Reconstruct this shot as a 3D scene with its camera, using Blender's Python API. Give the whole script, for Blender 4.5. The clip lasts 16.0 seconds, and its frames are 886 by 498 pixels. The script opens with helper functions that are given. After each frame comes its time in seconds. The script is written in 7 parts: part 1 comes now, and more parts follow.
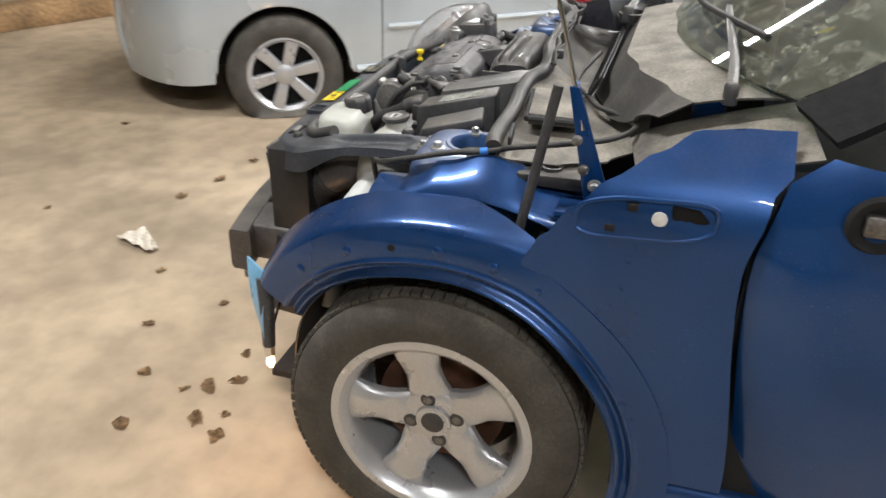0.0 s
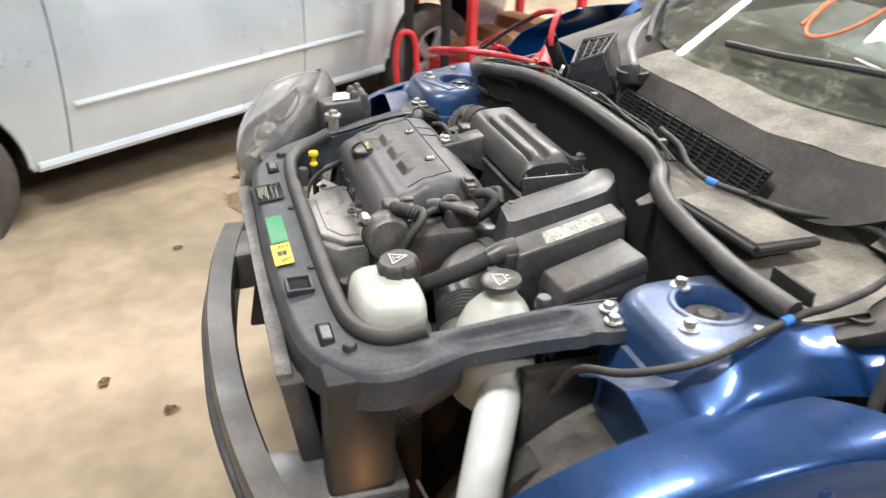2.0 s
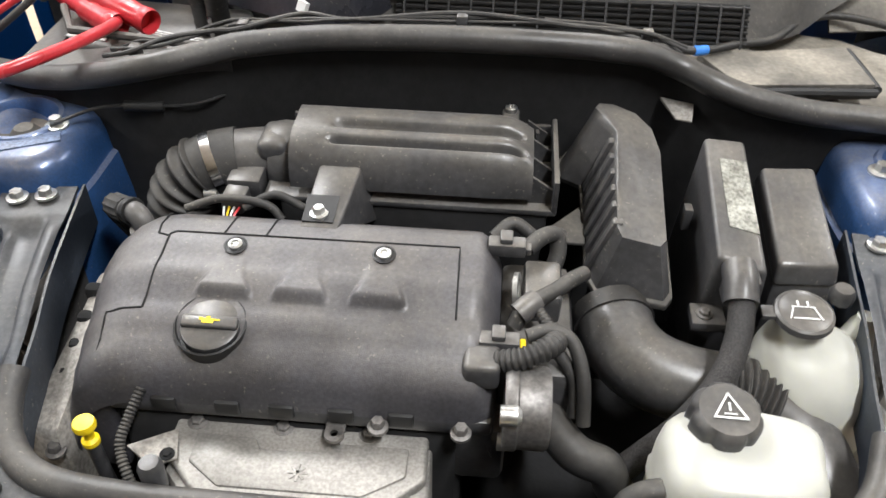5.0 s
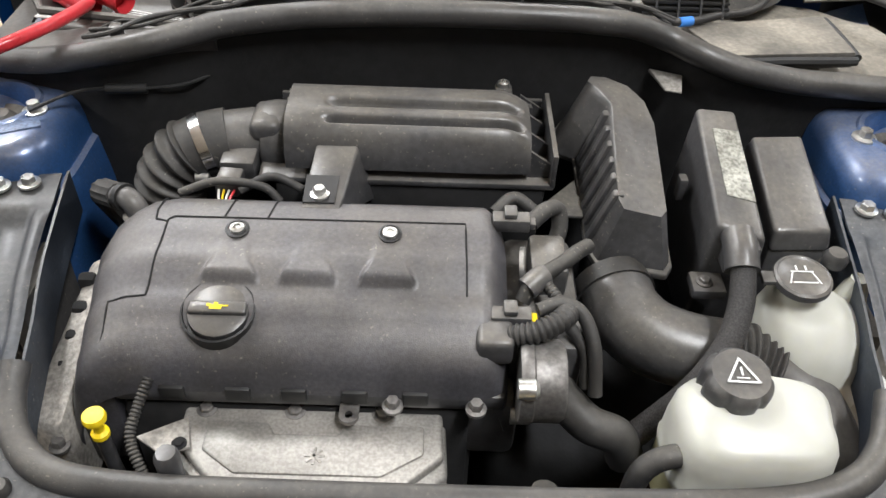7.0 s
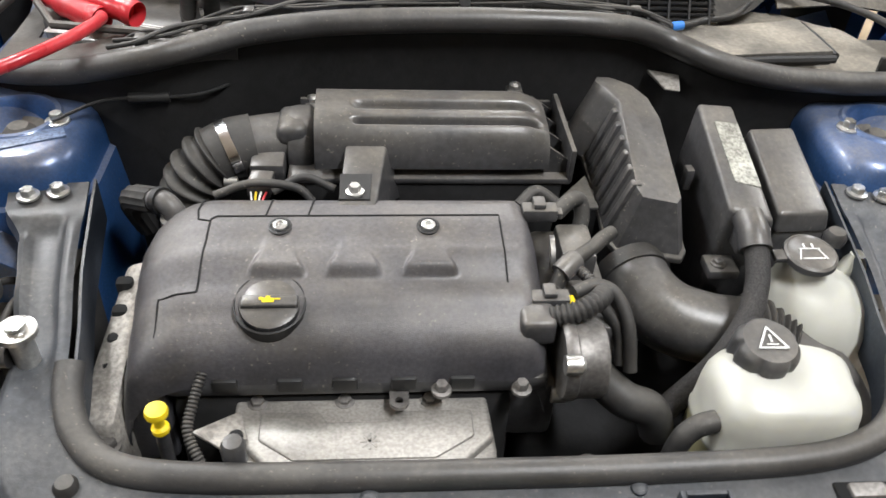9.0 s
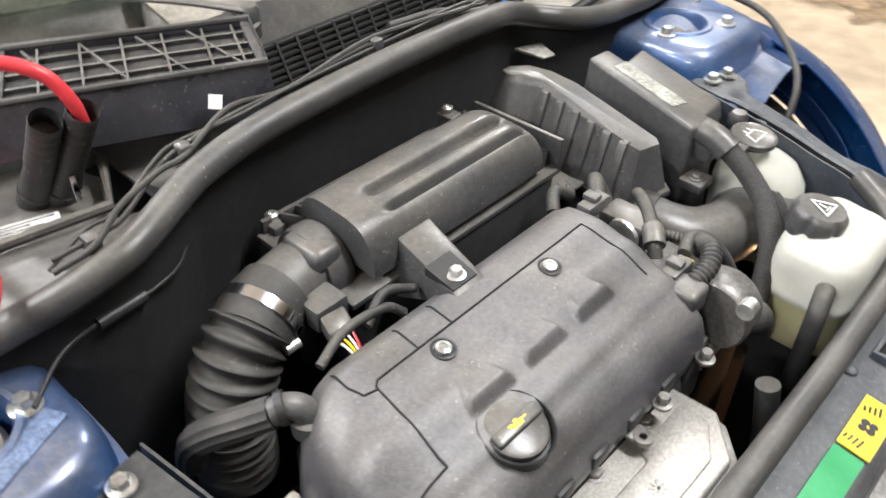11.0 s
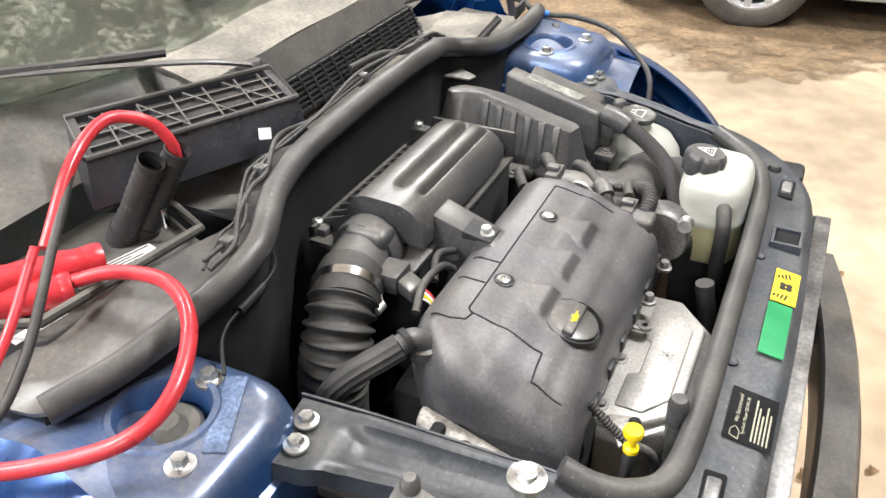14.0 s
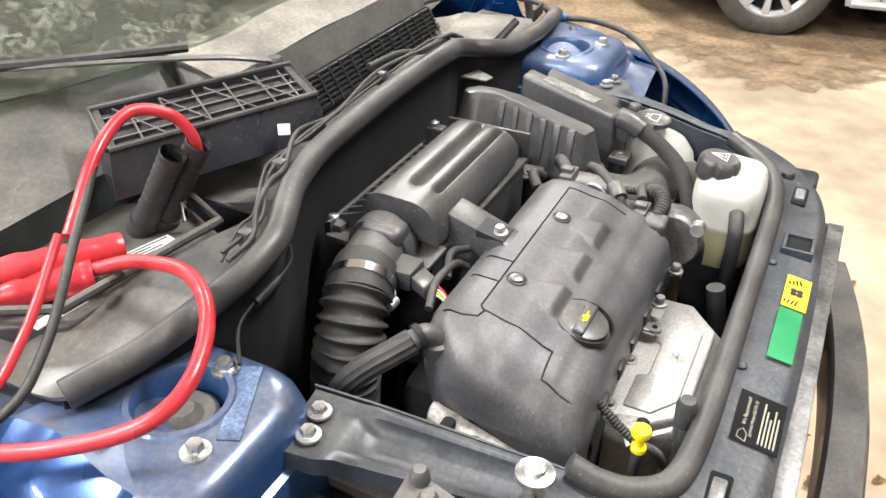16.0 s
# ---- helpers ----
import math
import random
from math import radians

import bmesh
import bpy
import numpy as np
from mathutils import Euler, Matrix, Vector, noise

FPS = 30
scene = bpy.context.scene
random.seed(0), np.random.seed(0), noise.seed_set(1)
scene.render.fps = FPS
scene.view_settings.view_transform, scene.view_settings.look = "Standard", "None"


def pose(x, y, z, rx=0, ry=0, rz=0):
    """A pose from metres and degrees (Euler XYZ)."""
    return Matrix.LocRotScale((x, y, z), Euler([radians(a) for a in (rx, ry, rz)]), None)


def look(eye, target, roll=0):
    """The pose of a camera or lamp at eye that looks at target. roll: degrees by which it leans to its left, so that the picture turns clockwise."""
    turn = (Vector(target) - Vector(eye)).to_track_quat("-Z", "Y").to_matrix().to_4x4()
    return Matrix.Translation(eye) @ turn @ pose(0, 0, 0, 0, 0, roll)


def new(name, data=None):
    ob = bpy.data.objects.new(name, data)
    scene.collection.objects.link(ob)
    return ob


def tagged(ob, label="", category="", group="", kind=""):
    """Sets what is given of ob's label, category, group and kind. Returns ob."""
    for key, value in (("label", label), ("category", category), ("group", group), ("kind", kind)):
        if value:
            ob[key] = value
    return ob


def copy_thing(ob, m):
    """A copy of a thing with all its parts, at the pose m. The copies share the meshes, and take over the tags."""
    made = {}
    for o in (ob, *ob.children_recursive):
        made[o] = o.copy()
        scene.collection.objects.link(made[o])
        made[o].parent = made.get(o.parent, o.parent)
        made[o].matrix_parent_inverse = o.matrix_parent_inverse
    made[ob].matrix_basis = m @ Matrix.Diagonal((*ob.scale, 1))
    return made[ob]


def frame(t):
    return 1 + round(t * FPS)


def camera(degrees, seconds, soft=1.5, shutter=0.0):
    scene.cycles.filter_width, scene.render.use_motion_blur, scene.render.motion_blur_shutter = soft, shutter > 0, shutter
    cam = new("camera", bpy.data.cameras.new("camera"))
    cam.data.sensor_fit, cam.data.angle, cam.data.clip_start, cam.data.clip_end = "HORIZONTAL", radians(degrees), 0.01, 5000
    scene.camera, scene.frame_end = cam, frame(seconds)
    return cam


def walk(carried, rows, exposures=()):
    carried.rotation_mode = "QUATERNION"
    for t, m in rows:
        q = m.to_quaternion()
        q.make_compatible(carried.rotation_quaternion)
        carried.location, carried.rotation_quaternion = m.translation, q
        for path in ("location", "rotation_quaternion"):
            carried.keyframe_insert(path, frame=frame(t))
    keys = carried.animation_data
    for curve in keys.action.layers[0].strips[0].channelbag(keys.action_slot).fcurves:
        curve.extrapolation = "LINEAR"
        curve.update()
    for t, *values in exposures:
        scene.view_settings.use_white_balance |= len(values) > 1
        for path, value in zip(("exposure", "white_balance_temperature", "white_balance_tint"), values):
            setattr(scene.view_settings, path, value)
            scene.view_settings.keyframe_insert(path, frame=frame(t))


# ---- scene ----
cam = camera(56.9, 16.0, shutter=0.5)
PATH = [
    (0, (2.008, 0.377, 1.392), (0.319, -0.119, 0.442), 1.1),
    (0.5, (1.874, 0.118, 1.378), (0.149, -0.113, 0.392), 3.5),
    (1, (1.698, -0.125, 1.394), (-0.06, -0.152, 0.441), 3.5),
    (1.5, (1.536, -0.402, 1.385), (-0.235, -0.134, 0.495), 2.5),
    (2, (1.352, -0.625, 1.381), (-0.341, -0.083, 0.464), 1.8),
    (2.5, (1.101, -0.746, 1.381), (-0.48, 0.013, 0.419), -0.3),
    (3, (0.822, -0.88, 1.362), (-0.581, 0.159, 0.386), -1.3),
    (3.2, (0.706, -0.946, 1.382), (-0.532, 0.247, 0.360), -2.3),
    (3.5, (0.566, -0.964, 1.394), (-0.46, 0.356, 0.295), -2.9),
    (3.7, (0.448, -0.945, 1.395), (-0.382, 0.468, 0.248), -1.8),
    (5.8, (-0.009, -0.825, 1.361), (-0.011, 0.656, 0.017), 1.6),
    (6, (-0.017, -0.829, 1.367), (0.0, 0.649, 0.02), 2.2),
    (7, (-0.015, -0.839, 1.369), (0.004, 0.647, 0.031), 2.3),
    (8, (-0.033, -0.853, 1.367), (0.02, 0.652, 0.051), 3.2),
    (8.5, (-0.059, -0.871, 1.366), (0.042, 0.645, 0.066), 4.1),
    (9, (-0.12, -0.89, 1.36), (0.048, 0.636, 0.078), 3.8),
    (9.5, (-0.219, -0.818, 1.349), (0.134, 0.657, 0.045), 3.3),
    (10, (-0.35, -0.693, 1.34), (0.295, 0.676, 0.034), 2.2),
    (10.2, (-0.399, -0.661, 1.331), (0.349, 0.649, 0.019), 2.3),
    (12.3, (-0.864, -0.441, 1.368), (0.635, 0.223, 0.222), -2.2),
    (12.5, (-0.887, -0.449, 1.372), (0.615, 0.223, 0.236), -2.0),
    (13, (-0.922, -0.464, 1.37), (0.58, 0.236, 0.249), -1.8),
    (13.5, (-0.936, -0.473, 1.372), (0.567, 0.242, 0.263), -1.1),
    (14, (-0.948, -0.474, 1.374), (0.554, 0.246, 0.268), -0.6),
    (14.5, (-0.954, -0.474, 1.374), (0.546, 0.25, 0.267), -0.4),
    (15, (-0.955, -0.476, 1.376), (0.541, 0.252, 0.267), -0.3),
    (15.5, (-0.956, -0.479, 1.376), (0.539, 0.259, 0.27), -0.1),
    (16, (-0.961, -0.477, 1.377), (0.531, 0.269, 0.274), 0.2),
]
walk(cam, [(t, look(eye, target, roll)) for t, eye, target, roll in PATH], [(0, -0.05), (0.5, 0.20), (1.0, 0.38), (1.6, 0.38), (2.2, 0.2), (2.8, 0.08), (3.7, 0.12), (6, 0.36), (7, 0.17), (9, 0.24), (10.2, 0.58), (12.3, 0.66), (16, 0.72)])
LAMP_WATTS = 106

# world and light: a closed workshop under rows of fluorescent tubes
world = bpy.data.worlds.new("world")
world.use_nodes = True
world.node_tree.nodes["Background"].inputs[0].default_value = (0.8, 0.9, 1.0, 1)
world.node_tree.nodes["Background"].inputs[1].default_value = 0.05
scene.world = world
scene.view_settings.exposure = 0.0


# ---- building tools ----
def V(*a):
    return Vector(a)


def material(name, color, rough=0.6, metal=0.0, grain=(60, 0.15), stain=(6, 0.2), bump=0.1, dust=0.0,
             dust_color=(0.42, 0.38, 0.31), coat=0.0, bump_scale=None, up_dust=0.0):
    """A surface with grain and stains, relief and a film of dust that lies in patches."""
    m = bpy.data.materials.new(name)
    m.use_nodes = True
    nt = m.node_tree
    bsdf = nt.nodes["Principled BSDF"]
    tc = nt.nodes.new("ShaderNodeTexCoord")

    def noise_node(scale, detail=4):
        n = nt.nodes.new("ShaderNodeTexNoise")
        n.inputs["Scale"].default_value = scale
        n.inputs["Detail"].default_value = detail
        nt.links.new(tc.outputs["Object"], n.inputs["Vector"])
        return n.outputs["Fac"]

    def ramp(sock, lo, hi, a=0.35, b=0.65):
        r = nt.nodes.new("ShaderNodeMapRange")
        for k, v in zip(("From Min", "From Max", "To Min", "To Max"), (a, b, lo, hi)):
            r.inputs[k].default_value = v
        nt.links.new(sock, r.inputs["Value"])
        return r.outputs[0]

    def math_node(op, a, b):
        n = nt.nodes.new("ShaderNodeMath")
        n.operation = op
        for s, v in zip(n.inputs, (a, b)):
            if isinstance(v, (int, float)):
                s.default_value = v
            else:
                nt.links.new(v, s)
        return n.outputs[0]

    fine, broad = noise_node(grain[0]), noise_node(stain[0], 6)
    tone = math_node("MULTIPLY", ramp(fine, 1 - grain[1], 1 + grain[1]), ramp(broad, 1 - stain[1], 1 + stain[1]))
    mix = nt.nodes.new("ShaderNodeMix")
    mix.data_type = "RGBA"
    mix.blend_type = "MULTIPLY"
    mix.inputs[0].default_value = 1
    mix.inputs[6].default_value = (*color, 1)
    nt.links.new(tone, mix.inputs[7])
    out = mix.outputs[2]
    rough_sock = ramp(broad, max(rough - 0.08, 0.02), min(rough + 0.1, 1))
    if dust or up_dust:
        geo = nt.nodes.new("ShaderNodeNewGeometry")
        sep = nt.nodes.new("ShaderNodeSeparateXYZ")
        nt.links.new(geo.outputs["Normal"], sep.inputs[0])
        up = ramp(sep.outputs["Z"], dust * 0.5, dust + up_dust, 0.1, 0.95)
        patch = ramp(noise_node(14, 8), 0.35, 1.0, 0.35, 0.68)
        speck = ramp(noise_node(160, 3), 0.75, 1.1, 0.4, 0.7)
        amount = math_node("MULTIPLY", math_node("MULTIPLY", up, patch), speck)
        mix2 = nt.nodes.new("ShaderNodeMix")
        mix2.data_type = "RGBA"
        nt.links.new(amount, mix2.inputs[0])
        nt.links.new(out, mix2.inputs[6])
        mix2.inputs[7].default_value = (*dust_color, 1)
        out = mix2.outputs[2]
        fleck = ramp(noise_node(230, 2), 0.0, 0.38 if up_dust > 0.1 else 0.15, 0.66, 0.74)
        mix3 = nt.nodes.new("ShaderNodeMix")
        mix3.data_type = "RGBA"
        nt.links.new(math_node("MULTIPLY", fleck, ramp(noise_node(7, 4), 0.0, 1.0, 0.4, 0.62)), mix3.inputs[0])
        nt.links.new(out, mix3.inputs[6])
        mix3.inputs[7].default_value = (*dust_color, 1)
        out = mix3.outputs[2]
        rough_sock = math_node("MAXIMUM", rough_sock, math_node("MULTIPLY", amount, 0.9))
    nt.links.new(out, bsdf.inputs["Base Color"])
    nt.links.new(rough_sock, bsdf.inputs["Roughness"])
    bsdf.inputs["Metallic"].default_value = metal
    bsdf.inputs["Coat Weight"].default_value = coat
    bsdf.inputs["Coat Roughness"].default_value = 0.06
    if bump:
        b = nt.nodes.new("ShaderNodeBump")
        b.inputs["Strength"].default_value = bump
        b.inputs["Distance"].default_value = 0.002
        nt.links.new(noise_node(bump_scale or grain[0] * 2), b.inputs["Height"])
        nt.links.new(b.outputs[0], bsdf.inputs["Normal"])
    return m


def glow(name, color, strength):
    m = bpy.data.materials.new(name)
    m.use_nodes = True
    b = m.node_tree.nodes["Principled BSDF"]
    b.inputs["Emission Color"].default_value = (*color, 1)
    b.inputs["Emission Strength"].default_value = strength
    return m


def glass(name, tint, rough=0.02, ior=1.45):
    m = bpy.data.materials.new(name)
    m.use_nodes = True
    b = m.node_tree.nodes["Principled BSDF"]
    b.inputs["Base Color"].default_value = (*tint, 1)
    b.inputs["Transmission Weight"].default_value = 1
    b.inputs["Roughness"].default_value = rough
    b.inputs["IOR"].default_value = ior
    return m


def finish(bm, smooth=40):
    bmesh.ops.recalc_face_normals(bm, faces=bm.faces)
    me = bpy.data.meshes.new("mesh")
    bm.to_mesh(me)
    bm.free()
    if smooth:
        me.polygons.foreach_set("use_smooth", [True] * len(me.polygons))
        me.set_sharp_from_angle(angle=radians(smooth))
    return me


def part(name, bm, mat, parent, label="", smooth=40):
    ob = new(name, finish(bm, smooth) if isinstance(bm, bmesh.types.BMesh) else bm)
    if not ob.data.materials:
        ob.data.materials.append(mat)
    ob.parent = parent
    if label:
        tagged(ob, label)
    return ob


def thing(name, label, category, at=(0, 0, 0), group="", kind=""):
    ob = new(name)
    ob.empty_display_size = 0.05
    ob.location = at
    return tagged(ob, label, category, group, kind)


def solo(name, bm, mat, label, category, group="", kind="", smooth=40):
    ob = new(name, finish(bm, smooth))
    ob.data.materials.append(mat)
    return tagged(ob, label, category, group, kind)


def bevelled(bm, r, seg=2, angle=30):
    if r:
        es = [e for e in bm.edges if len(e.link_faces) == 2 and e.calc_face_angle(0) > radians(angle)]
        bmesh.ops.bevel(bm, geom=es, offset=r, segments=seg, profile=0.5, affect="EDGES", clamp_overlap=True)
    return bm


def join(*bms):
    out = bmesh.new()
    for b in bms:
        me = bpy.data.meshes.new("tmp")
        b.to_mesh(me)
        b.free()
        out.from_mesh(me)
        bpy.data.meshes.remove(me)
    return out


def moved(bm, m):
    bmesh.ops.transform(bm, matrix=m, verts=bm.verts)
    return bm


def box(x0, x1, y0, y1, z0, z1, r=0.004, seg=2):
    bm = bmesh.new()
    bmesh.ops.create_cube(bm, size=1)
    moved(bm, Matrix.LocRotScale(((x0 + x1) / 2, (y0 + y1) / 2, (z0 + z1) / 2), None, (x1 - x0, y1 - y0, z1 - z0)))
    return bevelled(bm, r, seg)


def hexa(bottom, top, r=0.004, seg=2):
    """A block between two four-cornered outlines, listed the same way round."""
    bm = bmesh.new()
    vs = [bm.verts.new(p) for p in (*bottom, *top)]
    n = len(bottom)
    bm.faces.new(vs[:n][::-1])
    bm.faces.new(vs[n:])
    for i in range(n):
        j = (i + 1) % n
        bm.faces.new((vs[i], vs[j], vs[n + j], vs[n + i]))
    bmesh.ops.recalc_face_normals(bm, faces=bm.faces)
    return bevelled(bm, r, seg)


def prism(outline, z0, z1, r=0.003, seg=2):
    """An upright block over an outline of (x, y); z0 and z1 are numbers or functions of x, y."""
    f = lambda z, p: z(*p) if callable(z) else z
    return hexa([(x, y, f(z0, (x, y))) for x, y in outline], [(x, y, f(z1, (x, y))) for x, y in outline], r, seg)


def smooth_path(points, n=8):
    """A round line through the points."""
    P = [Vector(p) for p in points]
    P = [2 * P[0] - P[1]] + P + [2 * P[-1] - P[-2]]
    out = []
    for a, b, c, d in zip(P, P[1:], P[2:], P[3:]):
        for k in range(n):
            t = k / n
            out.append(0.5 * ((2 * b) + (c - a) * t + (2 * a - 5 * b + 4 * c - d) * t * t + (3 * b - a - 3 * c + d) * t ** 3))
    return out + [P[-2]]


def tube(points, radius, sides=14, n=8, wall=0.0, shape=None):
    """A hose along the points; radius may be a function of the way along (0 to 1). Open ends show a hollow if wall is given."""
    path = smooth_path(points, n) if n else [Vector(p) for p in points]
    bm = bmesh.new()
    up, rings = None, []
    L = [0.0]
    for a, b in zip(path, path[1:]):
        L.append(L[-1] + (b - a).length)
    for i, p in enumerate(path):
        t = (path[min(i + 1, len(path) - 1)] - path[max(i - 1, 0)]).normalized()
        if up is None:
            up = t.orthogonal().normalized() if abs(t.z) > 0.95 else Vector((0, 0, 1)).cross(t).cross(t).normalized() * -1
        up = (up - t * up.dot(t)).normalized()
        side = t.cross(up)
        r = radius(L[i] / L[-1]) if callable(radius) else radius
        ring = []
        for k in range(sides):
            a = 2 * math.pi * k / sides
            u, v = (math.cos(a), math.sin(a)) if shape is None else shape(a)
            ring.append(bm.verts.new(p + up * (r * u) + side * (r * v)))
        rings.append(ring)
    for A, B in zip(rings, rings[1:]):
        for k in range(sides):
            j = (k + 1) % sides
            bm.faces.new((A[k], A[j], B[j], B[k]))
    for ring, flip in ((rings[0], True), (rings[-1], False)):
        f = bm.faces.new(ring[::-1] if flip else ring)
        if wall:
            bmesh.ops.inset_region(bm, faces=[f], thickness=wall)
            bmesh.ops.translate(bm, verts=f.verts, vec=f.normal * -0.02 if False else (path[1] - path[0]).normalized() * 0.02 if flip else (path[-2] - path[-1]).normalized() * 0.02)
    return bm


def corrugated(points, r0, r1, pitch, sides=16, sharp=0.7):
    """A bellows hose: rings of radius r1 on a core of radius r0."""
    path = smooth_path(points, 24)
    length = sum((b - a).length for a, b in zip(path, path[1:]))
    n = max(int(length / pitch), 2)
    k = max(int(8 * n / (len(points) - 1)) + 1, 6)
    return tube(points, lambda s: r0 + (r1 - r0) * (0.5 - 0.5 * math.cos(2 * math.pi * n * s)) ** sharp, sides, k)


def lathe(profile, sides=32, center=(0, 0, 0), axis="Z"):
    """A turned shape from (radius, height) pairs."""
    bm = bmesh.new()
    rings = []
    for r, h in profile:
        if r < 1e-6:
            rings.append([bm.verts.new((0, 0, h))])
        else:
            rings.append([bm.verts.new((r * math.cos(2 * math.pi * k / sides), r * math.sin(2 * math.pi * k / sides), h)) for k in range(sides)])
    for A, B in zip(rings, rings[1:]):
        for k in range(sides):
            j = (k + 1) % sides
            if len(A) == 1 and len(B) == 1:
                continue
            if len(A) == 1:
                bm.faces.new((A[0], B[j], B[k]))
            elif len(B) == 1:
                bm.faces.new((A[k], A[j], B[0]))
            else:
                bm.faces.new((A[k], A[j], B[j], B[k]))
    if tuple(profile[0]) == tuple(profile[-1]):
        bmesh.ops.remove_doubles(bm, verts=rings[0] + rings[-1], dist=1e-6)
    else:
        for ring in (rings[0], rings[-1]):
            if len(ring) > 1:
                bm.faces.new(ring)
    turn = {"Z": Matrix(), "X": pose(0, 0, 0, 0, 90, 0), "Y": pose(0, 0, 0, -90, 0, 0)}[axis]
    return moved(bm, Matrix.Translation(center) @ turn)


def sheet(f, us, vs, thick=0.0):
    """A surface f(u, v) -> (x, y, z) over two lists of values; thick gives it a back, along -normal."""
    bm = bmesh.new()
    g = [[bm.verts.new(f(u, v)) for v in vs] for u in us]
    for A, B in zip(g, g[1:]):
        for k in range(len(vs) - 1):
            bm.faces.new((A[k], B[k], B[k + 1], A[k + 1]))
    bmesh.ops.recalc_face_normals(bm, faces=bm.faces)
    if thick:
        bmesh.ops.solidify(bm, geom=bm.faces[:], thickness=thick)
    return bm


def steps(a, b, n):
    return [a + (b - a) * i / n for i in range(n + 1)]


def interp(x, table):
    """A smooth value at x from (x, value) rows."""
    for (a, va), (b, vb) in zip(table, table[1:]):
        if x <= b:
            t = max(0.0, min(1.0, (x - a) / (b - a)))
            t = t * t * (3 - 2 * t)
            return va + (vb - va) * t
    return table[-1][1]


def bolt(parent, at, r=0.008, h=0.007, mat=None, tilt=None, washer=1.5, name="bolt"):
    """A flanged hexagon bolt head standing on its seat."""
    bm = join(lathe([(r * washer, 0), (r * washer, h * 0.3), (r * 1.05, h * 0.4)], 20), lathe([(r, h * 0.4), (r, h * 0.95), (r * 0.85, h * 1.1)], 6))
    m = Matrix.Translation(at) @ (tilt or Matrix())
    return part(name, moved(bm, m), mat or M_ZINC, parent)


def frame_of(at, normal, ahead=(0, 1, 0)):
    """The pose of a small thing that lies at a point on a surface with that normal."""
    n = Vector(normal).normalized()
    y = (Vector(ahead) - n * Vector(ahead).dot(n)).normalized()
    x = y.cross(n)
    m = Matrix((x, y, n)).transposed().to_4x4()
    return Matrix.Translation(at) @ m


# ---- materials ----
M_FLOOR = material("dusty_concrete", (0.45, 0.355, 0.245), 0.75, grain=(9, 0.12), stain=(0.9, 0.28), bump=0.15)
M_CEILING = material("white_ceiling", (0.80, 0.80, 0.78), 0.8, grain=(20, 0.04), stain=(1.2, 0.08))
M_WALL = material("painted_wall", (0.28, 0.28, 0.27), 0.8, grain=(20, 0.05), stain=(1.2, 0.1))
M_BLUE = material("blue_metallic_paint", (0.002, 0.052, 0.20), 0.30, 0.5, grain=(400, 0.10), stain=(4, 0.12), bump=0.0, dust=0.0, up_dust=0.08, coat=0.55)
M_BLUE_DUSTY = material("dusty_blue_paint", (0.020, 0.080, 0.23), 0.38, 0.35, grain=(300, 0.12), stain=(5, 0.25), bump=0.02, dust=0.05, up_dust=0.46, coat=0.4)
M_BLACK = material("black_plastic", (0.050, 0.050, 0.053), 0.36, grain=(120, 0.18), stain=(8, 0.28), bump=0.10, dust=0.03, up_dust=0.27)
M_COVER = material("cam_cover_plastic", (0.060, 0.059, 0.067), 0.38, grain=(250, 0.18), stain=(9, 0.32), bump=0.16, bump_scale=700, dust=0.02, up_dust=0.22)
M_DUSTY = material("dusty_black_plastic", (0.035, 0.034, 0.034), 0.65, grain=(120, 0.15), stain=(8, 0.25), bump=0.15, dust=0.06, up_dust=0.30)
M_SEAL = material("rubber_seal", (0.034, 0.034, 0.036), 0.45, grain=(200, 0.1), stain=(7, 0.3), bump=0.1, dust=0.04, up_dust=0.17)
M_PANEL = material("dark_front_panel", (0.024, 0.031, 0.043), 0.48, grain=(160, 0.18), stain=(7, 0.32), bump=0.1, dust=0.03, up_dust=0.17)
M_RUBBER = material("rubber", (0.02, 0.02, 0.021), 0.6, grain=(90, 0.15), stain=(10, 0.2), bump=0.1, dust=0.05, up_dust=0.12)
M_TYRE = material("tyre_rubber", (0.040, 0.037, 0.034), 0.75, grain=(80, 0.15), stain=(5, 0.3), bump=0.2, dust=0.25, up_dust=0.2)
M_ALLOY = material("alloy_wheel_paint", (0.56, 0.57, 0.59), 0.32, 0.55, grain=(200, 0.05), stain=(12, 0.03), bump=0.0, coat=0.4)
M_ZINC = material("zinc_steel", (0.60, 0.60, 0.58), 0.35, 0.9, grain=(300, 0.1), stain=(40, 0.2), bump=0.05)
M_STEEL = material("worn_steel", (0.22, 0.21, 0.20), 0.5, 0.7, grain=(200, 0.2), stain=(20, 0.3), bump=0.1)
M_SHIELD = material("aluminium_heat_shield", (0.35, 0.335, 0.31), 0.50, 0.55, grain=(300, 0.16), stain=(14, 0.22), bump=0.12, bump_scale=300)
M_CAST = material("cast_aluminium", (0.36, 0.34, 0.31), 0.6, 0.5, grain=(180, 0.25), stain=(14, 0.3), bump=0.3)
M_TANK = material("translucent_white_plastic", (0.50, 0.50, 0.45), 0.4, grain=(40, 0.03), stain=(7, 0.06), bump=0.03)
M_TANK.node_tree.nodes["Principled BSDF"].inputs["Subsurface Weight"].default_value = 0.25
M_TANK.node_tree.nodes["Principled BSDF"].inputs["Subsurface Radius"].default_value = (0.02, 0.02, 0.012)
M_YELLOW = material("yellow_plastic", (0.85, 0.62, 0.01), 0.4, grain=(100, 0.04), stain=(20, 0.08), bump=0.05)
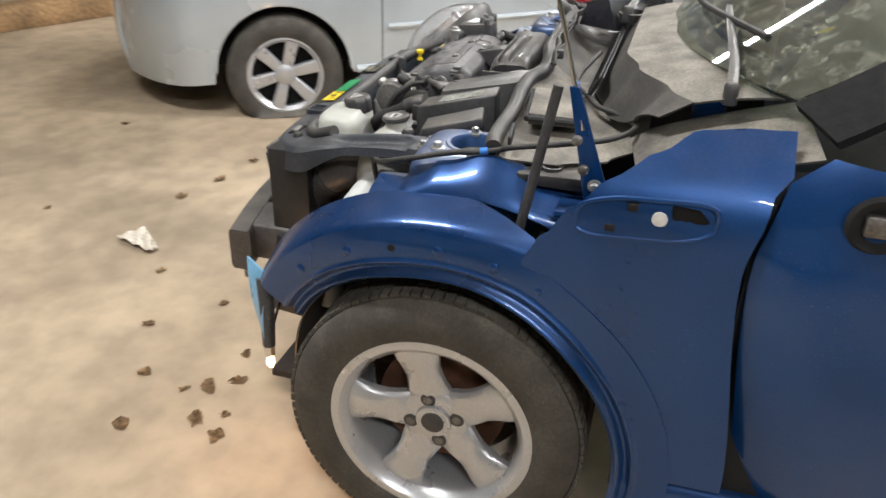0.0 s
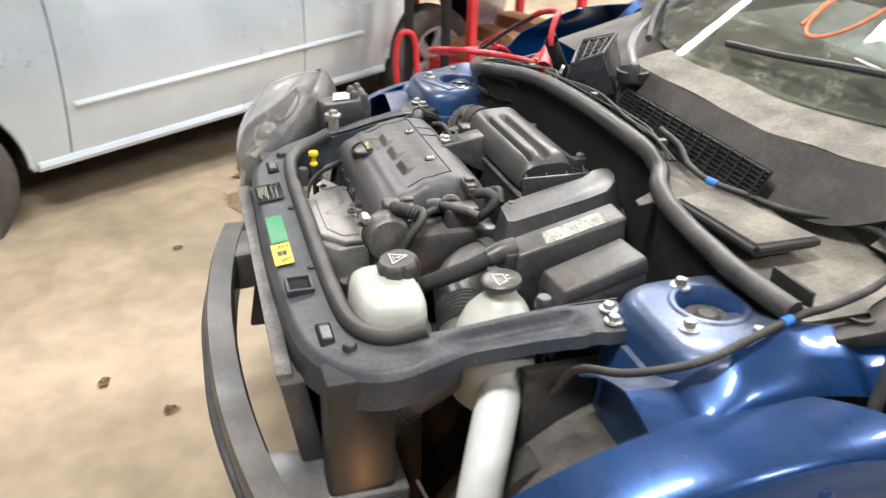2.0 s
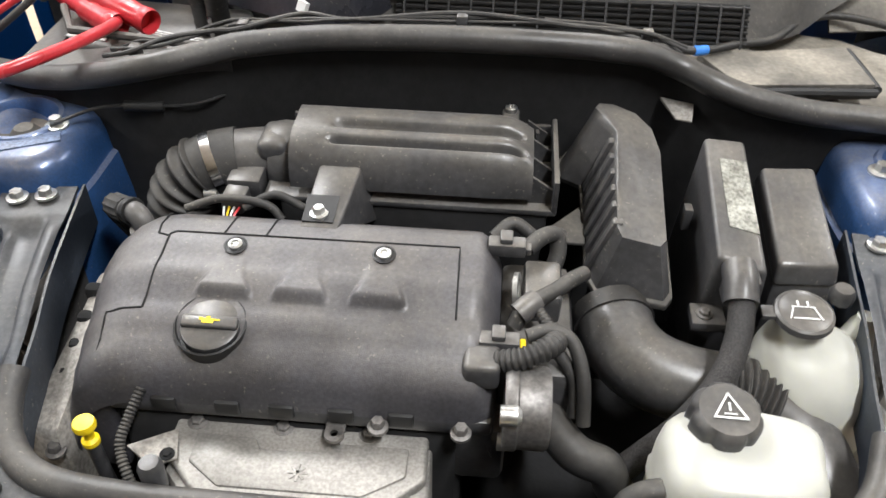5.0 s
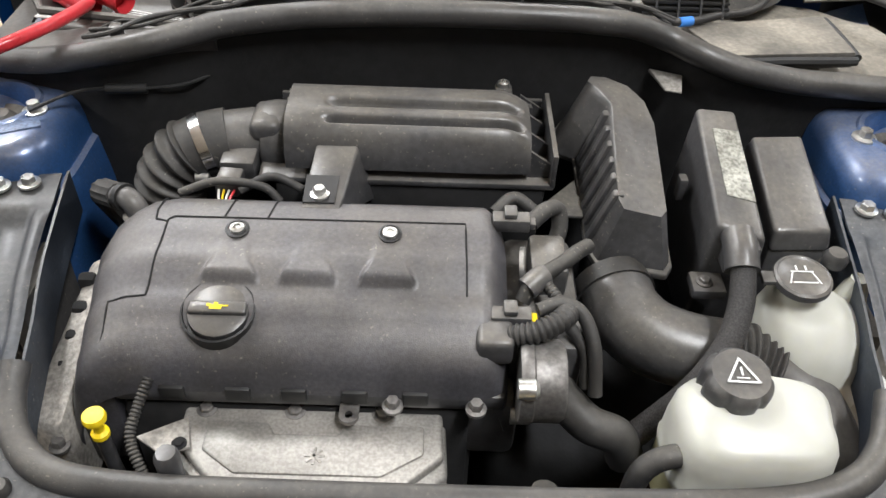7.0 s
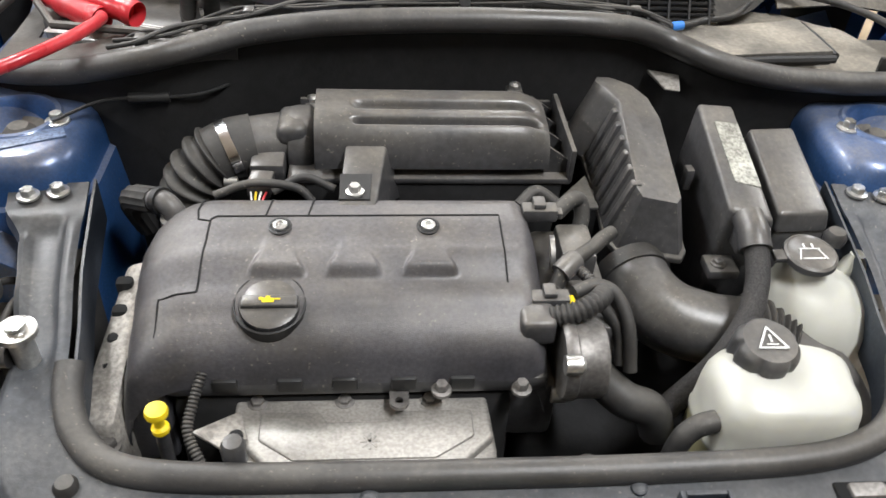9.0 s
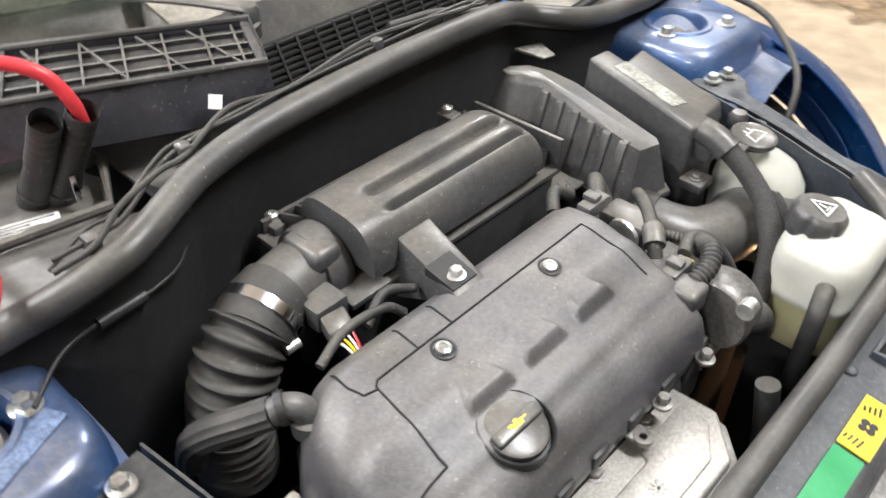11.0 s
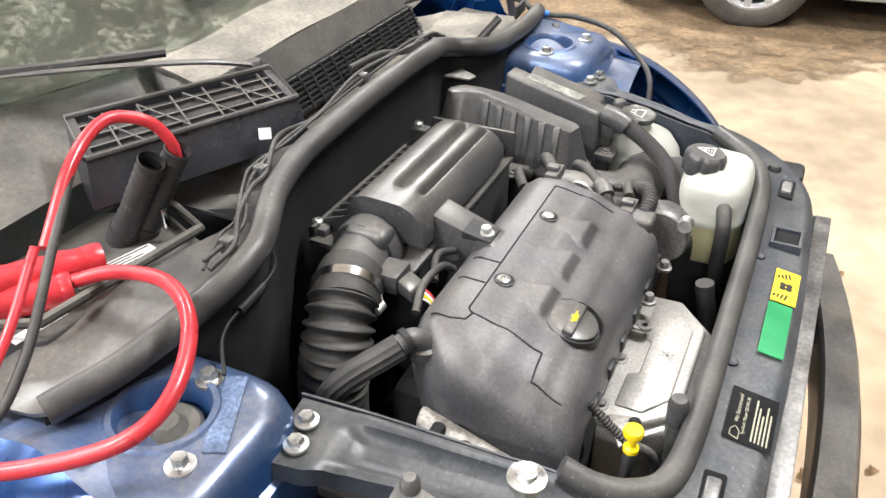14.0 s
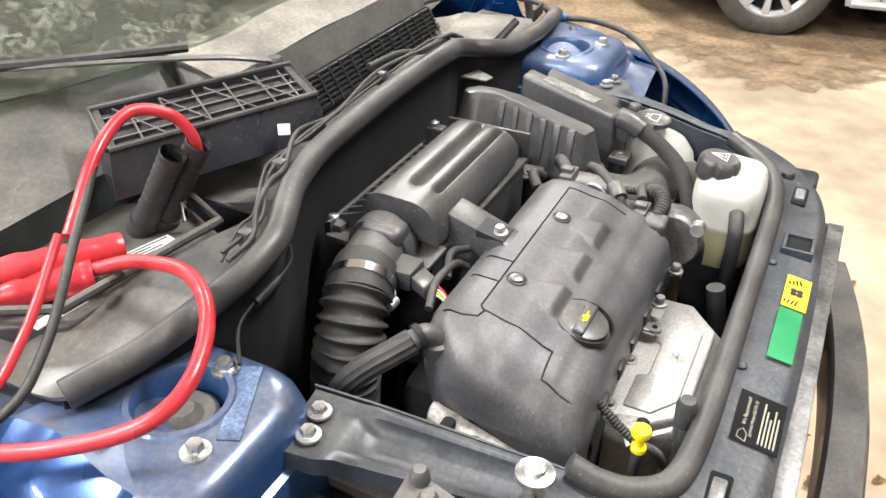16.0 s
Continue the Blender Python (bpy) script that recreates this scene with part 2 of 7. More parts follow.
M_STICKER = material("yellow_sticker", (0.80, 0.58, 0.03), 0.4, grain=(100, 0.04), stain=(30, 0.08), bump=0.02)
M_GREEN = material("green_sticker", (0.018, 0.23, 0.08), 0.4, grain=(100, 0.04), stain=(30, 0.1), bump=0.02)
M_WHITE = material("white_label", (0.75, 0.75, 0.73), 0.5, grain=(100, 0.04), stain=(30, 0.08), bump=0.0)
M_INK = material("black_ink", (0.02, 0.02, 0.02), 0.5, bump=0.0)
M_RED = material("red_cable_rubber", (0.56, 0.035, 0.045), 0.32, grain=(150, 0.06), stain=(15, 0.1), bump=0.05)
M_REDPAINT = material("red_paint", (0.55, 0.025, 0.03), 0.45, grain=(60, 0.1), stain=(6, 0.2), bump=0.05)
# Black insulation; also puts shade into the colour of deep-set parts.
M_DARK = material("dark_insulation_and_shade", (0.012, 0.012, 0.0125), 0.9, grain=(60, 0.2), stain=(6, 0.2), bump=0.3)
# Near-black for solid pieces that paint the shade inside openings.
M_HOLE = material("opening_shade", (0.002, 0.002, 0.002), 0.95, bump=0.0)
M_GREY = material("grey_car_paint", (0.54, 0.60, 0.64), 0.28, 0.25, grain=(300, 0.05), stain=(1.5, 0.12), bump=0.0, dust=0.08, up_dust=0.1, coat=0.8)
M_SILVER = material("silver_car_paint", (0.45, 0.46, 0.47), 0.3, 0.5, grain=(300, 0.05), stain=(2, 0.1), bump=0.0, coat=0.8)
M_LEAF = material("dry_leaf", (0.36, 0.24, 0.13), 0.85, grain=(90, 0.3), stain=(12, 0.3), bump=0.2)
M_PAPER = material("crumpled_paper", (0.72, 0.66, 0.56), 0.8, grain=(60, 0.1), bump=0.2)
M_GLASS = glass("windscreen_glass", (0.75, 0.86, 0.80))


def dirty(m, color, lo, hi, most):
    """Lays a patchy film of dried dirt on a glass."""
    nt = m.node_tree
    tc, n1, n2 = nt.nodes.new("ShaderNodeTexCoord"), nt.nodes.new("ShaderNodeTexNoise"), nt.nodes.new("ShaderNodeTexNoise")
    n1.inputs["Scale"].default_value, n1.inputs["Detail"].default_value = 22, 12
    n2.inputs["Scale"].default_value, n2.inputs["Detail"].default_value = 110, 6
    mul, r, d, mx = nt.nodes.new("ShaderNodeMath"), nt.nodes.new("ShaderNodeMapRange"), nt.nodes.new("ShaderNodeBsdfDiffuse"), nt.nodes.new("ShaderNodeMixShader")
    mul.operation = "MULTIPLY"
    for n in (n1, n2):
        nt.links.new(tc.outputs["Object"], n.inputs["Vector"])
    nt.links.new(n1.outputs["Fac"], mul.inputs[0])
    nt.links.new(n2.outputs["Fac"], mul.inputs[1])
    for k, v in zip(("From Min", "From Max", "To Min", "To Max"), (lo, hi, 0.08, most)):
        r.inputs[k].default_value = v
    sep, side, mul2 = nt.nodes.new("ShaderNodeSeparateXYZ"), nt.nodes.new("ShaderNodeMapRange"), nt.nodes.new("ShaderNodeMath")
    nt.links.new(tc.outputs["Object"], sep.inputs[0])
    for k, v in zip(("From Min", "From Max", "To Min", "To Max"), (0.15, -0.25, 0.95, 0.92)):
        side.inputs[k].default_value = v
    nt.links.new(sep.outputs["X"], side.inputs["Value"])
    mul2.operation = "MULTIPLY"
    nt.links.new(mul.outputs[0], mul2.inputs[0])
    nt.links.new(side.outputs[0], mul2.inputs[1])
    nt.links.new(mul2.outputs[0], r.inputs["Value"])
    d.inputs["Color"].default_value = (*color, 1)
    nt.links.new(r.outputs[0], mx.inputs[0])
    nt.links.new(nt.nodes["Principled BSDF"].outputs[0], mx.inputs[1])
    nt.links.new(d.outputs[0], mx.inputs[2])
    nt.links.new(mx.outputs[0], nt.nodes["Material Output"].inputs["Surface"])


dirty(M_GLASS, (0.36, 0.36, 0.29), 0.23, 0.41, 0.55)
M_LENS = glass("lamp_lens", (0.97, 0.97, 0.98), 0.07, 1.3)
M_LENS.node_tree.nodes["Principled BSDF"].inputs["Transmission Weight"].default_value = 0.90
M_LENS.node_tree.nodes["Principled BSDF"].inputs["Roughness"].default_value = 0.06
M_CHROME = material("chrome", (0.75, 0.75, 0.76), 0.12, 1.0, grain=(80, 0.05), stain=(10, 0.1), bump=0.0)
M_WOOD = material("rough_wood", (0.35, 0.22, 0.11), 0.8, grain=(40, 0.3), stain=(4, 0.3), bump=0.3)
M_TUBE = glow("fluorescent_tube_glow", (0.95, 0.98, 1.0), 14.0)
M_LIGHTBODY = material("white_enamel", (0.8, 0.8, 0.8), 0.4, bump=0.0)


# ---- the workshop ----
def workshop():
    solo("floor", box(-9, 9, -9, 9, -0.2, 0, 0), M_FLOOR, "tan dusty concrete workshop floor", "floor", kind="structure")
    for n, b in (("wall_north", (-9.2, 9.2, 9, 9.2)), ("wall_south", (-9.2, 9.2, -9.2, -9)), ("wall_east", (9, 9.2, -9, 9)), ("wall_west", (-9.2, -9, -9, 9))):
        solo(n, box(*b, 0, 4.2, 0), M_WALL, "plain pale painted workshop wall", "wall", kind="structure")
    solo("ceiling", box(-9.2, 9.2, -9.2, 9.2, 4.2, 4.4, 0), M_CEILING, "plain pale workshop ceiling", "ceiling", kind="structure")
    first = None
    # Spots are tuned for the light; the last, unseen, is added for the wing.
    for x, y in ((-4.6, -1.2), (-4.6, 1.6), (-4.6, 4.4), (-1.8, 1.6), (-1.8, 4.4), (1.0, -1.2), (1.0, 4.4), (3.9, 1.6)):
        if first is None:
            first = thing("ceiling_light", "white twin-tube fluorescent light under the ceiling", "ceiling light", (x, y, 3.7), "ceiling lights")
            part("housing", hexa([(-0.12, -0.65, 0.05), (0.12, -0.65, 0.05), (0.12, 0.65, 0.05), (-0.12, 0.65, 0.05)], [(-0.05, -0.65, 0.1), (0.05, -0.65, 0.1), (0.05, 0.65, 0.1), (-0.05, 0.65, 0.1)], 0.004), M_LIGHTBODY, first)
            for s in (-0.06, 0.06):
                part("tube", tube([(s, -0.62, 0.03), (s, 0.62, 0.03)], 0.014, 10, 0), M_TUBE, first)
            for yy in (-0.5, 0.5):
                part("hanger", tube([(0, yy, 0.1), (0, yy, 0.5)], 0.005, 6, 0), M_STEEL, first)
        else:
            copy_thing(first, pose(x, y, 3.7))
        lamp = bpy.data.lights.new("tube_light", "AREA")
        lamp.shape, lamp.size, lamp.size_y, lamp.energy, lamp.color = "RECTANGLE", 0.22, 1.25, LAMP_WATTS, (0.97, 0.98, 1.0)
        new("tube_light", lamp).matrix_world = pose(x, y, 3.69)


workshop()


# ---- the blue car ----
HUB_Y, HUB_Z, ARCH_R = 0.01, 0.295, 0.355


def arch_sheet(side, r0, r1, a0, a1, x_of, n=36, m=5, thick=0.003):
    """A band round the wheel from radius r0 to r1, at the depth that x_of gives for (radius, angle)."""
    def f(a, r):
        y, z = HUB_Y - r * math.cos(a), HUB_Z + r * math.sin(a)
        return (side * x_of(r, a), y, z)
    return sheet(f, steps(a0, a1, n), steps(r0, r1, m), thick)


def panel_x(y, z):
    """Half width of the side panel: swelling shoulder, pulled in towards the top and the sill."""
    return 0.799 + 0.016 * interp(y, [(0.16, 0.0), (0.30, 1.0)]) + 0.014 * math.sin(max(0, z - 0.28) / 0.55 * math.pi * 0.8) - 0.10 * max(0, (z - 0.83) / 0.13) ** 2


def road_wheel(parent, at, side, spokes=5, rim_r=0.2075, tyre_r=0.302, width=0.175, style="five"):
    """Wheel with tyre and a cast alloy rim; side +1 faces +x."""
    x, y, z = at
    w = width / 2
    hub = new("wheel")
    hub.parent = parent
    hub.matrix_local = pose(x, y, z, 0, 0, 0 if side > 0 else 180)
    prof = [(rim_r - 0.012, -w * 0.85), (rim_r + 0.012, -w * 0.98), (tyre_r - 0.05, -w * 1.03), (tyre_r - 0.018, -w * 0.95), (tyre_r - 0.004, -w * 0.8), (tyre_r, -w * 0.4), (tyre_r, w * 0.4), (tyre_r - 0.004, w * 0.8),
            (tyre_r - 0.018, w * 0.95), (tyre_r - 0.05, w * 1.03), (rim_r + 0.012, w * 0.98), (rim_r + 0.002, w * 0.93), (rim_r - 0.012, w * 0.85)]
    t = lathe(prof + [prof[0]], 72, axis="X")
    part("tyre", t, M_TYRE, hub, "dusty black tyre with worn tread edge")
    # tread blocks
    tread = bmesh.new()
    for k in range(90):
        a = 2 * math.pi * k / 90
        for xx in (-0.055, -0.02, 0.018, 0.055):
            b = box(xx - 0.013, xx + 0.013, -0.0085, 0.0085, tyre_r - 0.002, tyre_r + 0.005, 0)
            moved(b, pose(0, 0, 0, math.degrees(a) + (2 if xx > 0 else 0), 0, 0))
            me = bpy.data.meshes.new("tmp")
            b.to_mesh(me)
            b.free()
            tread.from_mesh(me)
            bpy.data.meshes.remove(me)
    part("tread", tread, M_TYRE, hub)
    part("barrel", lathe([(rim_r - 0.004, w * 0.95), (rim_r + 0.004, w * 0.93), (rim_r + 0.003, w * 0.84), (rim_r - 0.022, w * 0.76), (rim_r - 0.030, w * 0.2), (rim_r - 0.03, -w * 0.8), (rim_r - 0.036, -w * 0.8), (rim_r - 0.036, w * 0.2), (rim_r - 0.028, w * 0.78), (rim_r - 0.014, w * 0.94), (rim_r - 0.004, w * 0.95)], 64, axis="X"), M_ALLOY, hub, "silver alloy rim barrel")
    part("brake_disc", lathe([(0.0, 0.005), (0.07, 0.005), (0.07, -0.01), (0.135, -0.01), (0.135, -0.03), (0.0, -0.03)], 48, axis="X"), material("rusty_brake_disc", (0.16, 0.08, 0.05), 0.6, 0.5, stain=(12, 0.4)) if "rusty_brake_disc" not in bpy.data.materials else bpy.data.materials["rusty_brake_disc"], hub, "rusty brake disc")
    outer = rim_r - 0.012
    for k in range(spokes):
        a0 = 2 * math.pi * k / spokes + (math.pi / 2 + 0.22 if style == "five" else 0.3)
        bm = bmesh.new()
        rings = []
        for s in steps(0, 1, 7):
            r = 0.045 + (outer - 0.045) * s
            half = interp(s, [(0, 0.046), (0.45, 0.036), (0.8, 0.046), (1, 0.066)]) if style == "five" else interp(s, [(0, 0.020), (0.6, 0.014), (1, 0.022)])
            face = interp(s, [(0, w * 0.50), (0.35, w * 0.62), (0.8, w * 0.74), (1, w * 0.62)])
            ring = []
            for u, d in ((-1, 0.026), (-1, 0.012), (-0.8, 0.003), (0, -0.002), (0.8, 0.003), (1, 0.012), (1, 0.026)):
                ring.append(bm.verts.new((face - d, r * math.cos(a0) - u * half * math.sin(a0), r * math.sin(a0) + u * half * math.cos(a0))))
            rings.append(ring)
        for A, B in zip(rings, rings[1:]):
            for i in range(7):
                bm.faces.new((A[i], A[(i + 1) % 7], B[(i + 1) % 7], B[i]))
        bm.faces.new(rings[0])
        bm.faces.new(rings[-1][::-1])
        part("spoke", bm, M_ALLOY, hub)
    part("hub", lathe([(0.068, w * 0.15), (0.070, w * 0.48), (0.066, w * 0.52), (0.038, w * 0.53), (0.036, w * 0.60), (0.032, w * 0.62), (0, w * 0.62)], 40, axis="X"), M_ALLOY, hub)
    part("centre_cap", lathe([(0.024, w * 0.60), (0.024, w * 0.64), (0.020, w * 0.655), (0, w * 0.66)], 32, axis="X"), M_BLACK, hub, "black centre cap")
    for k in range(4 if style == "five" else 5):
        a = 2 * math.pi * k / (4 if style == "five" else 5) + math.pi / 2 + 0.25
        # A filled black disc; the recess shade is painted, not sunk in.
        part("bolt_recess", lathe([(0.0155, w * 0.50), (0.0155, w * 0.545), (0.0145, w * 0.55), (0.0, w * 0.55)], 24, (0, 0.05 * math.cos(a), 0.05 * math.sin(a)), "X"), M_BLACK, hub)
        part("wheel_bolt", lathe([(0.010, w * 0.45), (0.010, w * 0.57), (0.007, w * 0.585), (0.0, w * 0.585)], 6, (0, 0.05 * math.cos(a), 0.05 * math.sin(a)), "X"), M_STEEL, hub)
    return hub


def blue_car():
    car = thing("car", "dismantled metallic blue car without bonnet on the dusty floor", "car")
    # near-side outer panel: wheel arch band with its fold, upper wheelhouse and side panel
    for s in (1, -1):
        def band_x(r, a):
            flat = 0.805 + 0.010 * math.sin((r - 0.355) / 0.105 * math.pi) - 0.10 * max(0, math.cos(a)) ** 2.2
            w = interp(a, [(radians(96), 0.0), (radians(124), 1.0)])
            on_side = panel_x(HUB_Y - r * math.cos(a), HUB_Z + r * math.sin(a)) + 0.0022
            ridge = 0.009 * math.exp(-((r - 0.361) / 0.006) ** 2) - 0.007 * math.exp(-((r - 0.377) / 0.006) ** 2) + 0.005 * math.exp(-((r - 0.391) / 0.005) ** 2)
            return flat * (1 - w) + on_side * w + ridge
        band = arch_sheet(s, 0.352, 0.455, radians(30), radians(189), band_x, n=60, m=36)
        part("wheel_arch", band, M_BLUE, car, "blue wheel arch flange with bolt holes")
        def ledge_x(r, a):
            k = (r - 0.452) / 0.034
            fade = 1 - interp(a, [(radians(88), 0.0), (radians(121), 1.0)])
            return band_x(min(r, 0.455), a) - 0.001 - (0.090 * k ** 2.2) * fade - 0.004 * k
        ledge = arch_sheet(s, 0.452, 0.486, radians(30), radians(121), ledge_x, n=48, m=10)
        part("arch_ledge", ledge, M_BLUE, car)
        liner = arch_sheet(s, 0.3535, 0.3536, radians(-2), radians(186), lambda r, a: 0.795 - (r - 0.3535) / 0.0001 * 0.30 - 0.10 * max(0, math.cos(a)) ** 2.2, m=1, thick=0.004)
        part("wheelhouse_liner", liner, M_TYRE, car, "dusty black wheelhouse liner")
        # bumps and holes on the arch band
        for k, (a, kind) in enumerate(((48, 1), (66, 1), (79, 0), (91, 1), (105, 1), (117, 1))):
            ar = radians(a)
            r = 0.418
            x = s * (0.8155 - 0.10 * max(0, math.cos(ar)) ** 2.2)
            p = (x, HUB_Y - r * math.cos(ar), HUB_Z + r * math.sin(ar))
            m = frame_of(p, (s, 0, 0), (0, 0, 1))
            if kind:
                part("dimple", moved(lathe([(0.0105, -0.004), (0.010, 0.000), (0.006, 0.003), (0, 0.0035)], 16), m), M_BLUE, car)
            else:
                # A dark disc on the flange; the hole's shade is its colour.
                part("bolt_hole", moved(lathe([(0.007, -0.003), (0.007, 0.0005), (0, 0.0005)], 16), m), M_DARK, car)
        # inner upper panel between ledge and strut tower, with its scalloped top edge
        top = [(-0.36, 0.60), (-0.24, 0.755), (-0.155, 0.768), (-0.10, 0.772), (-0.08, 0.790), (-0.02, 0.822), (0.06, 0.838), (0.12, 0.828), (0.17, 0.795), (0.24, 0.785), (0.32, 0.79), (0.42, 0.81)]

        def inner(u, v):
            z1 = interp(u, top)
            dy = (u - HUB_Y)
            z0 = HUB_Z + math.sqrt(max(0.484 ** 2 - dy * dy, 0.08)) if abs(dy) < 0.46 else 0.5
            z0 = min(z0, z1 - 0.02)
            wave = 0.007 * math.sin((u + 0.1) * 24) * v
            x = 0.722 - 0.045 * v * v - 0.02 * v + wave - 0.10 * max(0, -(u - HUB_Y) / 0.46) ** 2.2
            return (s * x, u, z0 + (z1 - z0) * v)
        part("wheelhouse_panel", sheet(inner, steps(-0.155, 0.30, 40), steps(0, 1, 8), 0.003), M_BLUE, car, "blue wheelhouse panel with scalloped edge")

        def shelf(u, v):
            z1 = interp(u, top)
            x0 = 0.657 + 0.007 * math.sin((u + 0.1) * 24) - 0.10 * max(0, -(u - HUB_Y) / 0.46) ** 2.2
            return (s * (x0 - v * (x0 - 0.52)), u, z1 - 0.06 * v + 0.008 * math.sin(v * math.pi))
        part("wheelhouse_shelf", sheet(shelf, steps(-0.155, 0.40, 40), steps(0, 1, 6), 0.003), M_BLUE_DUSTY, car)
        # suspension tower
        c = (s * 0.574, 0.0)
        tower = bmesh.new()
        rings = []
        for ax, ay, z, p in ((0.132, 0.130, 0.42, 4), (0.126, 0.124, 0.70, 4), (0.120, 0.116, 0.752, 4.5), (0.119, 0.115, 0.758, 4.5), (0.112, 0.108, 0.761, 4.5), (0.110, 0.106, 0.790, 4.5), (0.106, 0.102, 0.806, 4.2), (0.098, 0.095, 0.815, 4),
                             (0.088, 0.085, 0.818, 3.4), (0.056, 0.056, 0.819, 2), (0.053, 0.053, 0.822, 2), (0.047, 0.047, 0.822, 2), (0.043, 0.043, 0.815, 2), (0.042, 0.042, 0.77, 2)):
            ring = []
            for k in range(48):
                a = 2 * math.pi * k / 48
                ca, sa = math.cos(a), math.sin(a)
                q = (abs(ca) ** p + abs(sa) ** p) ** (-1 / p)
                ring.append(tower.verts.new((c[0] + ax * q * ca + (s * -0.018 if ax < 0.06 else 0), c[1] + ay * q * sa + 0.01, z)))
            rings.append(ring)
        for A, B in zip(rings, rings[1:]):
            for k in range(48):
                tower.faces.new((A[k], A[(k + 1) % 48], B[(k + 1) % 48], B[k]))
        tower.faces.new(rings[-1])
        part("suspension_tower", tower, M_BLUE_DUSTY, car, "dusty blue suspension tower with round opening")
        part("strut_bearing", lathe([(0.037, 0.77), (0.035, 0.797), (0.031, 0.800), (0.02, 0.797), (0.012, 0.806), (0, 0.806)], 24, (c[0] - s * 0.018, 0.01, 0)), M_DUSTY, car)
        for dx, dy in ((-0.072, -0.002), (0.028, -0.05), (0.066, 0.026)):
            bolt(car, (c[0] + s * dx, c[1] + dy, 0.817), 0.0085, 0.013, M_ZINC, washer=1.7)
        if s < 0:
            worn = material("worn_clear_label", (0.11, 0.15, 0.24), 0.45, grain=(260, 0.35), stain=(40, 0.3), bump=0.05)
            part("worn_label", moved(box(-0.050, 0.050, -0.011, 0.011, -0.002, 0.0008, 0.0003), frame_of((-0.533, -0.046, 0.8195), (0, 0, 1), (-0.42, 0.9, 0))), worn, car, "worn pale label on the tower")
        # inner wall down to the engine bay floor
        part("inner_wall", box(min(s * 0.47, s * 0.49), max(s * 0.47, s * 0.49), -0.22, 0.42, 0.2, 0.70, 0.002), M_DUSTY, car)
    # side panel with its cut edges
    for s in (1, -1):
        def side(u, v):
            y = u
            z0 = HUB_Z + math.sqrt(max(0.435 ** 2 - (y - HUB_Y) ** 2, 0)) if y < 0.445 else 0.31
            z0 = max(z0, 0.31)
            z1 = interp(y, [(0.16, 0.72), (0.20, 0.775), (0.25, 0.838), (0.30, 0.885), (0.36, 0.925), (0.42, 0.955), (0.50, 0.962), (0.60, 0.965)])
            z = z0 + (z1 - z0) * v
            rear = interp(z, [(0.31, 0.555), (0.76, 0.512), (0.88, 0.535), (0.97, 0.625)])
            y = min(y, 0.16 + (y - 0.16) * (rear - 0.16) / 0.40) if y > 0.16 else y
            return (s * panel_x(y, z), y, z)
        part("side_panel", sheet(side, steps(0.165, 0.56, 26), steps(0, 1, 26), 0.003), M_BLUE, car, "blue side panel with lamp cut-out")
    hx = 0.827
    # The lamp opening is a flat piece coloured like the shade inside it.
    bm = prism([(0.0, 0.0), (0.038, 0.004), (0.058, 0.028), (0.040, 0.046), (0.0, 0.048)], 0, 0.006, 0.002)
    part("lamp_cut_out", moved(bm, Matrix(((0, 0, 1, 0.816), (1, 0, 0, 0.394), (0, 1, 0, 0.814), (0, 0, 0, 1)))), M_HOLE, car, "dark side lamp cut-out")
    oval = [(panel_x(0.355 + 0.108 * math.cos(a), 0.833) - 0.0005 - 0.2 * max(0, 0.03 * math.sin(a)) ** 1.0 * 0.3, 0.355 + 0.108 * math.copysign(abs(math.cos(a)) ** 0.6, math.cos(a)), 0.833 + 0.022 * math.cos(a) * 0.6 + 0.034 * math.copysign(abs(math.sin(a)) ** 0.6, math.sin(a))) for a in steps(0, 2 * math.pi, 40)]
    part("lamp_surround", tube(oval, 0.004, 8, 0), M_BLUE, car, "raised oval edge round the lamp cut-out")
    part("plug", lathe([(0.012, 0), (0.012, 0.004), (0, 0.005)], 20, (0.822, 0.377, 0.838), "X"), M_WHITE, car, "white round plug")
    # These holes are small dark pieces with the shade painted in.
    for y, z in ((0.335, 0.852), (0.303, 0.812)):
        part("bolt_hole", box(0.81, 0.826, y - 0.008, y + 0.008, z - 0.006, z + 0.006, 0.001), M_DARK, car)
    for y, z in ((0.425, 0.465), (0.445, 0.385)):
        part("bolt_hole", lathe([(0.006, 0), (0.006, 0.0035), (0, 0.0035)], 14, (panel_x(y, z) - 0.002, y, z), "X"), M_HOLE, car)
    # doors
    for s in (1, -1):
        # The lower door is bowed in to darken it: shade by shape.
        def door(u, v):
            z = 0.28 + (0.955 - 0.28) * v
            y0 = interp(z, [(0.28, 0.564), (0.76, 0.524), (0.90, 0.549), (0.97, 0.615)])
            y = y0 + (1.75 - y0) * u
            x = 0.80 + 0.045 * math.sin(min(1, u * 9 + 0.05) * math.pi / 2) - 0.10 * max(0, v - 0.75) ** 1.3 + 0.012 * math.sin(v * 3) - 0.12 * max(0, 0.60 - v) ** 1.8
            return (s * x, y, z)
        part("door", sheet(door, [0, 0.01, 0.025, 0.05, 0.09, 0.14, 0.25, 0.5, 0.75, 1], steps(0, 1, 16), 0.03), M_BLUE, car, "blue front door")
        part("door_pillar", box(min(s * 0.70, s * 0.79), max(s * 0.70, s * 0.79), 0.53, 0.64, 0.25, 0.90, 0.01), M_DARK, car)
        part("sill", box(min(s * 0.70, s * 0.815), max(s * 0.70, s * 0.815), 0.37, 1.75, 0.19, 0.30, 0.02, 3), M_BLUE, car)
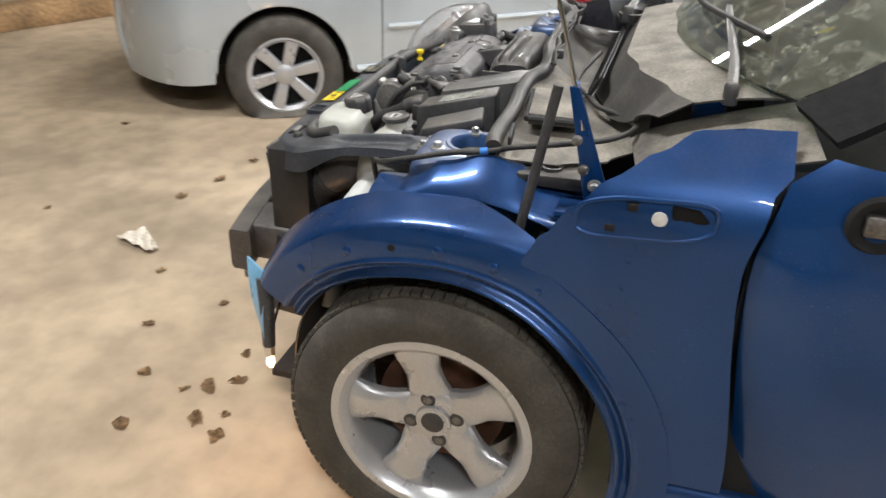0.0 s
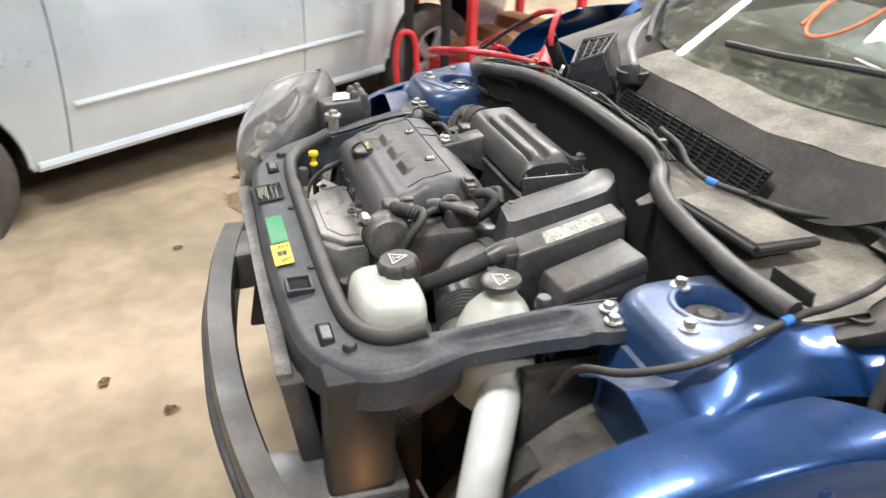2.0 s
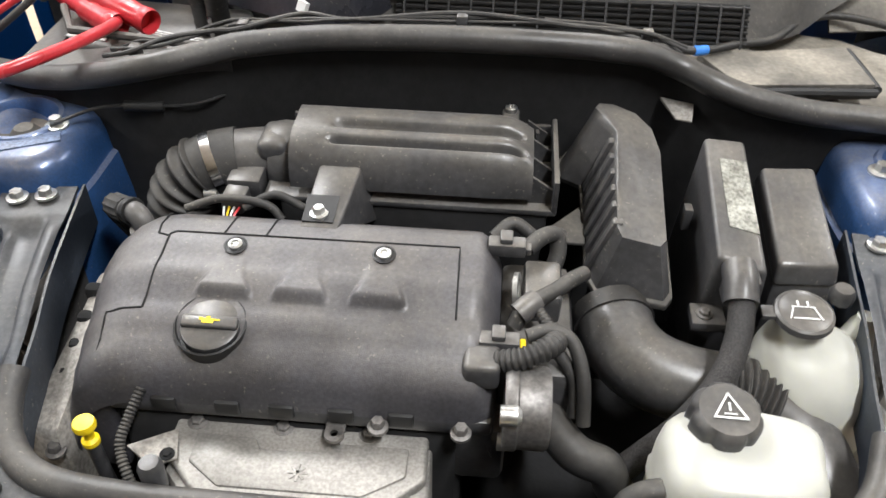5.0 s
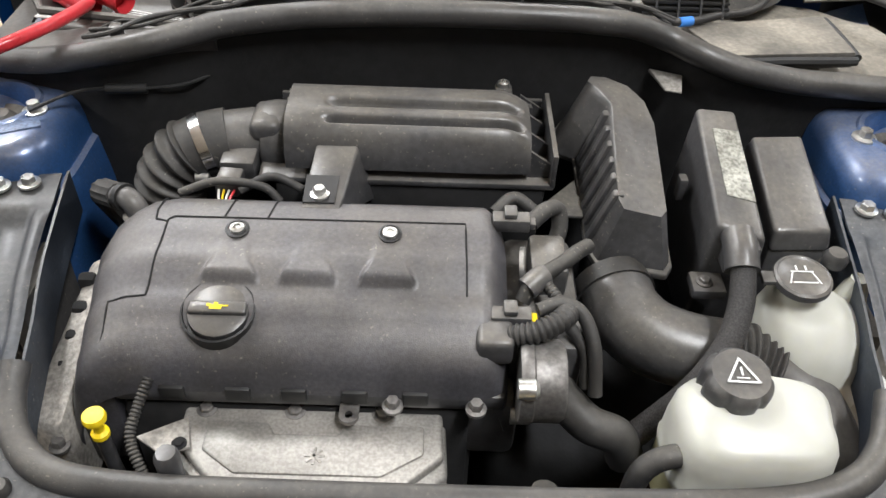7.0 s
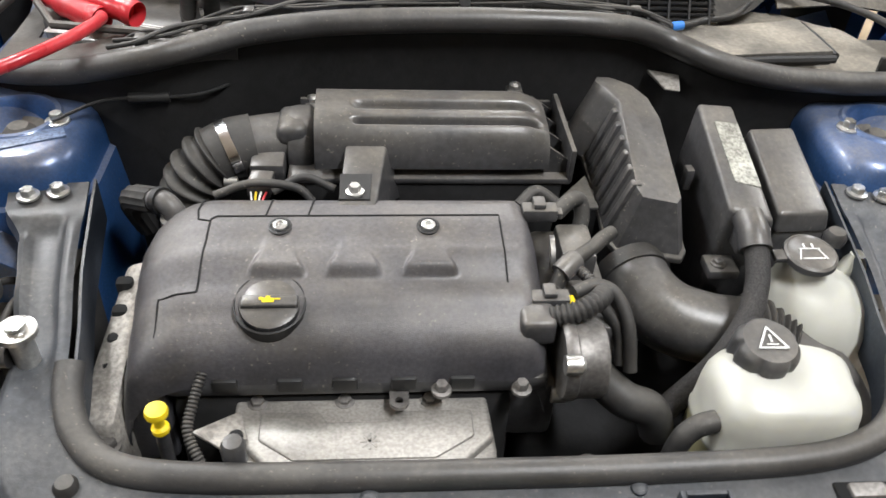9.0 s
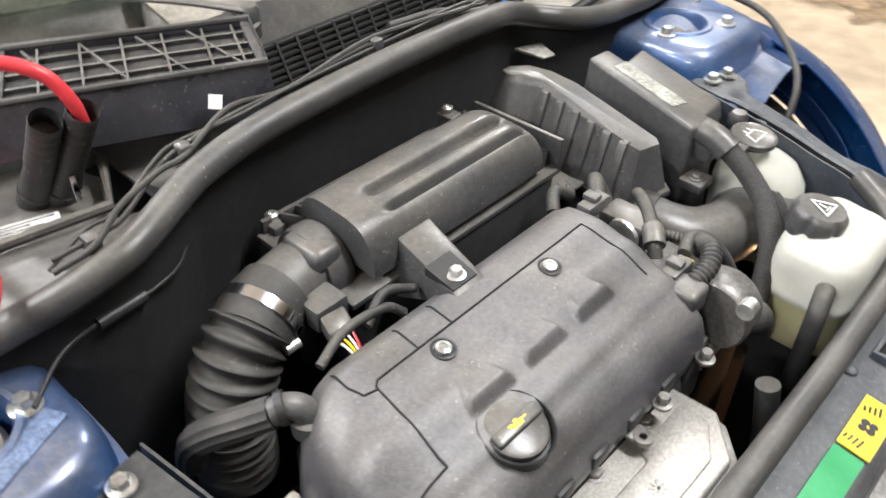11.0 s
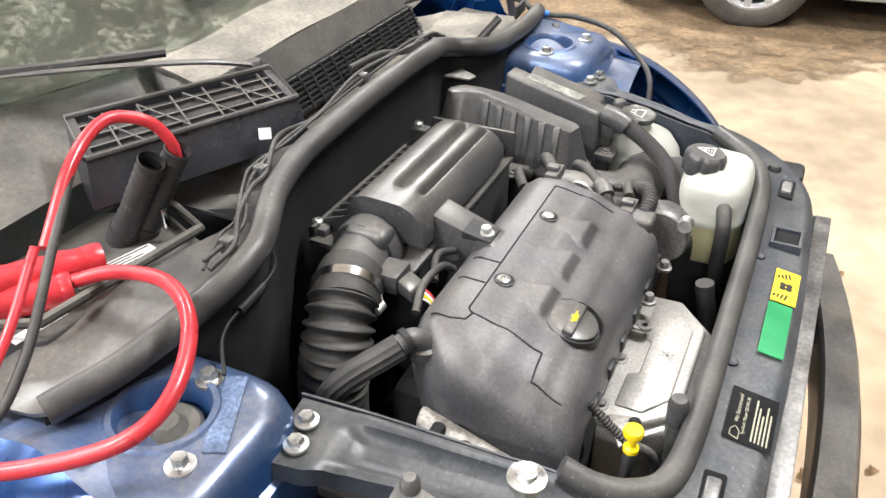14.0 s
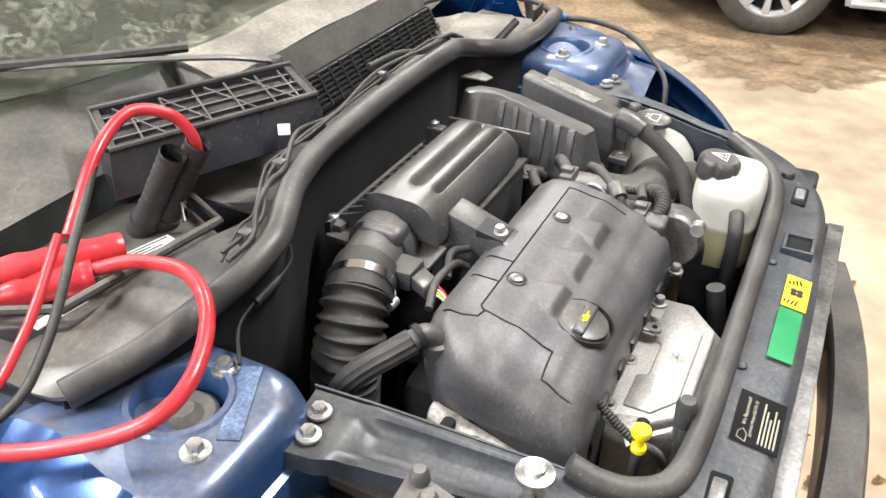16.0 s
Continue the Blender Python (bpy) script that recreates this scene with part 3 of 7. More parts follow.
    part("mirror_hole", lathe([(0.040, 0), (0.046, 0.004), (0.040, 0.010), (0.028, 0.004), (0, -0.02)], 28, (0.842, 0.675, 0.885), "X"), M_DARK, car, "empty mirror mount")
    part("mirror_mount", box(0.838, 0.855, 0.655, 0.70, 0.868, 0.90, 0.004), M_STEEL, car)
    # wheels
    road_wheel(car, (0.722, 0.0, 0.298), 1)
    road_wheel(car, (-0.722, 0.0, 0.298), -1)
    road_wheel(car, (0.722, 2.467, 0.298), 1)
    road_wheel(car, (-0.722, 2.467, 0.298), -1)
    # bulkhead, engine bay floor, cabin
    part("undertray", box(-0.60, 0.60, -0.46, 0.30, 0.18, 0.20, 0.004), M_DARK, car)
    part("subframe", box(-0.42, 0.42, -0.25, 0.2, 0.2, 0.3, 0.02), M_DARK, car)
    # windscreen, body behind it
    def screen(u, v):
        y0 = 0.34 + 0.22 * (abs(u) / 0.64) ** 2.2
        return (u * (1 - 0.14 * v), y0 + 0.62 * v, 0.975 + 0.02 * (abs(u) / 0.64) ** 2 + 0.40 * v - 0.02 * math.sin(v * math.pi))
    part("windscreen", sheet(screen, steps(-0.64, 0.64, 32), steps(0, 1, 12), 0.005), M_GLASS, car, "dirty green-tinted windscreen")
    for s in (1, -1):
        part("pillar", sheet(lambda u, v: (s * (0.64 + 0.08 * v + 0.01 - (0.64 * 0.14) * u * (1 - v * 0.2)), 0.555 + 0.62 * u + 0.06 * v, 0.99 + 0.40 * u - 0.03 * v), steps(0, 1, 8), steps(0, 1, 5), 0.02), M_DARK, car, "black windscreen pillar")
    part("dashboard", hexa([(-0.62, 0.62, 0.60), (0.62, 0.62, 0.60), (0.62, 1.25, 0.60), (-0.62, 1.25, 0.60)], [(-0.62, 0.80, 0.95), (0.62, 0.80, 0.95), (0.62, 1.2, 0.98), (-0.62, 1.2, 0.98)], 0.03, 3), M_BLACK, car)
    part("roof", sheet(lambda u, v: (u, 0.96 + 1.9 * v + 0.16 * (abs(u) / 0.56) ** 2.2 * (1 - v), 1.372 + 0.035 * math.sin(v * 3) - 0.05 * (abs(u) / 0.56) ** 2), steps(-0.56, 0.56, 12), steps(0, 1, 8), 0.02), M_BLUE, car)
    part("cabin_floor", box(-0.72, 0.72, 0.45, 2.9, 0.19, 0.24, 0.01), M_DARK, car)
    part("rear_body", hexa([(-0.72, 2.05, 0.22), (0.72, 2.05, 0.22), (0.68, 3.0, 0.30), (-0.68, 3.0, 0.30)], [(-0.62, 2.1, 0.98), (0.62, 2.1, 0.98), (0.60, 3.0, 0.95), (-0.60, 3.0, 0.95)], 0.04, 3), M_BLUE, car)
    for s in (1, -1):
        part("rear_quarter", sheet(lambda u, v: (s * (0.815 - 0.14 * max(0, v - 0.6)), 1.76 + 1.2 * u, max(0.3, HUB_Z + math.sqrt(max(0, 0.352 ** 2 - (1.76 + 1.2 * u - 2.467) ** 2)) if abs(1.76 + 1.2 * u - 2.467) < 0.352 else 0.3) * (1 - v) + 0.98 * v), steps(0, 1, 30), steps(0, 1, 10), 0.02), M_BLUE, car)
        part("rear_pillar", sheet(lambda u, v: (s * (0.60 + 0.09 * (1 - v)), 2.0 + 0.8 * u - 0.2 * v * u, 0.98 + 0.36 * v), steps(0, 1, 4), steps(0, 1, 4), 0.02), M_BLUE, car)
    return car


blue_car()


# ---- front end of the blue car ----
# the run of the sealed edge of the engine bay, from tower to tower: (x, y, z)
SEAL = [(-0.410, -0.340, 0.756), (-0.407, -0.370, 0.744), (-0.392, -0.405, 0.733), (-0.355, -0.435, 0.724), (-0.28, -0.446, 0.719), (-0.14, -0.448, 0.717), (0, -0.448, 0.716), (0.14, -0.448, 0.717), (0.29, -0.444, 0.720), (0.365, -0.428, 0.726), (0.405, -0.395, 0.735), (0.425, -0.345, 0.754)]
RUN = [(-0.450, -0.075, 0.790), (-0.440, -0.150, 0.784), (-0.430, -0.225, 0.775), (-0.418, -0.290, 0.763)] + SEAL + [(0.432, -0.290, 0.763), (0.440, -0.225, 0.775), (0.447, -0.150, 0.784), (0.456, -0.075, 0.790)]


def front_panel():
    t = thing("lock_carrier", "dark dusty front panel with rubber seal across the engine bay", "front panel")

    def top(u, v):
        # v from the seal outwards; u across
        a = abs(u)
        y_in = -0.452 + 0.0 * a if a < 0.34 else -0.452 + 0.055 * ((a - 0.34) / 0.12) ** 2
        y_out = -0.540 + 0.55 * a * a * a + 0.03 * a * a
        y = y_in + (y_out - y_in) * v
        z = 0.712 - 0.012 * v - 0.012 * max(0, v - 0.85) / 0.15 - 0.02 * max(0, a - 0.3)
        return (u, y, z)
    run = smooth_path(RUN, 8)
    outward = []
    for k, p in enumerate(run):
        a = (run[min(k + 1, len(run) - 1)] - run[max(k - 1, 0)])
        outward.append(V(a.y, -a.x, 0).normalized())

    def width(p):
        arm = interp(p.y, [(-0.41, 0.0), (-0.30, 1.0)])
        narrow = interp(p.y, [(-0.36, 0.050), (-0.30, 0.046), (-0.22, 0.052), (-0.15, 0.058), (-0.11, 0.076), (-0.07, 0.078)]) + (0.010 if p.x < 0 else 0)
        return interp(abs(p.x), [(0, 0.083), (0.30, 0.078), (0.42, 0.074)]) * (1 - arm) + narrow * arm

    def channel(v):
        return interp(v, [(0, 0.0), (0.10, 0.003), (0.20, 0.002), (0.30, -0.010), (0.40, -0.015), (0.62, -0.017), (0.78, -0.015), (0.88, -0.010), (1, -0.014)])

    def plate(k, v):
        p = run[int(k)]
        q = p + outward[int(k)] * (width(p) * v + 0.004)
        arm = interp(p.y, [(-0.38, 0.0), (-0.28, 1.0), (-0.155, 1.0), (-0.125, 0.0)])
        end = interp(p.y, [(-0.155, 0.0), (-0.125, 1.0)])
        flat = -0.010 * v - 0.010 * max(0, v - 0.85) / 0.15
        return (q.x, q.y, p.z - 0.005 + channel(v) * arm + flat * (1 - arm) * (1 - end) - 0.003 * end)
    part("top_plate", sheet(plate, range(len(run)), [0, 0.07, 0.14, 0.18, 0.22, 0.27, 0.33, 0.38, 0.42, 0.55, 0.70, 0.74, 0.78, 0.84, 0.90, 0.95, 1], 0.004), M_PANEL, t, "dark painted plate round the bay with ribbed arms")

    def skirt(k, v):
        x, y, z = plate(k, 1)
        q = outward[int(k)]
        return (x + q.x * 0.004 * v, y + q.y * 0.004 * v, z - (0.045 - 0.027 * interp(y, [(-0.40, 0.0), (-0.30, 1.0)])) * v)
    part("front_lip", sheet(skirt, range(len(run)), steps(0, 1, 4), 0.004), M_PANEL, t)
    seal = tube(SEAL, 0.0145, 12, 10)
    part("seal", seal, M_SEAL, t, "grey rubber bay seal")
    inner = sheet(lambda u, v: (u.x, u.y + 0.004, u.z - 0.008 - 0.06 * v), smooth_path(RUN, 6), steps(0, 1, 2), 0.003)
    part("inner_lip", inner, M_PANEL, t)
    # arms that run back to the towers
    for s in (1, -1):
        z_of = lambda y: 0.783
        for x, y in ((0.482, -0.099), (0.513, -0.107)):
            bolt(t, (s * x, y, z_of(y)), 0.0085, 0.010, M_ZINC, washer=1.5)
        if s < 0:
            part("height_stop", lathe([(0.012, 0.72), (0.012, 0.778), (0.019, 0.780), (0.019, 0.786), (0.010, 0.788), (0.010, 0.794), (0, 0.795)], 24, (s * 0.458, -0.322, 0)), M_ZINC, t, "silver adjusting stop bolt")
        # The slot is a solid block; its black is painted shade.
        part("slot", box(min(s * 0.31, s * 0.37), max(s * 0.31, s * 0.37), -0.490, -0.466, 0.700, 0.7155, 0.003), M_HOLE, t, "dark slotted hole")
        part("clip", box(min(s * 0.322, s * 0.358), max(s * 0.322, s * 0.358), -0.486, -0.470, 0.708, 0.720, 0.003), M_STEEL, t)
        part("rubber_buffer", lathe([(0.011, 0.70), (0.011, 0.722), (0.008, 0.727), (0, 0.728)], 20, (s * 0.392, -0.452, 0)), M_RUBBER, t, "round rubber buffer")
        for x, y in ((0.385, -0.47), (0.125, -0.465)):
            part("stud", lathe([(0.008, 0.70), (0.008, 0.713), (0.004, 0.716), (0, 0.716)], 16, (s * x, y, 0)), M_PANEL, t)
        part("upright", box(min(s * 0.40, s * 0.46), max(s * 0.40, s * 0.46), -0.50, -0.40, 0.36, 0.71, 0.01), M_INK, t, "black plastic upright")
        part("lower_bracket", hexa([(s * 0.36, -0.56, 0.30), (s * 0.50, -0.50, 0.30), (s * 0.52, -0.36, 0.30), (s * 0.36, -0.42, 0.30)], [(s * 0.40, -0.52, 0.50), (s * 0.48, -0.48, 0.50), (s * 0.50, -0.38, 0.50), (s * 0.40, -0.42, 0.50)], 0.01), M_INK, t)
    # No real opening: a block in the colour of shade.
    part("latch_hole", box(0.165, 0.205, -0.512, -0.478, 0.695, 0.7135, 0.002), M_HOLE, t, "square latch opening")
    rim = join(box(0.160, 0.165, -0.517, -0.473, 0.70, 0.718, 0.001), box(0.205, 0.210, -0.517, -0.473, 0.70, 0.718, 0.001), box(0.1655, 0.2045, -0.517, -0.512, 0.70, 0.718, 0.001), box(0.1655, 0.2045, -0.478, -0.473, 0.70, 0.718, 0.001))
    part("latch_frame", rim, M_PANEL, t)
    return t, top


_, PANEL_TOP = front_panel()


def radiator():
    t = thing("radiator", "dark finned radiator behind the bare bumper beam", "radiator")
    part("core", box(-0.36, 0.36, -0.545, -0.52, 0.24, 0.655, 0.003), M_BLACK, t)
    for k in range(28):
        z = 0.255 + k * 0.014
        part("fin", box(-0.35, 0.35, -0.550, -0.544, z, z + 0.007, 0), M_STEEL, t, smooth=0)
    for s in (1, -1):
        part("side_tank", box(min(s * 0.345, s * 0.375), max(s * 0.345, s * 0.375), -0.553, -0.515, 0.24, 0.66, 0.006), M_BLACK, t)
    part("top_strip", box(-0.36, 0.36, -0.555, -0.53, 0.655, 0.668, 0.002), M_STEEL, t)
    part("foot", box(-0.36, 0.36, -0.54, -0.47, 0.20, 0.245, 0.004), M_DARK, t)
    # the core leans back towards its foot
    lean = Matrix(((1, 0, 0, 0), (0, 1, -0.17, 0.17 * 0.66), (0, 0, 1, 0), (0, 0, 0, 1)))
    for ob in t.children:
        ob.data.transform(lean)


radiator()


def bumper_beam():
    t = thing("bumper_beam", "bare black steel bumper beam in front of the radiator", "bumper beam")

    def f(u, v):
        y = -0.625 + 0.052 * (abs(u) / 0.47) ** 2.2
        a = v * 2 * math.pi
        cx, cz = 0.028 * math.copysign(min(1, abs(math.cos(a)) * 1.4), math.cos(a)), 0.052 * math.copysign(min(1, abs(math.sin(a)) * 1.4), math.sin(a))
        return (u, y + cx, 0.46 + cz)
    bm = sheet(f, steps(-0.51, 0.51, 32), steps(0, 1, 20))
    bmesh.ops.remove_doubles(bm, verts=bm.verts, dist=1e-5)
    bmesh.ops.holes_fill(bm, edges=[e for e in bm.edges if len(e.link_faces) == 1], sides=0)
    part("beam", bm, M_BLACK, t)
    part("groove", tube([(-0.45, -0.605, 0.46), (-0.2, -0.645, 0.46), (0, -0.652, 0.46), (0.2, -0.645, 0.46), (0.45, -0.605, 0.46)], 0.012, 8, 8), M_PANEL, t)
    for s in (1, -1):
        part("crash_box", hexa([(s * 0.33, -0.60, 0.42), (s * 0.47, -0.57, 0.42), (s * 0.47, -0.38, 0.42), (s * 0.36, -0.38, 0.42)], [(s * 0.33, -0.60, 0.51), (s * 0.47, -0.57, 0.51), (s * 0.47, -0.38, 0.51), (s * 0.36, -0.38, 0.51)], 0.008), M_BLACK, t)
        part("tow_tab", box(min(s * 0.44, s * 0.448), max(s * 0.44, s * 0.448), -0.60, -0.57, 0.345, 0.42, 0.003), M_STEEL, t)


bumper_beam()


# ---- engine ----
COVER_Y = [(-0.338, 0.715), (-0.334, 0.745), (-0.326, 0.762), (-0.312, 0.775), (-0.28, 0.792), (-0.23, 0.810), (-0.19, 0.817), (-0.16, 0.815), (-0.135, 0.800), (-0.125, 0.76)]


def cover_z(x, y):
    z = interp(y, [(a, b) for a, b in COVER_Y])
    drop = interp(x, [(-0.376, 0.085), (-0.372, 0.060), (-0.364, 0.037), (-0.352, 0.020), (-0.335, 0.009), (-0.315, 0.002), (-0.295, 0.0)]) + 0.06 * max(0, (x - 0.035) / 0.03) ** 2
    return z - drop


def smoothstep(x, a, b):
    k = max(0.0, min(1.0, (x - a) / (b - a)))
    return k * k * (3 - 2 * k)


def facet(x, y):
    """Height of the three wedge-shaped facets that stand out of the falling front of the cover."""
    out = 0.0
    if y > -0.215:
        return out
    for c in (-0.219, -0.141, -0.062):
        half = 0.0130 + 0.0125 * smoothstep(-y, 0.220, 0.264) ** 1.6
        side = 1 - smoothstep(abs(x - c), half - 0.001, half + 0.0055)
        lip = 1 - smoothstep(-y, 0.2530, 0.2660)
        level = max(0, cover_z(c, -0.216) - cover_z(x, y) - 0.08 * max(0, -0.216 - y))
        out = max(out, side * lip * level)
    return out


def engine():
    t = thing("engine", "dusty black engine with plastic cam cover and oil filler", "engine")
    part("block", box(-0.33, 0.03, -0.34, -0.10, 0.30, 0.70, 0.02), M_DARK, t)
    # Gearbox is coloured dark for the shade down in the bay.
    part("gearbox", box(0.05, 0.34, -0.30, 0.02, 0.30, 0.55, 0.04, 3), M_DARK, t)
    ys = [-0.338, -0.336, -0.333, -0.328, -0.322, -0.314, -0.305, -0.295, -0.285, -0.275] + steps(-0.270, -0.210, 40) + [-0.205, -0.195, -0.185, -0.175, -0.165, -0.155, -0.148, -0.142, -0.137, -0.132, -0.125]
    xs = [-0.376, -0.374, -0.372, -0.368, -0.364, -0.358, -0.352, -0.344, -0.335, -0.325, -0.315, -0.295] + steps(-0.285, 0.0, 130) + [0.015, 0.03, 0.038, 0.045, 0.05, 0.055, 0.059, 0.062]

    def f(x, y):
        k = max(0, min(1, (-0.29 - x) / 0.085))
        back = smoothstep(y, -0.26, -0.125)
        yy = y - 0.055 * k * k * back - 0.012 * k * k * (1 - smoothstep(y, -0.338, -0.28))
        return (x, yy, cover_z(x, y) + facet(x, y))
    part("cam_cover", sheet(f, xs, ys, 0.004), M_COVER, t, "dusty black plastic cam cover")
    part("cover_end", hexa([(-0.374, -0.340, 0.60), (-0.33, -0.338, 0.60), (-0.33, -0.16, 0.60), (-0.374, -0.205, 0.60)], [(-0.373, -0.338, 0.690), (-0.33, -0.336, 0.72), (-0.33, -0.16, 0.76), (-0.373, -0.205, 0.70)], 0.006), M_COVER, t)
    part("lower_rail", box(-0.33, 0.06, -0.338, -0.31, 0.700, 0.722, 0.005), M_BLACK, t)
    for x in (-0.27, -0.205, -0.15, -0.09, -0.03):
        part("cover_clip", box(x - 0.013, x + 0.013, -0.341, -0.325, 0.708, 0.726, 0.003), M_INK, t)
    # raised plate of the cover with thin joint lines
    def line(pts, r=0.0011):
        return tube([(x, y, cover_z(x, y) + 0.0002) for x, y in pts], r, 6, 0)
    def dense(pts, n=8):
        out = []
        for (a, b), (c, d) in zip(pts, pts[1:]):
            out += [(a + (c - a) * k / n, b + (d - b) * k / n) for k in range(n)]
        return out + [pts[-1]]
    for pts in ([(-0.297, -0.279), (-0.292, -0.193), (-0.286, -0.188), (0.016, -0.186), (0.018, -0.27)], [(-0.297, -0.279), (-0.335, -0.281), (-0.336, -0.336)], [(-0.292, -0.196), (-0.305, -0.192), (-0.308, -0.175), (-0.305, -0.15)],
                [(-0.235, -0.186), (-0.230, -0.15)], [(-0.19, -0.186), (-0.185, -0.15)]):
        part("joint_line", line(dense(pts)), M_DARK, t)
    for x in (-0.219, -0.062):
        m = frame_of((x, -0.203, cover_z(x, -0.203)), (0, -0.12, 1))
        part("screw_seat", moved(lathe([(0.012, -0.004), (0.0125, 0.0008), (0.0105, 0.0012), (0.0095, 0.0003), (0, 0.0003)], 24), m), M_INK, t)
        part("screw", moved(join(lathe([(0.0075, 0), (0.0075, 0.003), (0.004, 0.0042), (0.0035, 0.002), (0, 0.002)], 20)), m), M_ZINC, t)
    # oil filler
    m = frame_of((-0.224, -0.290, 0.781), (0, -0.25, 1))
    part("filler_recess", moved(lathe([(0.036, -0.03), (0.0362, 0.0075), (0.0345, 0.0085), (0.0335, 0.0), (0, 0.0)], 40), m), M_INK, t)
    oil = join(lathe([(0.029, -0.01), (0.0305, 0.004), (0.0295, 0.007), (0.026, 0.0085), (0, 0.0085)], 48), box(-0.0285, 0.0285, -0.007, 0.007, 0.004, 0.0135, 0.003, 3))
    cap = part("oil_filler_cap", moved(oil, m), M_BLACK, t, "round black oil filler cap")
    can = join(box(-0.007, 0.005, -0.003, 0.002, 0.0135, 0.0141, 0), box(0.004, 0.011, 0.0, 0.0016, 0.0135, 0.0141, 0), box(-0.010, -0.006, 0.0, 0.003, 0.0135, 0.0141, 0), box(-0.003, 0.001, 0.002, 0.0045, 0.0135, 0.0141, 0))
    part("oil_can_mark", moved(can, m), M_YELLOW, cap, "small yellow oil can mark", smooth=0)
    # heat shield over the exhaust manifold
    def shield(u, v):
        x = u
        y = -0.325 - 0.105 * v
        z = 0.690 - 0.006 * v
        return (x, y, z)
    S = [(-0.262, -0.318), (-0.003, -0.318), (0.0, -0.385), (-0.045, -0.425), (-0.215, -0.425), (-0.262, -0.375)]
    bm = prism(S, lambda x, y: 0.675, lambda x, y: 0.690 - 0.05 * max(0, -0.39 - y), 0.005, 3)
    part("heat_shield", bm, M_SHIELD, t, "pressed aluminium heat shield")
    part("shield_skirt", prism([(x * 1.0 if x < -0.13 else x + 0.004, y - 0.012) for x, y in S], 0.42, 0.676, 0.006), M_SHIELD, t)
    raised = prism([(-0.235, -0.352), (-0.175, -0.352), (-0.168, -0.365), (-0.105, -0.365), (-0.10, -0.352), (-0.02, -0.352), (-0.02, -0.385), (-0.06, -0.41), (-0.20, -0.41), (-0.235, -0.385)], 0.685, lambda x, y: 0.6925 - 0.05 * max(0, -0.39 - y), 0.003)
    part("shield_panel", raised, M_SHIELD, t)
    mark = join(*[moved(box(-0.010, 0.010, -0.0015, 0.0015, 0, 0.002, 0.0005), pose(-0.125, -0.390, 0.691, 0, 0, a)) for a in (0, 45, 90, 135)])
    part("stamped_mark", mark, M_SHIELD, t)
    for x in (-0.240, -0.151, -0.063):
        bolt(t, (x, -0.337, 0.689), 0.007, 0.006, M_STEEL)
    # cover front bolts
    for x, y, z in ((-0.052, -0.334, 0.713), (0.030, -0.336, 0.715), (-0.385, -0.355, 0.66)):
        bolt(t, (x, y - 0.012, z), 0.007, 0.012, M_STEEL)
    part("lifting_eye", join(box(-0.105, -0.085, -0.348, -0.33, 0.703, 0.707, 0.001), lathe([(0.010, 0.703), (0.010, 0.708), (0.004, 0.708), (0.004, 0.703)], 16, (-0.095, -0.352, 0))), M_STEEL, t)
    # cast end of the cylinder head on the timing side
    head = hexa([(-0.440, -0.36, 0.58), (-0.370, -0.375, 0.58), (-0.370, -0.165, 0.58), (-0.405, -0.165, 0.58)], [(-0.425, -0.35, 0.675), (-0.378, -0.365, 0.69), (-0.372, -0.170, 0.745), (-0.398, -0.175, 0.74)], 0.008)
    part("cast_cover", head, M_CAST, t, "rough cast aluminium end cover")
    # Pockets are dark blocks; the shade of the recesses is painted on.
    for y, z in ((-0.20, 0.742), (-0.23, 0.728), (-0.26, 0.716), (-0.29, 0.705), (-0.325, 0.69)):
        part("casting_pocket", box(-0.405, -0.385, y - 0.008, y + 0.008, z - 0.03, z - 0.004 + 0.0015, 0.006), M_DARK, t)
    # throttle body, vacuum pump and hoses on the gearbox side
    pump = lathe([(0.040, 0), (0.043, 0.004), (0.043, 0.012), (0.041, 0.014), (0.041, 0.040), (0.038, 0.044), (0, 0.045)], 48, (0.070, -0.326, 0.737), "X")
    part("vacuum_pump", pump, M_STEEL, t, "round grey metal pump")
    for a in (20, 140, 260):
        part("pump_lug", lathe([(0.010, -0.002), (0.010, 0.014), (0.006, 0.018), (0, 0.018)], 14, (0.068, -0.326 + 0.046 * math.cos(radians(a)), 0.737 + 0.046 * math.sin(radians(a))), "X"), M_ZINC, t)
    part("pump_body", box(0.02, 0.075, -0.335, -0.13, 0.62, 0.705, 0.01), M_BLACK, t)
    part("sensor_ring", moved(lathe([(0.020, 0), (0.020, 0.005), (0.013, 0.005), (0.013, 0)], 24), frame_of((0.076, -0.205, 0.778), (1, -0.1, 0.15))), M_ZINC, t, "zinc lifting ring")
    for x, y, z in ((0.065, -0.170, 0.812), (0.062, -0.283, 0.783)):
        conn = part("connector", join(box(x - 0.02, x + 0.02, y - 0.008, y + 0.010, z - 0.012, z + 0.004, 0.002), box(x - 0.008, x + 0.006, y - 0.006, y + 0.012, z + 0.004, z + 0.011, 0.002)), M_BLACK, t, "black cable connector")
        part("latch", box(x + 0.02, x + 0.026, y - 0.006, y + 0.006, z - 0.009, z - 0.001, 0.001), M_YELLOW if y < -0.2 else M_BLACK, conn)
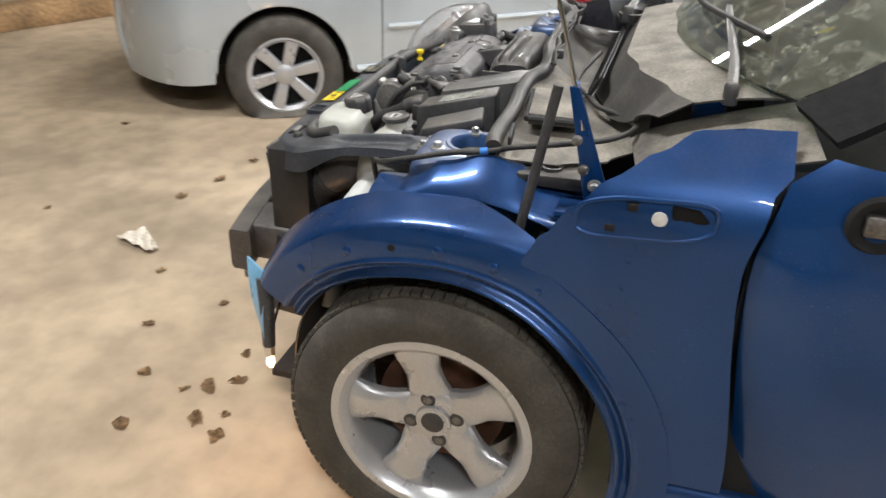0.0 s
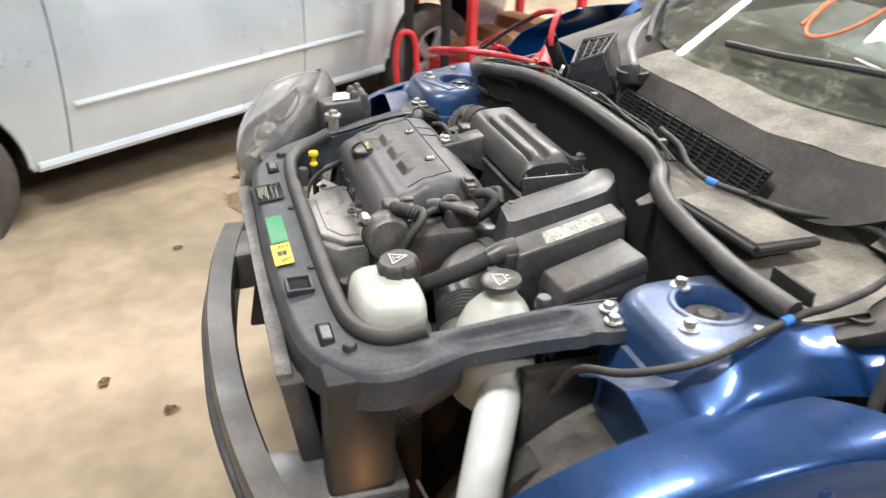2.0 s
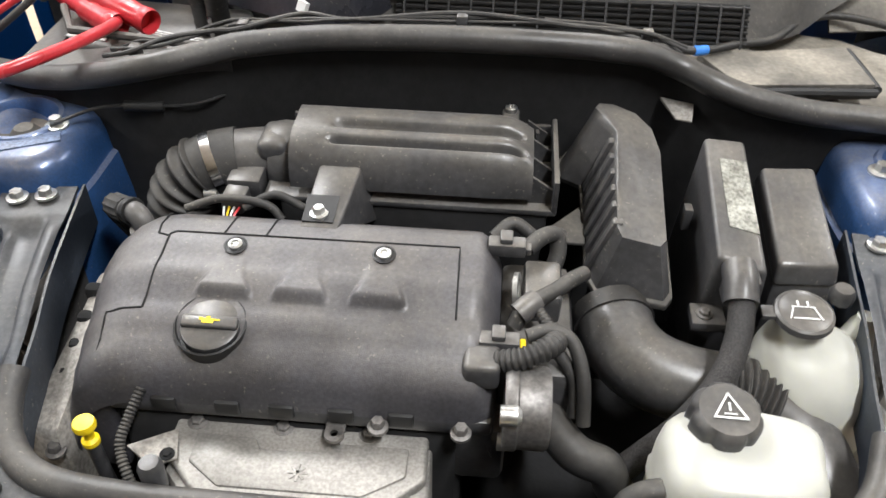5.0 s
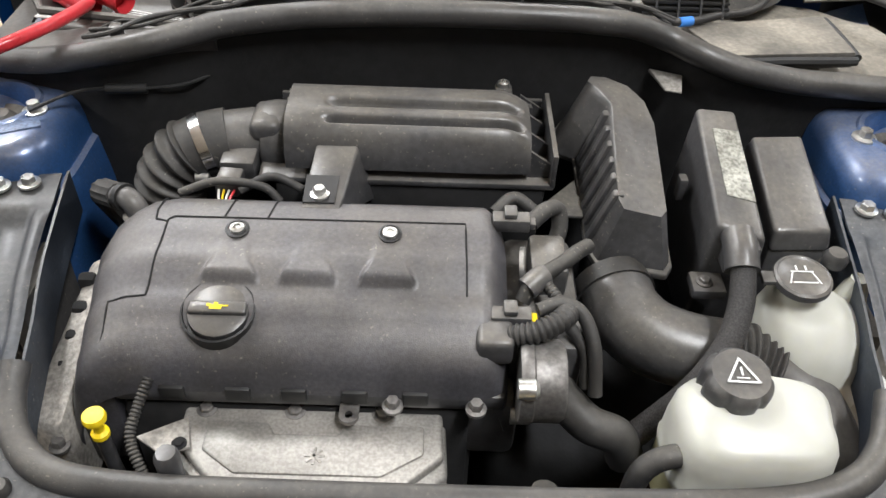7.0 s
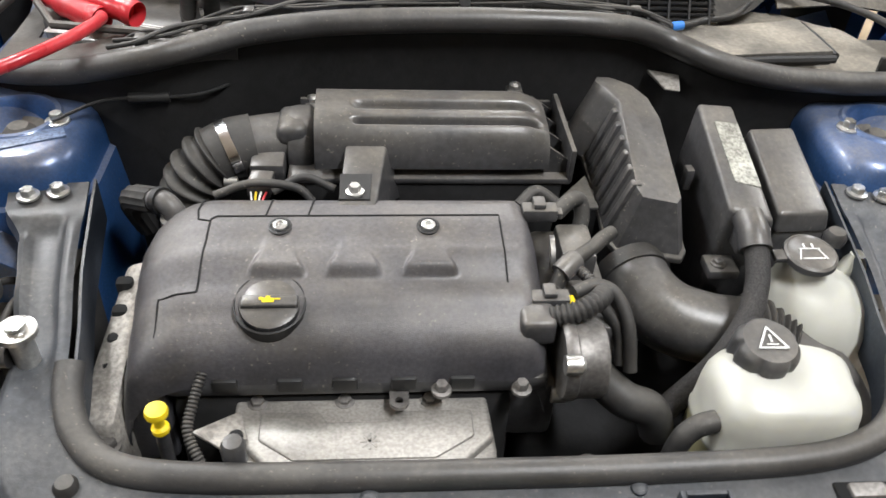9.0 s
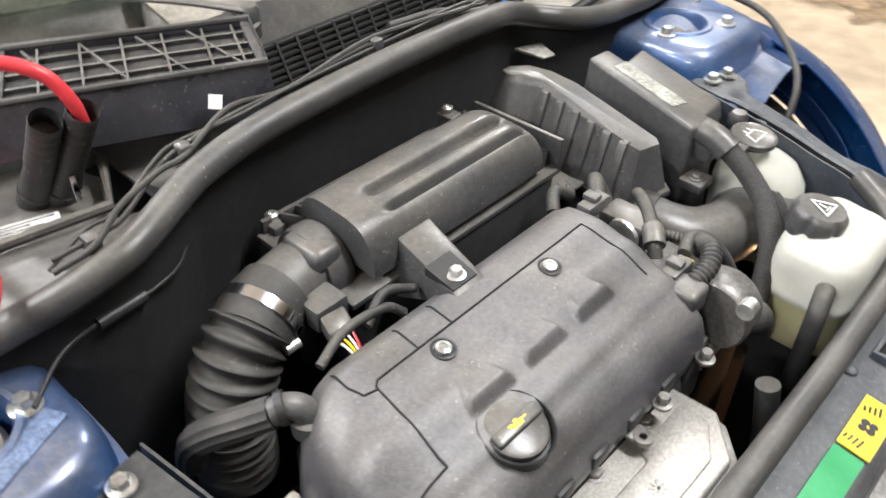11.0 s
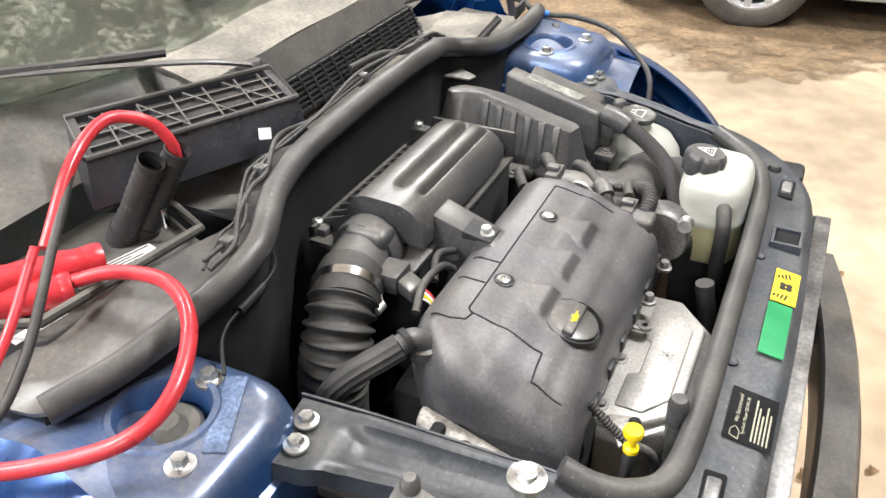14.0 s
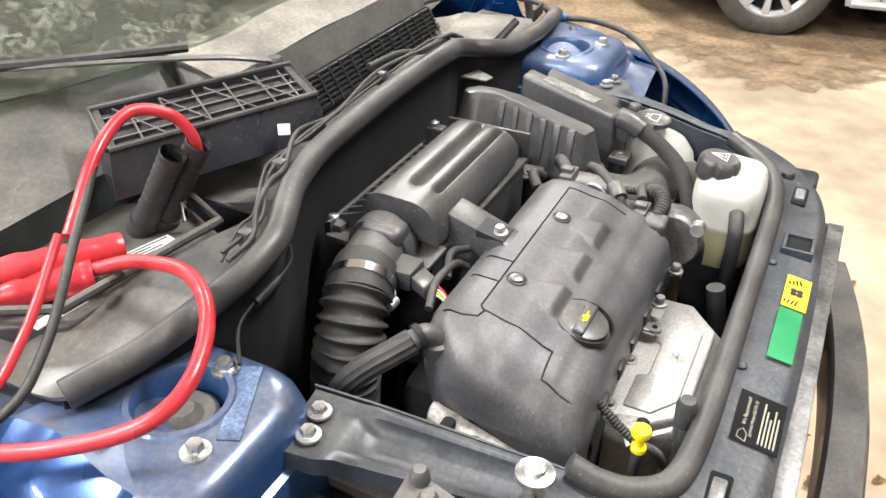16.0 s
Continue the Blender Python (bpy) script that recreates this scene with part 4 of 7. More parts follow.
    for pts, r in (([(0.150, -0.178, 0.785), (0.135, -0.195, 0.790), (0.119, -0.211, 0.789), (0.088, -0.237, 0.787), (0.076, -0.250, 0.770)], 0.0085), ([(0.089, -0.275, 0.783), (0.113, -0.268, 0.787), (0.134, -0.276, 0.780), (0.146, -0.300, 0.757), (0.150, -0.325, 0.715)], 0.0075),
                   ([(0.088, -0.160, 0.800), (0.105, -0.146, 0.807), (0.119, -0.137, 0.800), (0.122, -0.148, 0.783), (0.114, -0.165, 0.765)], 0.0095), ([(0.118, -0.278, 0.772), (0.138, -0.296, 0.748), (0.142, -0.315, 0.715)], 0.007), ([(0.05, -0.128, 0.785), (0.072, -0.112, 0.795), (0.098, -0.118, 0.780)], 0.008)):
        part("engine_hose", tube(pts, r, 12, 8), M_RUBBER, t)
    part("hose_joint", tube([(0.098, -0.229, 0.788), (0.090, -0.236, 0.787), (0.080, -0.244, 0.782)], 0.0125, 14, 3), M_BLACK, t)
    part("thin_ribbed_hose", corrugated([(0.096, -0.232, 0.784), (0.107, -0.252, 0.784), (0.117, -0.268, 0.780)], 0.0055, 0.0068, 0.0045, 12), M_RUBBER, t)
    part("ribbed_hose", corrugated([(0.060, -0.304, 0.776), (0.085, -0.306, 0.785), (0.107, -0.296, 0.790), (0.119, -0.279, 0.784)], 0.0095, 0.0118, 0.0055), M_RUBBER, t)
    part("hose_port", box(0.028, 0.064, -0.322, -0.288, 0.752, 0.784, 0.006, 3), M_BLACK, t)
    part("coolant_elbow", tube([(0.105, -0.285, 0.70), (0.122, -0.315, 0.695), (0.145, -0.340, 0.688), (0.175, -0.345, 0.675), (0.19, -0.345, 0.64)], 0.020, 14, 8), M_RUBBER, t)
    part("coolant_pipe", tube([(0.10, -0.40, 0.66), (0.10, -0.42, 0.55), (0.10, -0.42, 0.40)], 0.014, 12, 6), M_RUBBER, t)
    part("dipstick_bracket", hexa([(-0.30, -0.375, 0.690), (-0.255, -0.350, 0.690), (-0.245, -0.385, 0.690), (-0.27, -0.395, 0.690)], [(-0.30, -0.375, 0.694), (-0.255, -0.350, 0.694), (-0.245, -0.385, 0.694), (-0.27, -0.395, 0.694)], 0.001), M_CAST, t)
    bolt(t, (-0.256, -0.382, 0.694), 0.005, 0.004, M_DARK)
    part("sensor_wire", corrugated([(-0.290, -0.335, 0.735), (-0.297, -0.36, 0.72), (-0.300, -0.385, 0.705), (-0.285, -0.41, 0.68), (-0.275, -0.42, 0.62)], 0.0045, 0.0058, 0.004, 10), M_RUBBER, t)
    part("sensor_tip", lathe([(0.011, 0.705), (0.012, 0.735), (0.009, 0.742), (0, 0.743)], 12, (-0.249, -0.424, 0)), M_BLACK, t, "black sensor cap")
    part("sensor_body", lathe([(0.007, 0.64), (0.007, 0.68), (0.010, 0.682), (0.010, 0.705)], 12, (-0.249, -0.424, 0)), M_ZINC, t)
    part("sensor_lead", tube([(-0.249, -0.424, 0.64), (-0.25, -0.42, 0.55), (-0.24, -0.38, 0.45)], 0.006, 8, 5), M_STEEL, t)
    part("coil_cover", box(0.085, 0.125, -0.225, -0.165, 0.745, 0.790, 0.006), M_BLACK, t)
    for pts, r in (([(-0.30, -0.128, 0.80), (-0.26, -0.118, 0.81), (-0.21, -0.118, 0.805), (-0.19, -0.125, 0.79)], 0.005), ([(-0.235, -0.12, 0.80), (-0.20, -0.108, 0.812), (-0.165, -0.115, 0.80)], 0.005)):
        part("engine_hose", tube(pts, r, 10, 8), M_RUBBER, t)
    part("thermostat_housing", box(0.06, 0.14, -0.30, -0.13, 0.66, 0.755, 0.012), M_BLACK, t)
    return t


engine()


def dipstick():
    t = thing("dipstick", "bright yellow dipstick handle on a black tube", "dipstick", (-0.322, -0.391, 0))
    part("handle", lathe([(0.0, 0.718), (0.0085, 0.718), (0.0085, 0.723), (0.005, 0.726), (0.0045, 0.737), (0.0105, 0.741), (0.0112, 0.745), (0.010, 0.749), (0, 0.750)], 24), M_YELLOW, t)
    part("guide_tube", tube([(0, 0, 0.719), (0, 0.005, 0.62), (0.01, 0.02, 0.45), (0.02, 0.05, 0.3)], 0.007, 10, 6), M_BLACK, t)


dipstick()


def airbox():
    t = thing("airbox", "black ribbed plastic air filter box behind the engine", "air filter box")
    # lid: a half-round hood with long grooves
    def lid(u, v):
        x = -0.189 + 0.280 * u
        a = math.pi * (0.02 + 0.96 * v)
        c = math.cos(a)
        k = max(0, (u - 0.86) / 0.14)
        run = interp(u, [(0.14, 0.0), (0.20, 1.0), (0.93, 1.0), (0.97, 0.0)])
        groove = 0.015 * run * sum(math.exp(-((v - g) / 0.026) ** 2) for g in (0.34, 0.50))
        rise = 0.058 * max(0, 1 - abs(c) ** 3.2) ** 0.42
        return (x, -0.028 - (0.056 - 0.004 * k) * math.copysign(abs(c) ** 0.8, c), 0.806 + rise * (1 - 0.30 * k * k) - groove + 0.012 * (v - 0.5))
    us = [0, 0.01, 0.03, 0.06, 0.10, 0.14, 0.16, 0.18, 0.2, 0.3, 0.45, 0.6, 0.75, 0.86, 0.9, 0.94, 0.955, 0.97, 0.985, 1]
    bm = sheet(lid, us, steps(0, 1, 90))
    for u in (0, 1):
        row = [v for v in bm.verts if abs(v.co.x - (-0.189 + 0.280 * u)) < 1e-5]
        row.sort(key=lambda v: v.co.y)
        bm.faces.new(row)
    part("lid", bm, M_BLACK, t, "black lid with two long grooves")
    # Case is near-black: the shade under the lid is in its colour.
    part("case", hexa([(-0.20, -0.085, 0.60), (0.10, -0.085, 0.60), (0.10, 0.05, 0.60), (-0.20, 0.05, 0.60)], [(-0.205, -0.084, 0.788), (0.112, -0.084, 0.788), (0.112, 0.05, 0.80), (-0.205, 0.058, 0.785)], 0.006), M_DARK, t)
    flange = prism([(-0.222, -0.086), (0.120, -0.086), (0.122, 0.052), (-0.222, 0.066)], lambda x, y: 0.786 + (y + 0.1) * 0.05, lambda x, y: 0.794 + (y + 0.1) * 0.05, 0.002)
    part("flange", flange, M_BLACK, t)
    for k in range(15):
        x = -0.19 + k * 0.0205
        part("flange_rib", hexa([(x - 0.002, 0.020, 0.79), (x + 0.002, 0.020, 0.79), (x + 0.002, 0.064, 0.795), (x - 0.002, 0.064, 0.795)], [(x - 0.002, 0.020, 0.832), (x + 0.002, 0.020, 0.832), (x + 0.002, 0.064, 0.816), (x - 0.002, 0.064, 0.816)], 0), M_BLACK, t, smooth=0)
    part("flange_rail", box(-0.215, 0.115, 0.060, 0.066, 0.800, 0.818, 0.001), M_BLACK, t)
    for y in (-0.07, -0.03, 0.01, 0.045):
        part("end_rib", hexa([(0.085, y - 0.002, 0.79), (0.118, y - 0.002, 0.79), (0.118, y + 0.002, 0.79), (0.085, y + 0.002, 0.79)], [(0.085, y - 0.002, 0.835), (0.118, y - 0.002, 0.812), (0.118, y + 0.002, 0.812), (0.085, y + 0.002, 0.835)], 0), M_BLACK, t, smooth=0)
    part("end_rail", box(0.115, 0.121, -0.086, 0.052, 0.79, 0.835, 0.001), M_BLACK, t)
    for x, y, h in ((0.063, 0.050, 0.843), (-0.199, 0.066, 0.812)):
        part("screw_boss", box(x - 0.011, x + 0.011, y - 0.018, y + 0.010, 0.785, h, 0.004), M_BLACK, t)
        part("screw", lathe([(0.0075, h - 0.001), (0.0075, h + 0.006), (0.004, h + 0.008), (0.003, h + 0.005), (0, h + 0.005)], 18, (x, y, 0)), M_ZINC, t)
    # foot that is bolted to the cam cover
    foot = hexa([(-0.160, -0.168, 0.806), (-0.118, -0.168, 0.806), (-0.085, -0.075, 0.76), (-0.160, -0.075, 0.76)], [(-0.160, -0.168, 0.815), (-0.118, -0.168, 0.815), (-0.104, -0.072, 0.838), (-0.152, -0.072, 0.838)], 0.003)
    part("foot", foot, M_BLACK, t, "black bracket foot bolted to the cam cover")
    # A thin black slab on the foot paints the shade of a recess.
    part("foot_recess", hexa([(-0.158, -0.160, 0.816), (-0.124, -0.160, 0.816), (-0.122, -0.122, 0.816), (-0.158, -0.122, 0.816)], [(-0.158, -0.160, 0.8192), (-0.124, -0.160, 0.8192), (-0.122, -0.122, 0.8265), (-0.158, -0.122, 0.8265)], 0), M_INK, t, smooth=0)
    bolt(t, (-0.141, -0.148, 0.819), 0.007, 0.010, M_ZINC, washer=1.5)


airbox()


def intake_hose():
    t = thing("intake_hose", "black bellows hose with steel clamp and air meter", "hose")
    part("air_meter", tube([(-0.190, -0.012, 0.800), (-0.235, -0.018, 0.800), (-0.275, -0.026, 0.798)], 0.038, 28, 4), M_BLACK, t)
    part("meter_box", box(-0.235, -0.198, -0.052, 0.005, 0.815, 0.843, 0.010, 3), M_BLACK, t)
    part("meter_neck", lathe([(0.044, 0), (0.046, 0.01), (0.046, 0.025), (0.042, 0.03)], 36, (-0.222, -0.015, 0.80), "X"), M_BLACK, t)
    part("meter_plug", box(-0.265, -0.225, -0.085, -0.052, 0.785, 0.812, 0.004), M_BLACK, t)
    plug = part("plug", hexa([(-0.268, -0.108, 0.782), (-0.24, -0.112, 0.782), (-0.235, -0.088, 0.79), (-0.263, -0.085, 0.79)], [(-0.268, -0.105, 0.800), (-0.24, -0.109, 0.800), (-0.235, -0.088, 0.808), (-0.263, -0.085, 0.808)], 0.003), M_BLACK, t)
    for k, m in enumerate((M_WHITE, M_YELLOW, M_WHITE, M_RED)):
        part("wire", tube([(-0.262 + 0.006 * k, -0.110, 0.792), (-0.260 + 0.004 * k, -0.122, 0.788), (-0.256 + 0.002 * k, -0.132, 0.776)], 0.0014, 6, 4), m, plug)
    part("hose_cuff", tube([(-0.265, -0.024, 0.798), (-0.292, -0.031, 0.795), (-0.310, -0.038, 0.788)], 0.042, 28, 4), M_RUBBER, t)
    part("clamp", tube([(-0.287, -0.030, 0.796), (-0.298, -0.034, 0.793)], 0.0445, 32, 0), M_CHROME, t, "bright steel hose clamp")
    part("clamp_screw", lathe([(0.006, -0.008), (0.006, 0.008), (0, 0.009)], 12, (-0.29, -0.074, 0.782), "X"), M_ZINC, t)
    part("bellows", corrugated([(-0.302, -0.035, 0.797), (-0.325, -0.041, 0.778), (-0.341, -0.043, 0.748), (-0.349, -0.040, 0.705), (-0.350, -0.035, 0.62)], 0.036, 0.0435, 0.0145, 28, 1.6), M_RUBBER, t, "black rubber bellows")


intake_hose()


def breather():
    t = thing("breather_hose", "ribbed black breather hose with elbow on the cam cover", "hose")
    part("elbow", tube([(-0.338, -0.158, 0.778), (-0.340, -0.155, 0.798), (-0.350, -0.148, 0.806), (-0.364, -0.140, 0.803)], 0.0125, 16, 6), M_BLACK, t)
    part("collar", lathe([(0.017, 0), (0.017, 0.016), (0.013, 0.018)], 20, (-0.338, -0.158, 0.776)), M_BLACK, t)
    part("clip", tube([(-0.352, -0.147, 0.8065), (-0.358, -0.143, 0.805)], 0.0155, 14, 0), M_INK, t)
    part("hose", tube([(-0.362, -0.141, 0.803), (-0.380, -0.124, 0.793), (-0.398, -0.102, 0.778), (-0.408, -0.080, 0.752), (-0.405, -0.055, 0.70)], 0.0145, 36, 10, shape=lambda a: (math.cos(a) * (1 + 0.05 * math.cos(12 * a)), math.sin(a) * (1 + 0.05 * math.cos(12 * a)))), M_RUBBER, t)


breather()


def scoop():
    t = thing("intake_scoop", "black plastic air intake duct with ribbed side", "air duct")
    # flange outline and crown, the crown high at the back and falling to the front
    A = [(0.128, 0.035), (0.130, 0.012), (0.155, 0.000), (0.157, -0.060), (0.158, -0.135), (0.168, -0.158), (0.242, -0.170), (0.250, -0.158), (0.253, -0.020), (0.246, 0.030), (0.225, 0.062), (0.185, 0.078), (0.145, 0.062)]
    C = [(0.165, 0.040, 0.862), (0.173, 0.020, 0.863), (0.187, -0.004, 0.858), (0.185, -0.060, 0.845), (0.183, -0.142, 0.823), (0.188, -0.152, 0.818), (0.228, -0.155, 0.811), (0.235, -0.146, 0.813), (0.238, -0.020, 0.842), (0.231, 0.018, 0.849), (0.213, 0.040, 0.856), (0.187, 0.052, 0.860), (0.170, 0.050, 0.862)]
    low = lambda y: 0.772 + 0.17 * y
    bm = bmesh.new()
    rings = []
    for k in (0.0, 0.12, 0.5, 0.86, 0.97):
        rings.append([bm.verts.new((a[0] + (c[0] - a[0]) * k, a[1] + (c[1] - a[1]) * k, low(a[1]) + (c[2] - low(a[1])) * (k if k < 0.9 else 0.985))) for a, c in zip(A, C)])
    mx, my = sum(c[0] for c in C) / 13, sum(c[1] for c in C) / 13
    rings.append([bm.verts.new((mx + (c[0] - mx) * 0.86, my + (c[1] - my) * 0.93, c[2])) for c in C])
    for a, b in zip(rings, rings[1:]):
        for i in range(13):
            bm.faces.new((a[i], a[(i + 1) % 13], b[(i + 1) % 13], b[i]))
    bm.faces.new(rings[-1])
    part("duct", bm, M_BLACK, t, smooth=50)
    edge = lambda k: [(0.195 + (x - 0.195) * (1 + k), -0.045 + (y + 0.045) * (1 + k)) for x, y in A]
    part("duct_flange", hexa([(x, y, low(y) - 0.008) for x, y in edge(0.05)], [(x, y, low(y) + 0.001) for x, y in edge(0.05)], 0.002), M_DUSTY, t, "dusty flange round the duct")
    for k in range(6):
        y = -0.012 - k * 0.024
        z0, z1 = low(y) + 0.006, 0.852 + 0.21 * y
        part("side_rib", hexa([(0.155, y - 0.006, z0), (0.163, y - 0.006, z0), (0.163, y + 0.006, z0), (0.155, y + 0.006, z0)], [(0.178, y - 0.006, z1), (0.190, y - 0.006, z1), (0.190, y + 0.006, z1), (0.178, y + 0.006, z1)], 0.0025), M_BLACK, t)
    part("ear", prism([(0.110, -0.085), (0.114, -0.075), (0.156, -0.026), (0.158, -0.100), (0.124, -0.100)], lambda x, y: 0.757, lambda x, y: 0.762, 0.002), M_DUSTY, t, "dusty mounting ear")
    bolt(t, (0.128, -0.086, 0.762), 0.006, 0.006, M_STEEL)
    part("duct_leg", box(0.18, 0.235, -0.12, -0.02, 0.50, 0.752, 0.01), M_DARK, t)


scoop()


def electric_boxes():
    t = thing("control_unit_box", "black plastic control unit box with a silver label", "control box")
    B = [(0.276, 0.004), (0.343, 0.006), (0.346, -0.186), (0.276, -0.176)]
    T = [(0.288, -0.003, 0.856), (0.337, 0.000, 0.851), (0.338, -0.181, 0.804), (0.287, -0.169, 0.812)]
    part("case", hexa([(x, y, 0.66) for x, y in B], T, 0.006, 3), M_BLACK, t)
    q = lambda u, v: V(*T[0]).lerp(V(*T[1]), u).lerp(V(*T[3]).lerp(V(*T[2]), u), v)
    lab = [q(0.30, 0.19), q(0.93, 0.19), q(0.95, 0.74), q(0.32, 0.74)]
    silver = material("silver_label", (0.36, 0.36, 0.32), 0.38, 0.5, grain=(240, 0.35), stain=(50, 0.3), bump=0.02)
    part("label_plate", hexa([p - V(0, 0, 0.003) for p in lab], [p + V(0, 0, 0.0012) for p in lab], 0), silver, t, "scuffed silver label", smooth=0)
    part("cable_notch", box(0.296, 0.330, -0.196, -0.168, 0.765, 0.803, 0.004), M_BLACK, t)
    part("side_clip", box(0.268, 0.278, -0.075, -0.060, 0.770, 0.800, 0.002), M_BLACK, t)
    part("mount_foot", box(0.268, 0.305, -0.205, -0.172, 0.735, 0.748, 0.003), M_BLACK, t)
    bolt(t, (0.282, -0.190, 0.748), 0.006, 0.006, M_STEEL)
    part("box_leg", box(0.29, 0.34, -0.12, -0.04, 0.50, 0.67, 0.006), M_BLACK, t)
    part("braided_cable", tube([(0.308, -0.190, 0.798), (0.307, -0.222, 0.785), (0.299, -0.255, 0.768), (0.281, -0.288, 0.748), (0.246, -0.318, 0.715), (0.198, -0.335, 0.665)], 0.0135, 18, 10), material("braided_sleeve", (0.03, 0.028, 0.027), 0.7, grain=(500, 0.5), stain=(10, 0.2), bump=0.6, bump_scale=700), t, "braided black cable sleeve")
    part("cable_cuff", tube([(0.309, -0.172, 0.803), (0.308, -0.196, 0.798), (0.307, -0.214, 0.789)], 0.018, 16, 4), M_BLACK, t)
    t = thing("fuse_box", "dusty black fuse box with a plain lid", "fuse box")
    T = [(0.358, -0.020, 0.829), (0.422, -0.009, 0.825), (0.427, -0.142, 0.787), (0.361, -0.148, 0.789)]
    G = lambda k, dz: [(0.392 + (x - 0.392) * k, -0.08 + (y + 0.08) * k, z - dz) for x, y, z in T]
    part("case", hexa([(x, y, 0.66) for x, y, z in G(1.08, 0)], G(1.06, 0.026), 0.004), M_BLACK, t)
    part("lid", hexa(G(1.10, 0.026), G(1.0, 0.0), 0.005, 3), M_BLACK, t, "dusty lid")
    part("box_leg", box(0.36, 0.42, -0.13, -0.06, 0.50, 0.67, 0.006), M_BLACK, t)
    part("knob", lathe([(0.013, 0.775), (0.014, 0.785), (0.010, 0.792), (0, 0.793)], 10, (0.425, -0.172, -0.010)), M_BLACK, t)


electric_boxes()


def coolant_tank():
    t = thing("coolant_tank", "milky white coolant tank with black screw cap", "coolant tank")
    rings = []
    bm = bmesh.new()
    for sc, z in ((0.90, 0.615), (0.97, 0.622), (1.0, 0.64), (1.0, 0.684), (1.025, 0.687), (1.025, 0.694), (1.0, 0.697), (0.99, 0.722), (0.96, 0.741), (0.90, 0.752), (0.80, 0.758), (0.5, 0.765), (0.28, 0.768), (0.26, 0.775)):
        ring = []
        for k in range(44):
            a = 2 * math.pi * k / 44
            ca, sa = math.cos(a), math.sin(a)
            q = (abs(ca) ** 3.6 + abs(sa) ** 3.6) ** (-1 / 3.6)
            bulge = 1 + 0.10 * math.exp(-((a - 0.6) / 0.5) ** 2)
            mixk = min(1, max(0, (sc - 0.3) / 0.5))
            x = 0.290 + (0.270 - 0.290) * (1 - mixk) + 0.076 * sc * ca * q * bulge
            y = -0.374 + (-0.350 + 0.374) * (1 - mixk) + 0.055 * sc * sa * q
            ring.append(bm.verts.new((x, y, z)))
        rings.append(ring)
    for A, B in zip(rings, rings[1:]):
        for k in range(44):
            bm.faces.new((A[k], A[(k + 1) % 44], B[(k + 1) % 44], B[k]))
    bm.faces.new(rings[0][::-1])
    bm.faces.new(rings[-1])
    part("tank", bm, M_TANK, t, "milky white plastic tank")
    low = material("yellowish_fluid_plastic", (0.50, 0.47, 0.27), 0.4, grain=(40, 0.04), stain=(8, 0.08), bump=0.03)
    for f in list(t.children[0].data.polygons):
        if f.center.z < 0.684:
            f.material_index = 1
    t.children[0].data.materials.append(low)
    part("tank_foot", box(0.24, 0.36, -0.40, -0.33, 0.20, 0.62, 0.01), M_DARK, t)
    cap = bmesh.new()
    m = frame_of((0.270, -0.350, 0.768), (0.03, -0.12, 1))
    prof = ((0.031, -0.016), (0.033, -0.012), (0.033, 0.012), (0.031, 0.017), (0.027, 0.0205), (0.0, 0.022))
    rings = []
    for r, h in prof[:-1]:
        rings.append([cap.verts.new((r * (1 - (0.10 if h < 0.018 else 0.0) * max(0, math.cos(6 * 2 * math.pi * k / 72)) ** 3) * math.cos(2 * math.pi * k / 72), r * (1 - (0.10 if h < 0.018 else 0) * max(0, math.cos(6 * 2 * math.pi * k / 72)) ** 3) * math.sin(2 * math.pi * k / 72), h)) for k in range(72)])
    for A, B in zip(rings, rings[1:]):
        for k in range(72):
            cap.faces.new((A[k], A[(k + 1) % 72], B[(k + 1) % 72], B[k]))
    cap.faces.new(rings[-1])
    c = part("screw_cap", moved(cap, m), M_BLACK, t, "black fluted screw cap")
    tri = join(*[moved(box(-0.0155, 0.0155, -0.001, 0.001, 0.0217, 0.0226, 0), Matrix.Translation(V(0, -0.0015, 0)) @ pose(0, 0, 0, 0, 0, a) @ pose(0, -0.0085, 0)) for a in (0, 120, 240)], box(-0.001, 0.001, -0.003, 0.006, 0.0217, 0.0226, 0), box(-0.006, 0.006, -0.0065, -0.0052, 0.0217, 0.0226, 0))
    part("warning_triangle", moved(tri, m), M_WHITE, c, "white warning triangle", smooth=0)
    h = part("outlet_hose", tube([(0.236, -0.395, 0.718), (0.215, -0.398, 0.721), (0.195, -0.402, 0.715), (0.183, -0.405, 0.69), (0.180, -0.405, 0.60)], 0.0115, 14, 8), M_RUBBER, t, "black outlet hose")
    part("hose_clip", tube([(0.224, -0.397, 0.720), (0.231, -0.396, 0.719)], 0.0135, 16, 0), M_BLACK, h)


coolant_tank()


M_DUCT = material("white_duct_plastic", (0.72, 0.73, 0.70), 0.45, grain=(60, 0.04), stain=(9, 0.08), bump=0.03)


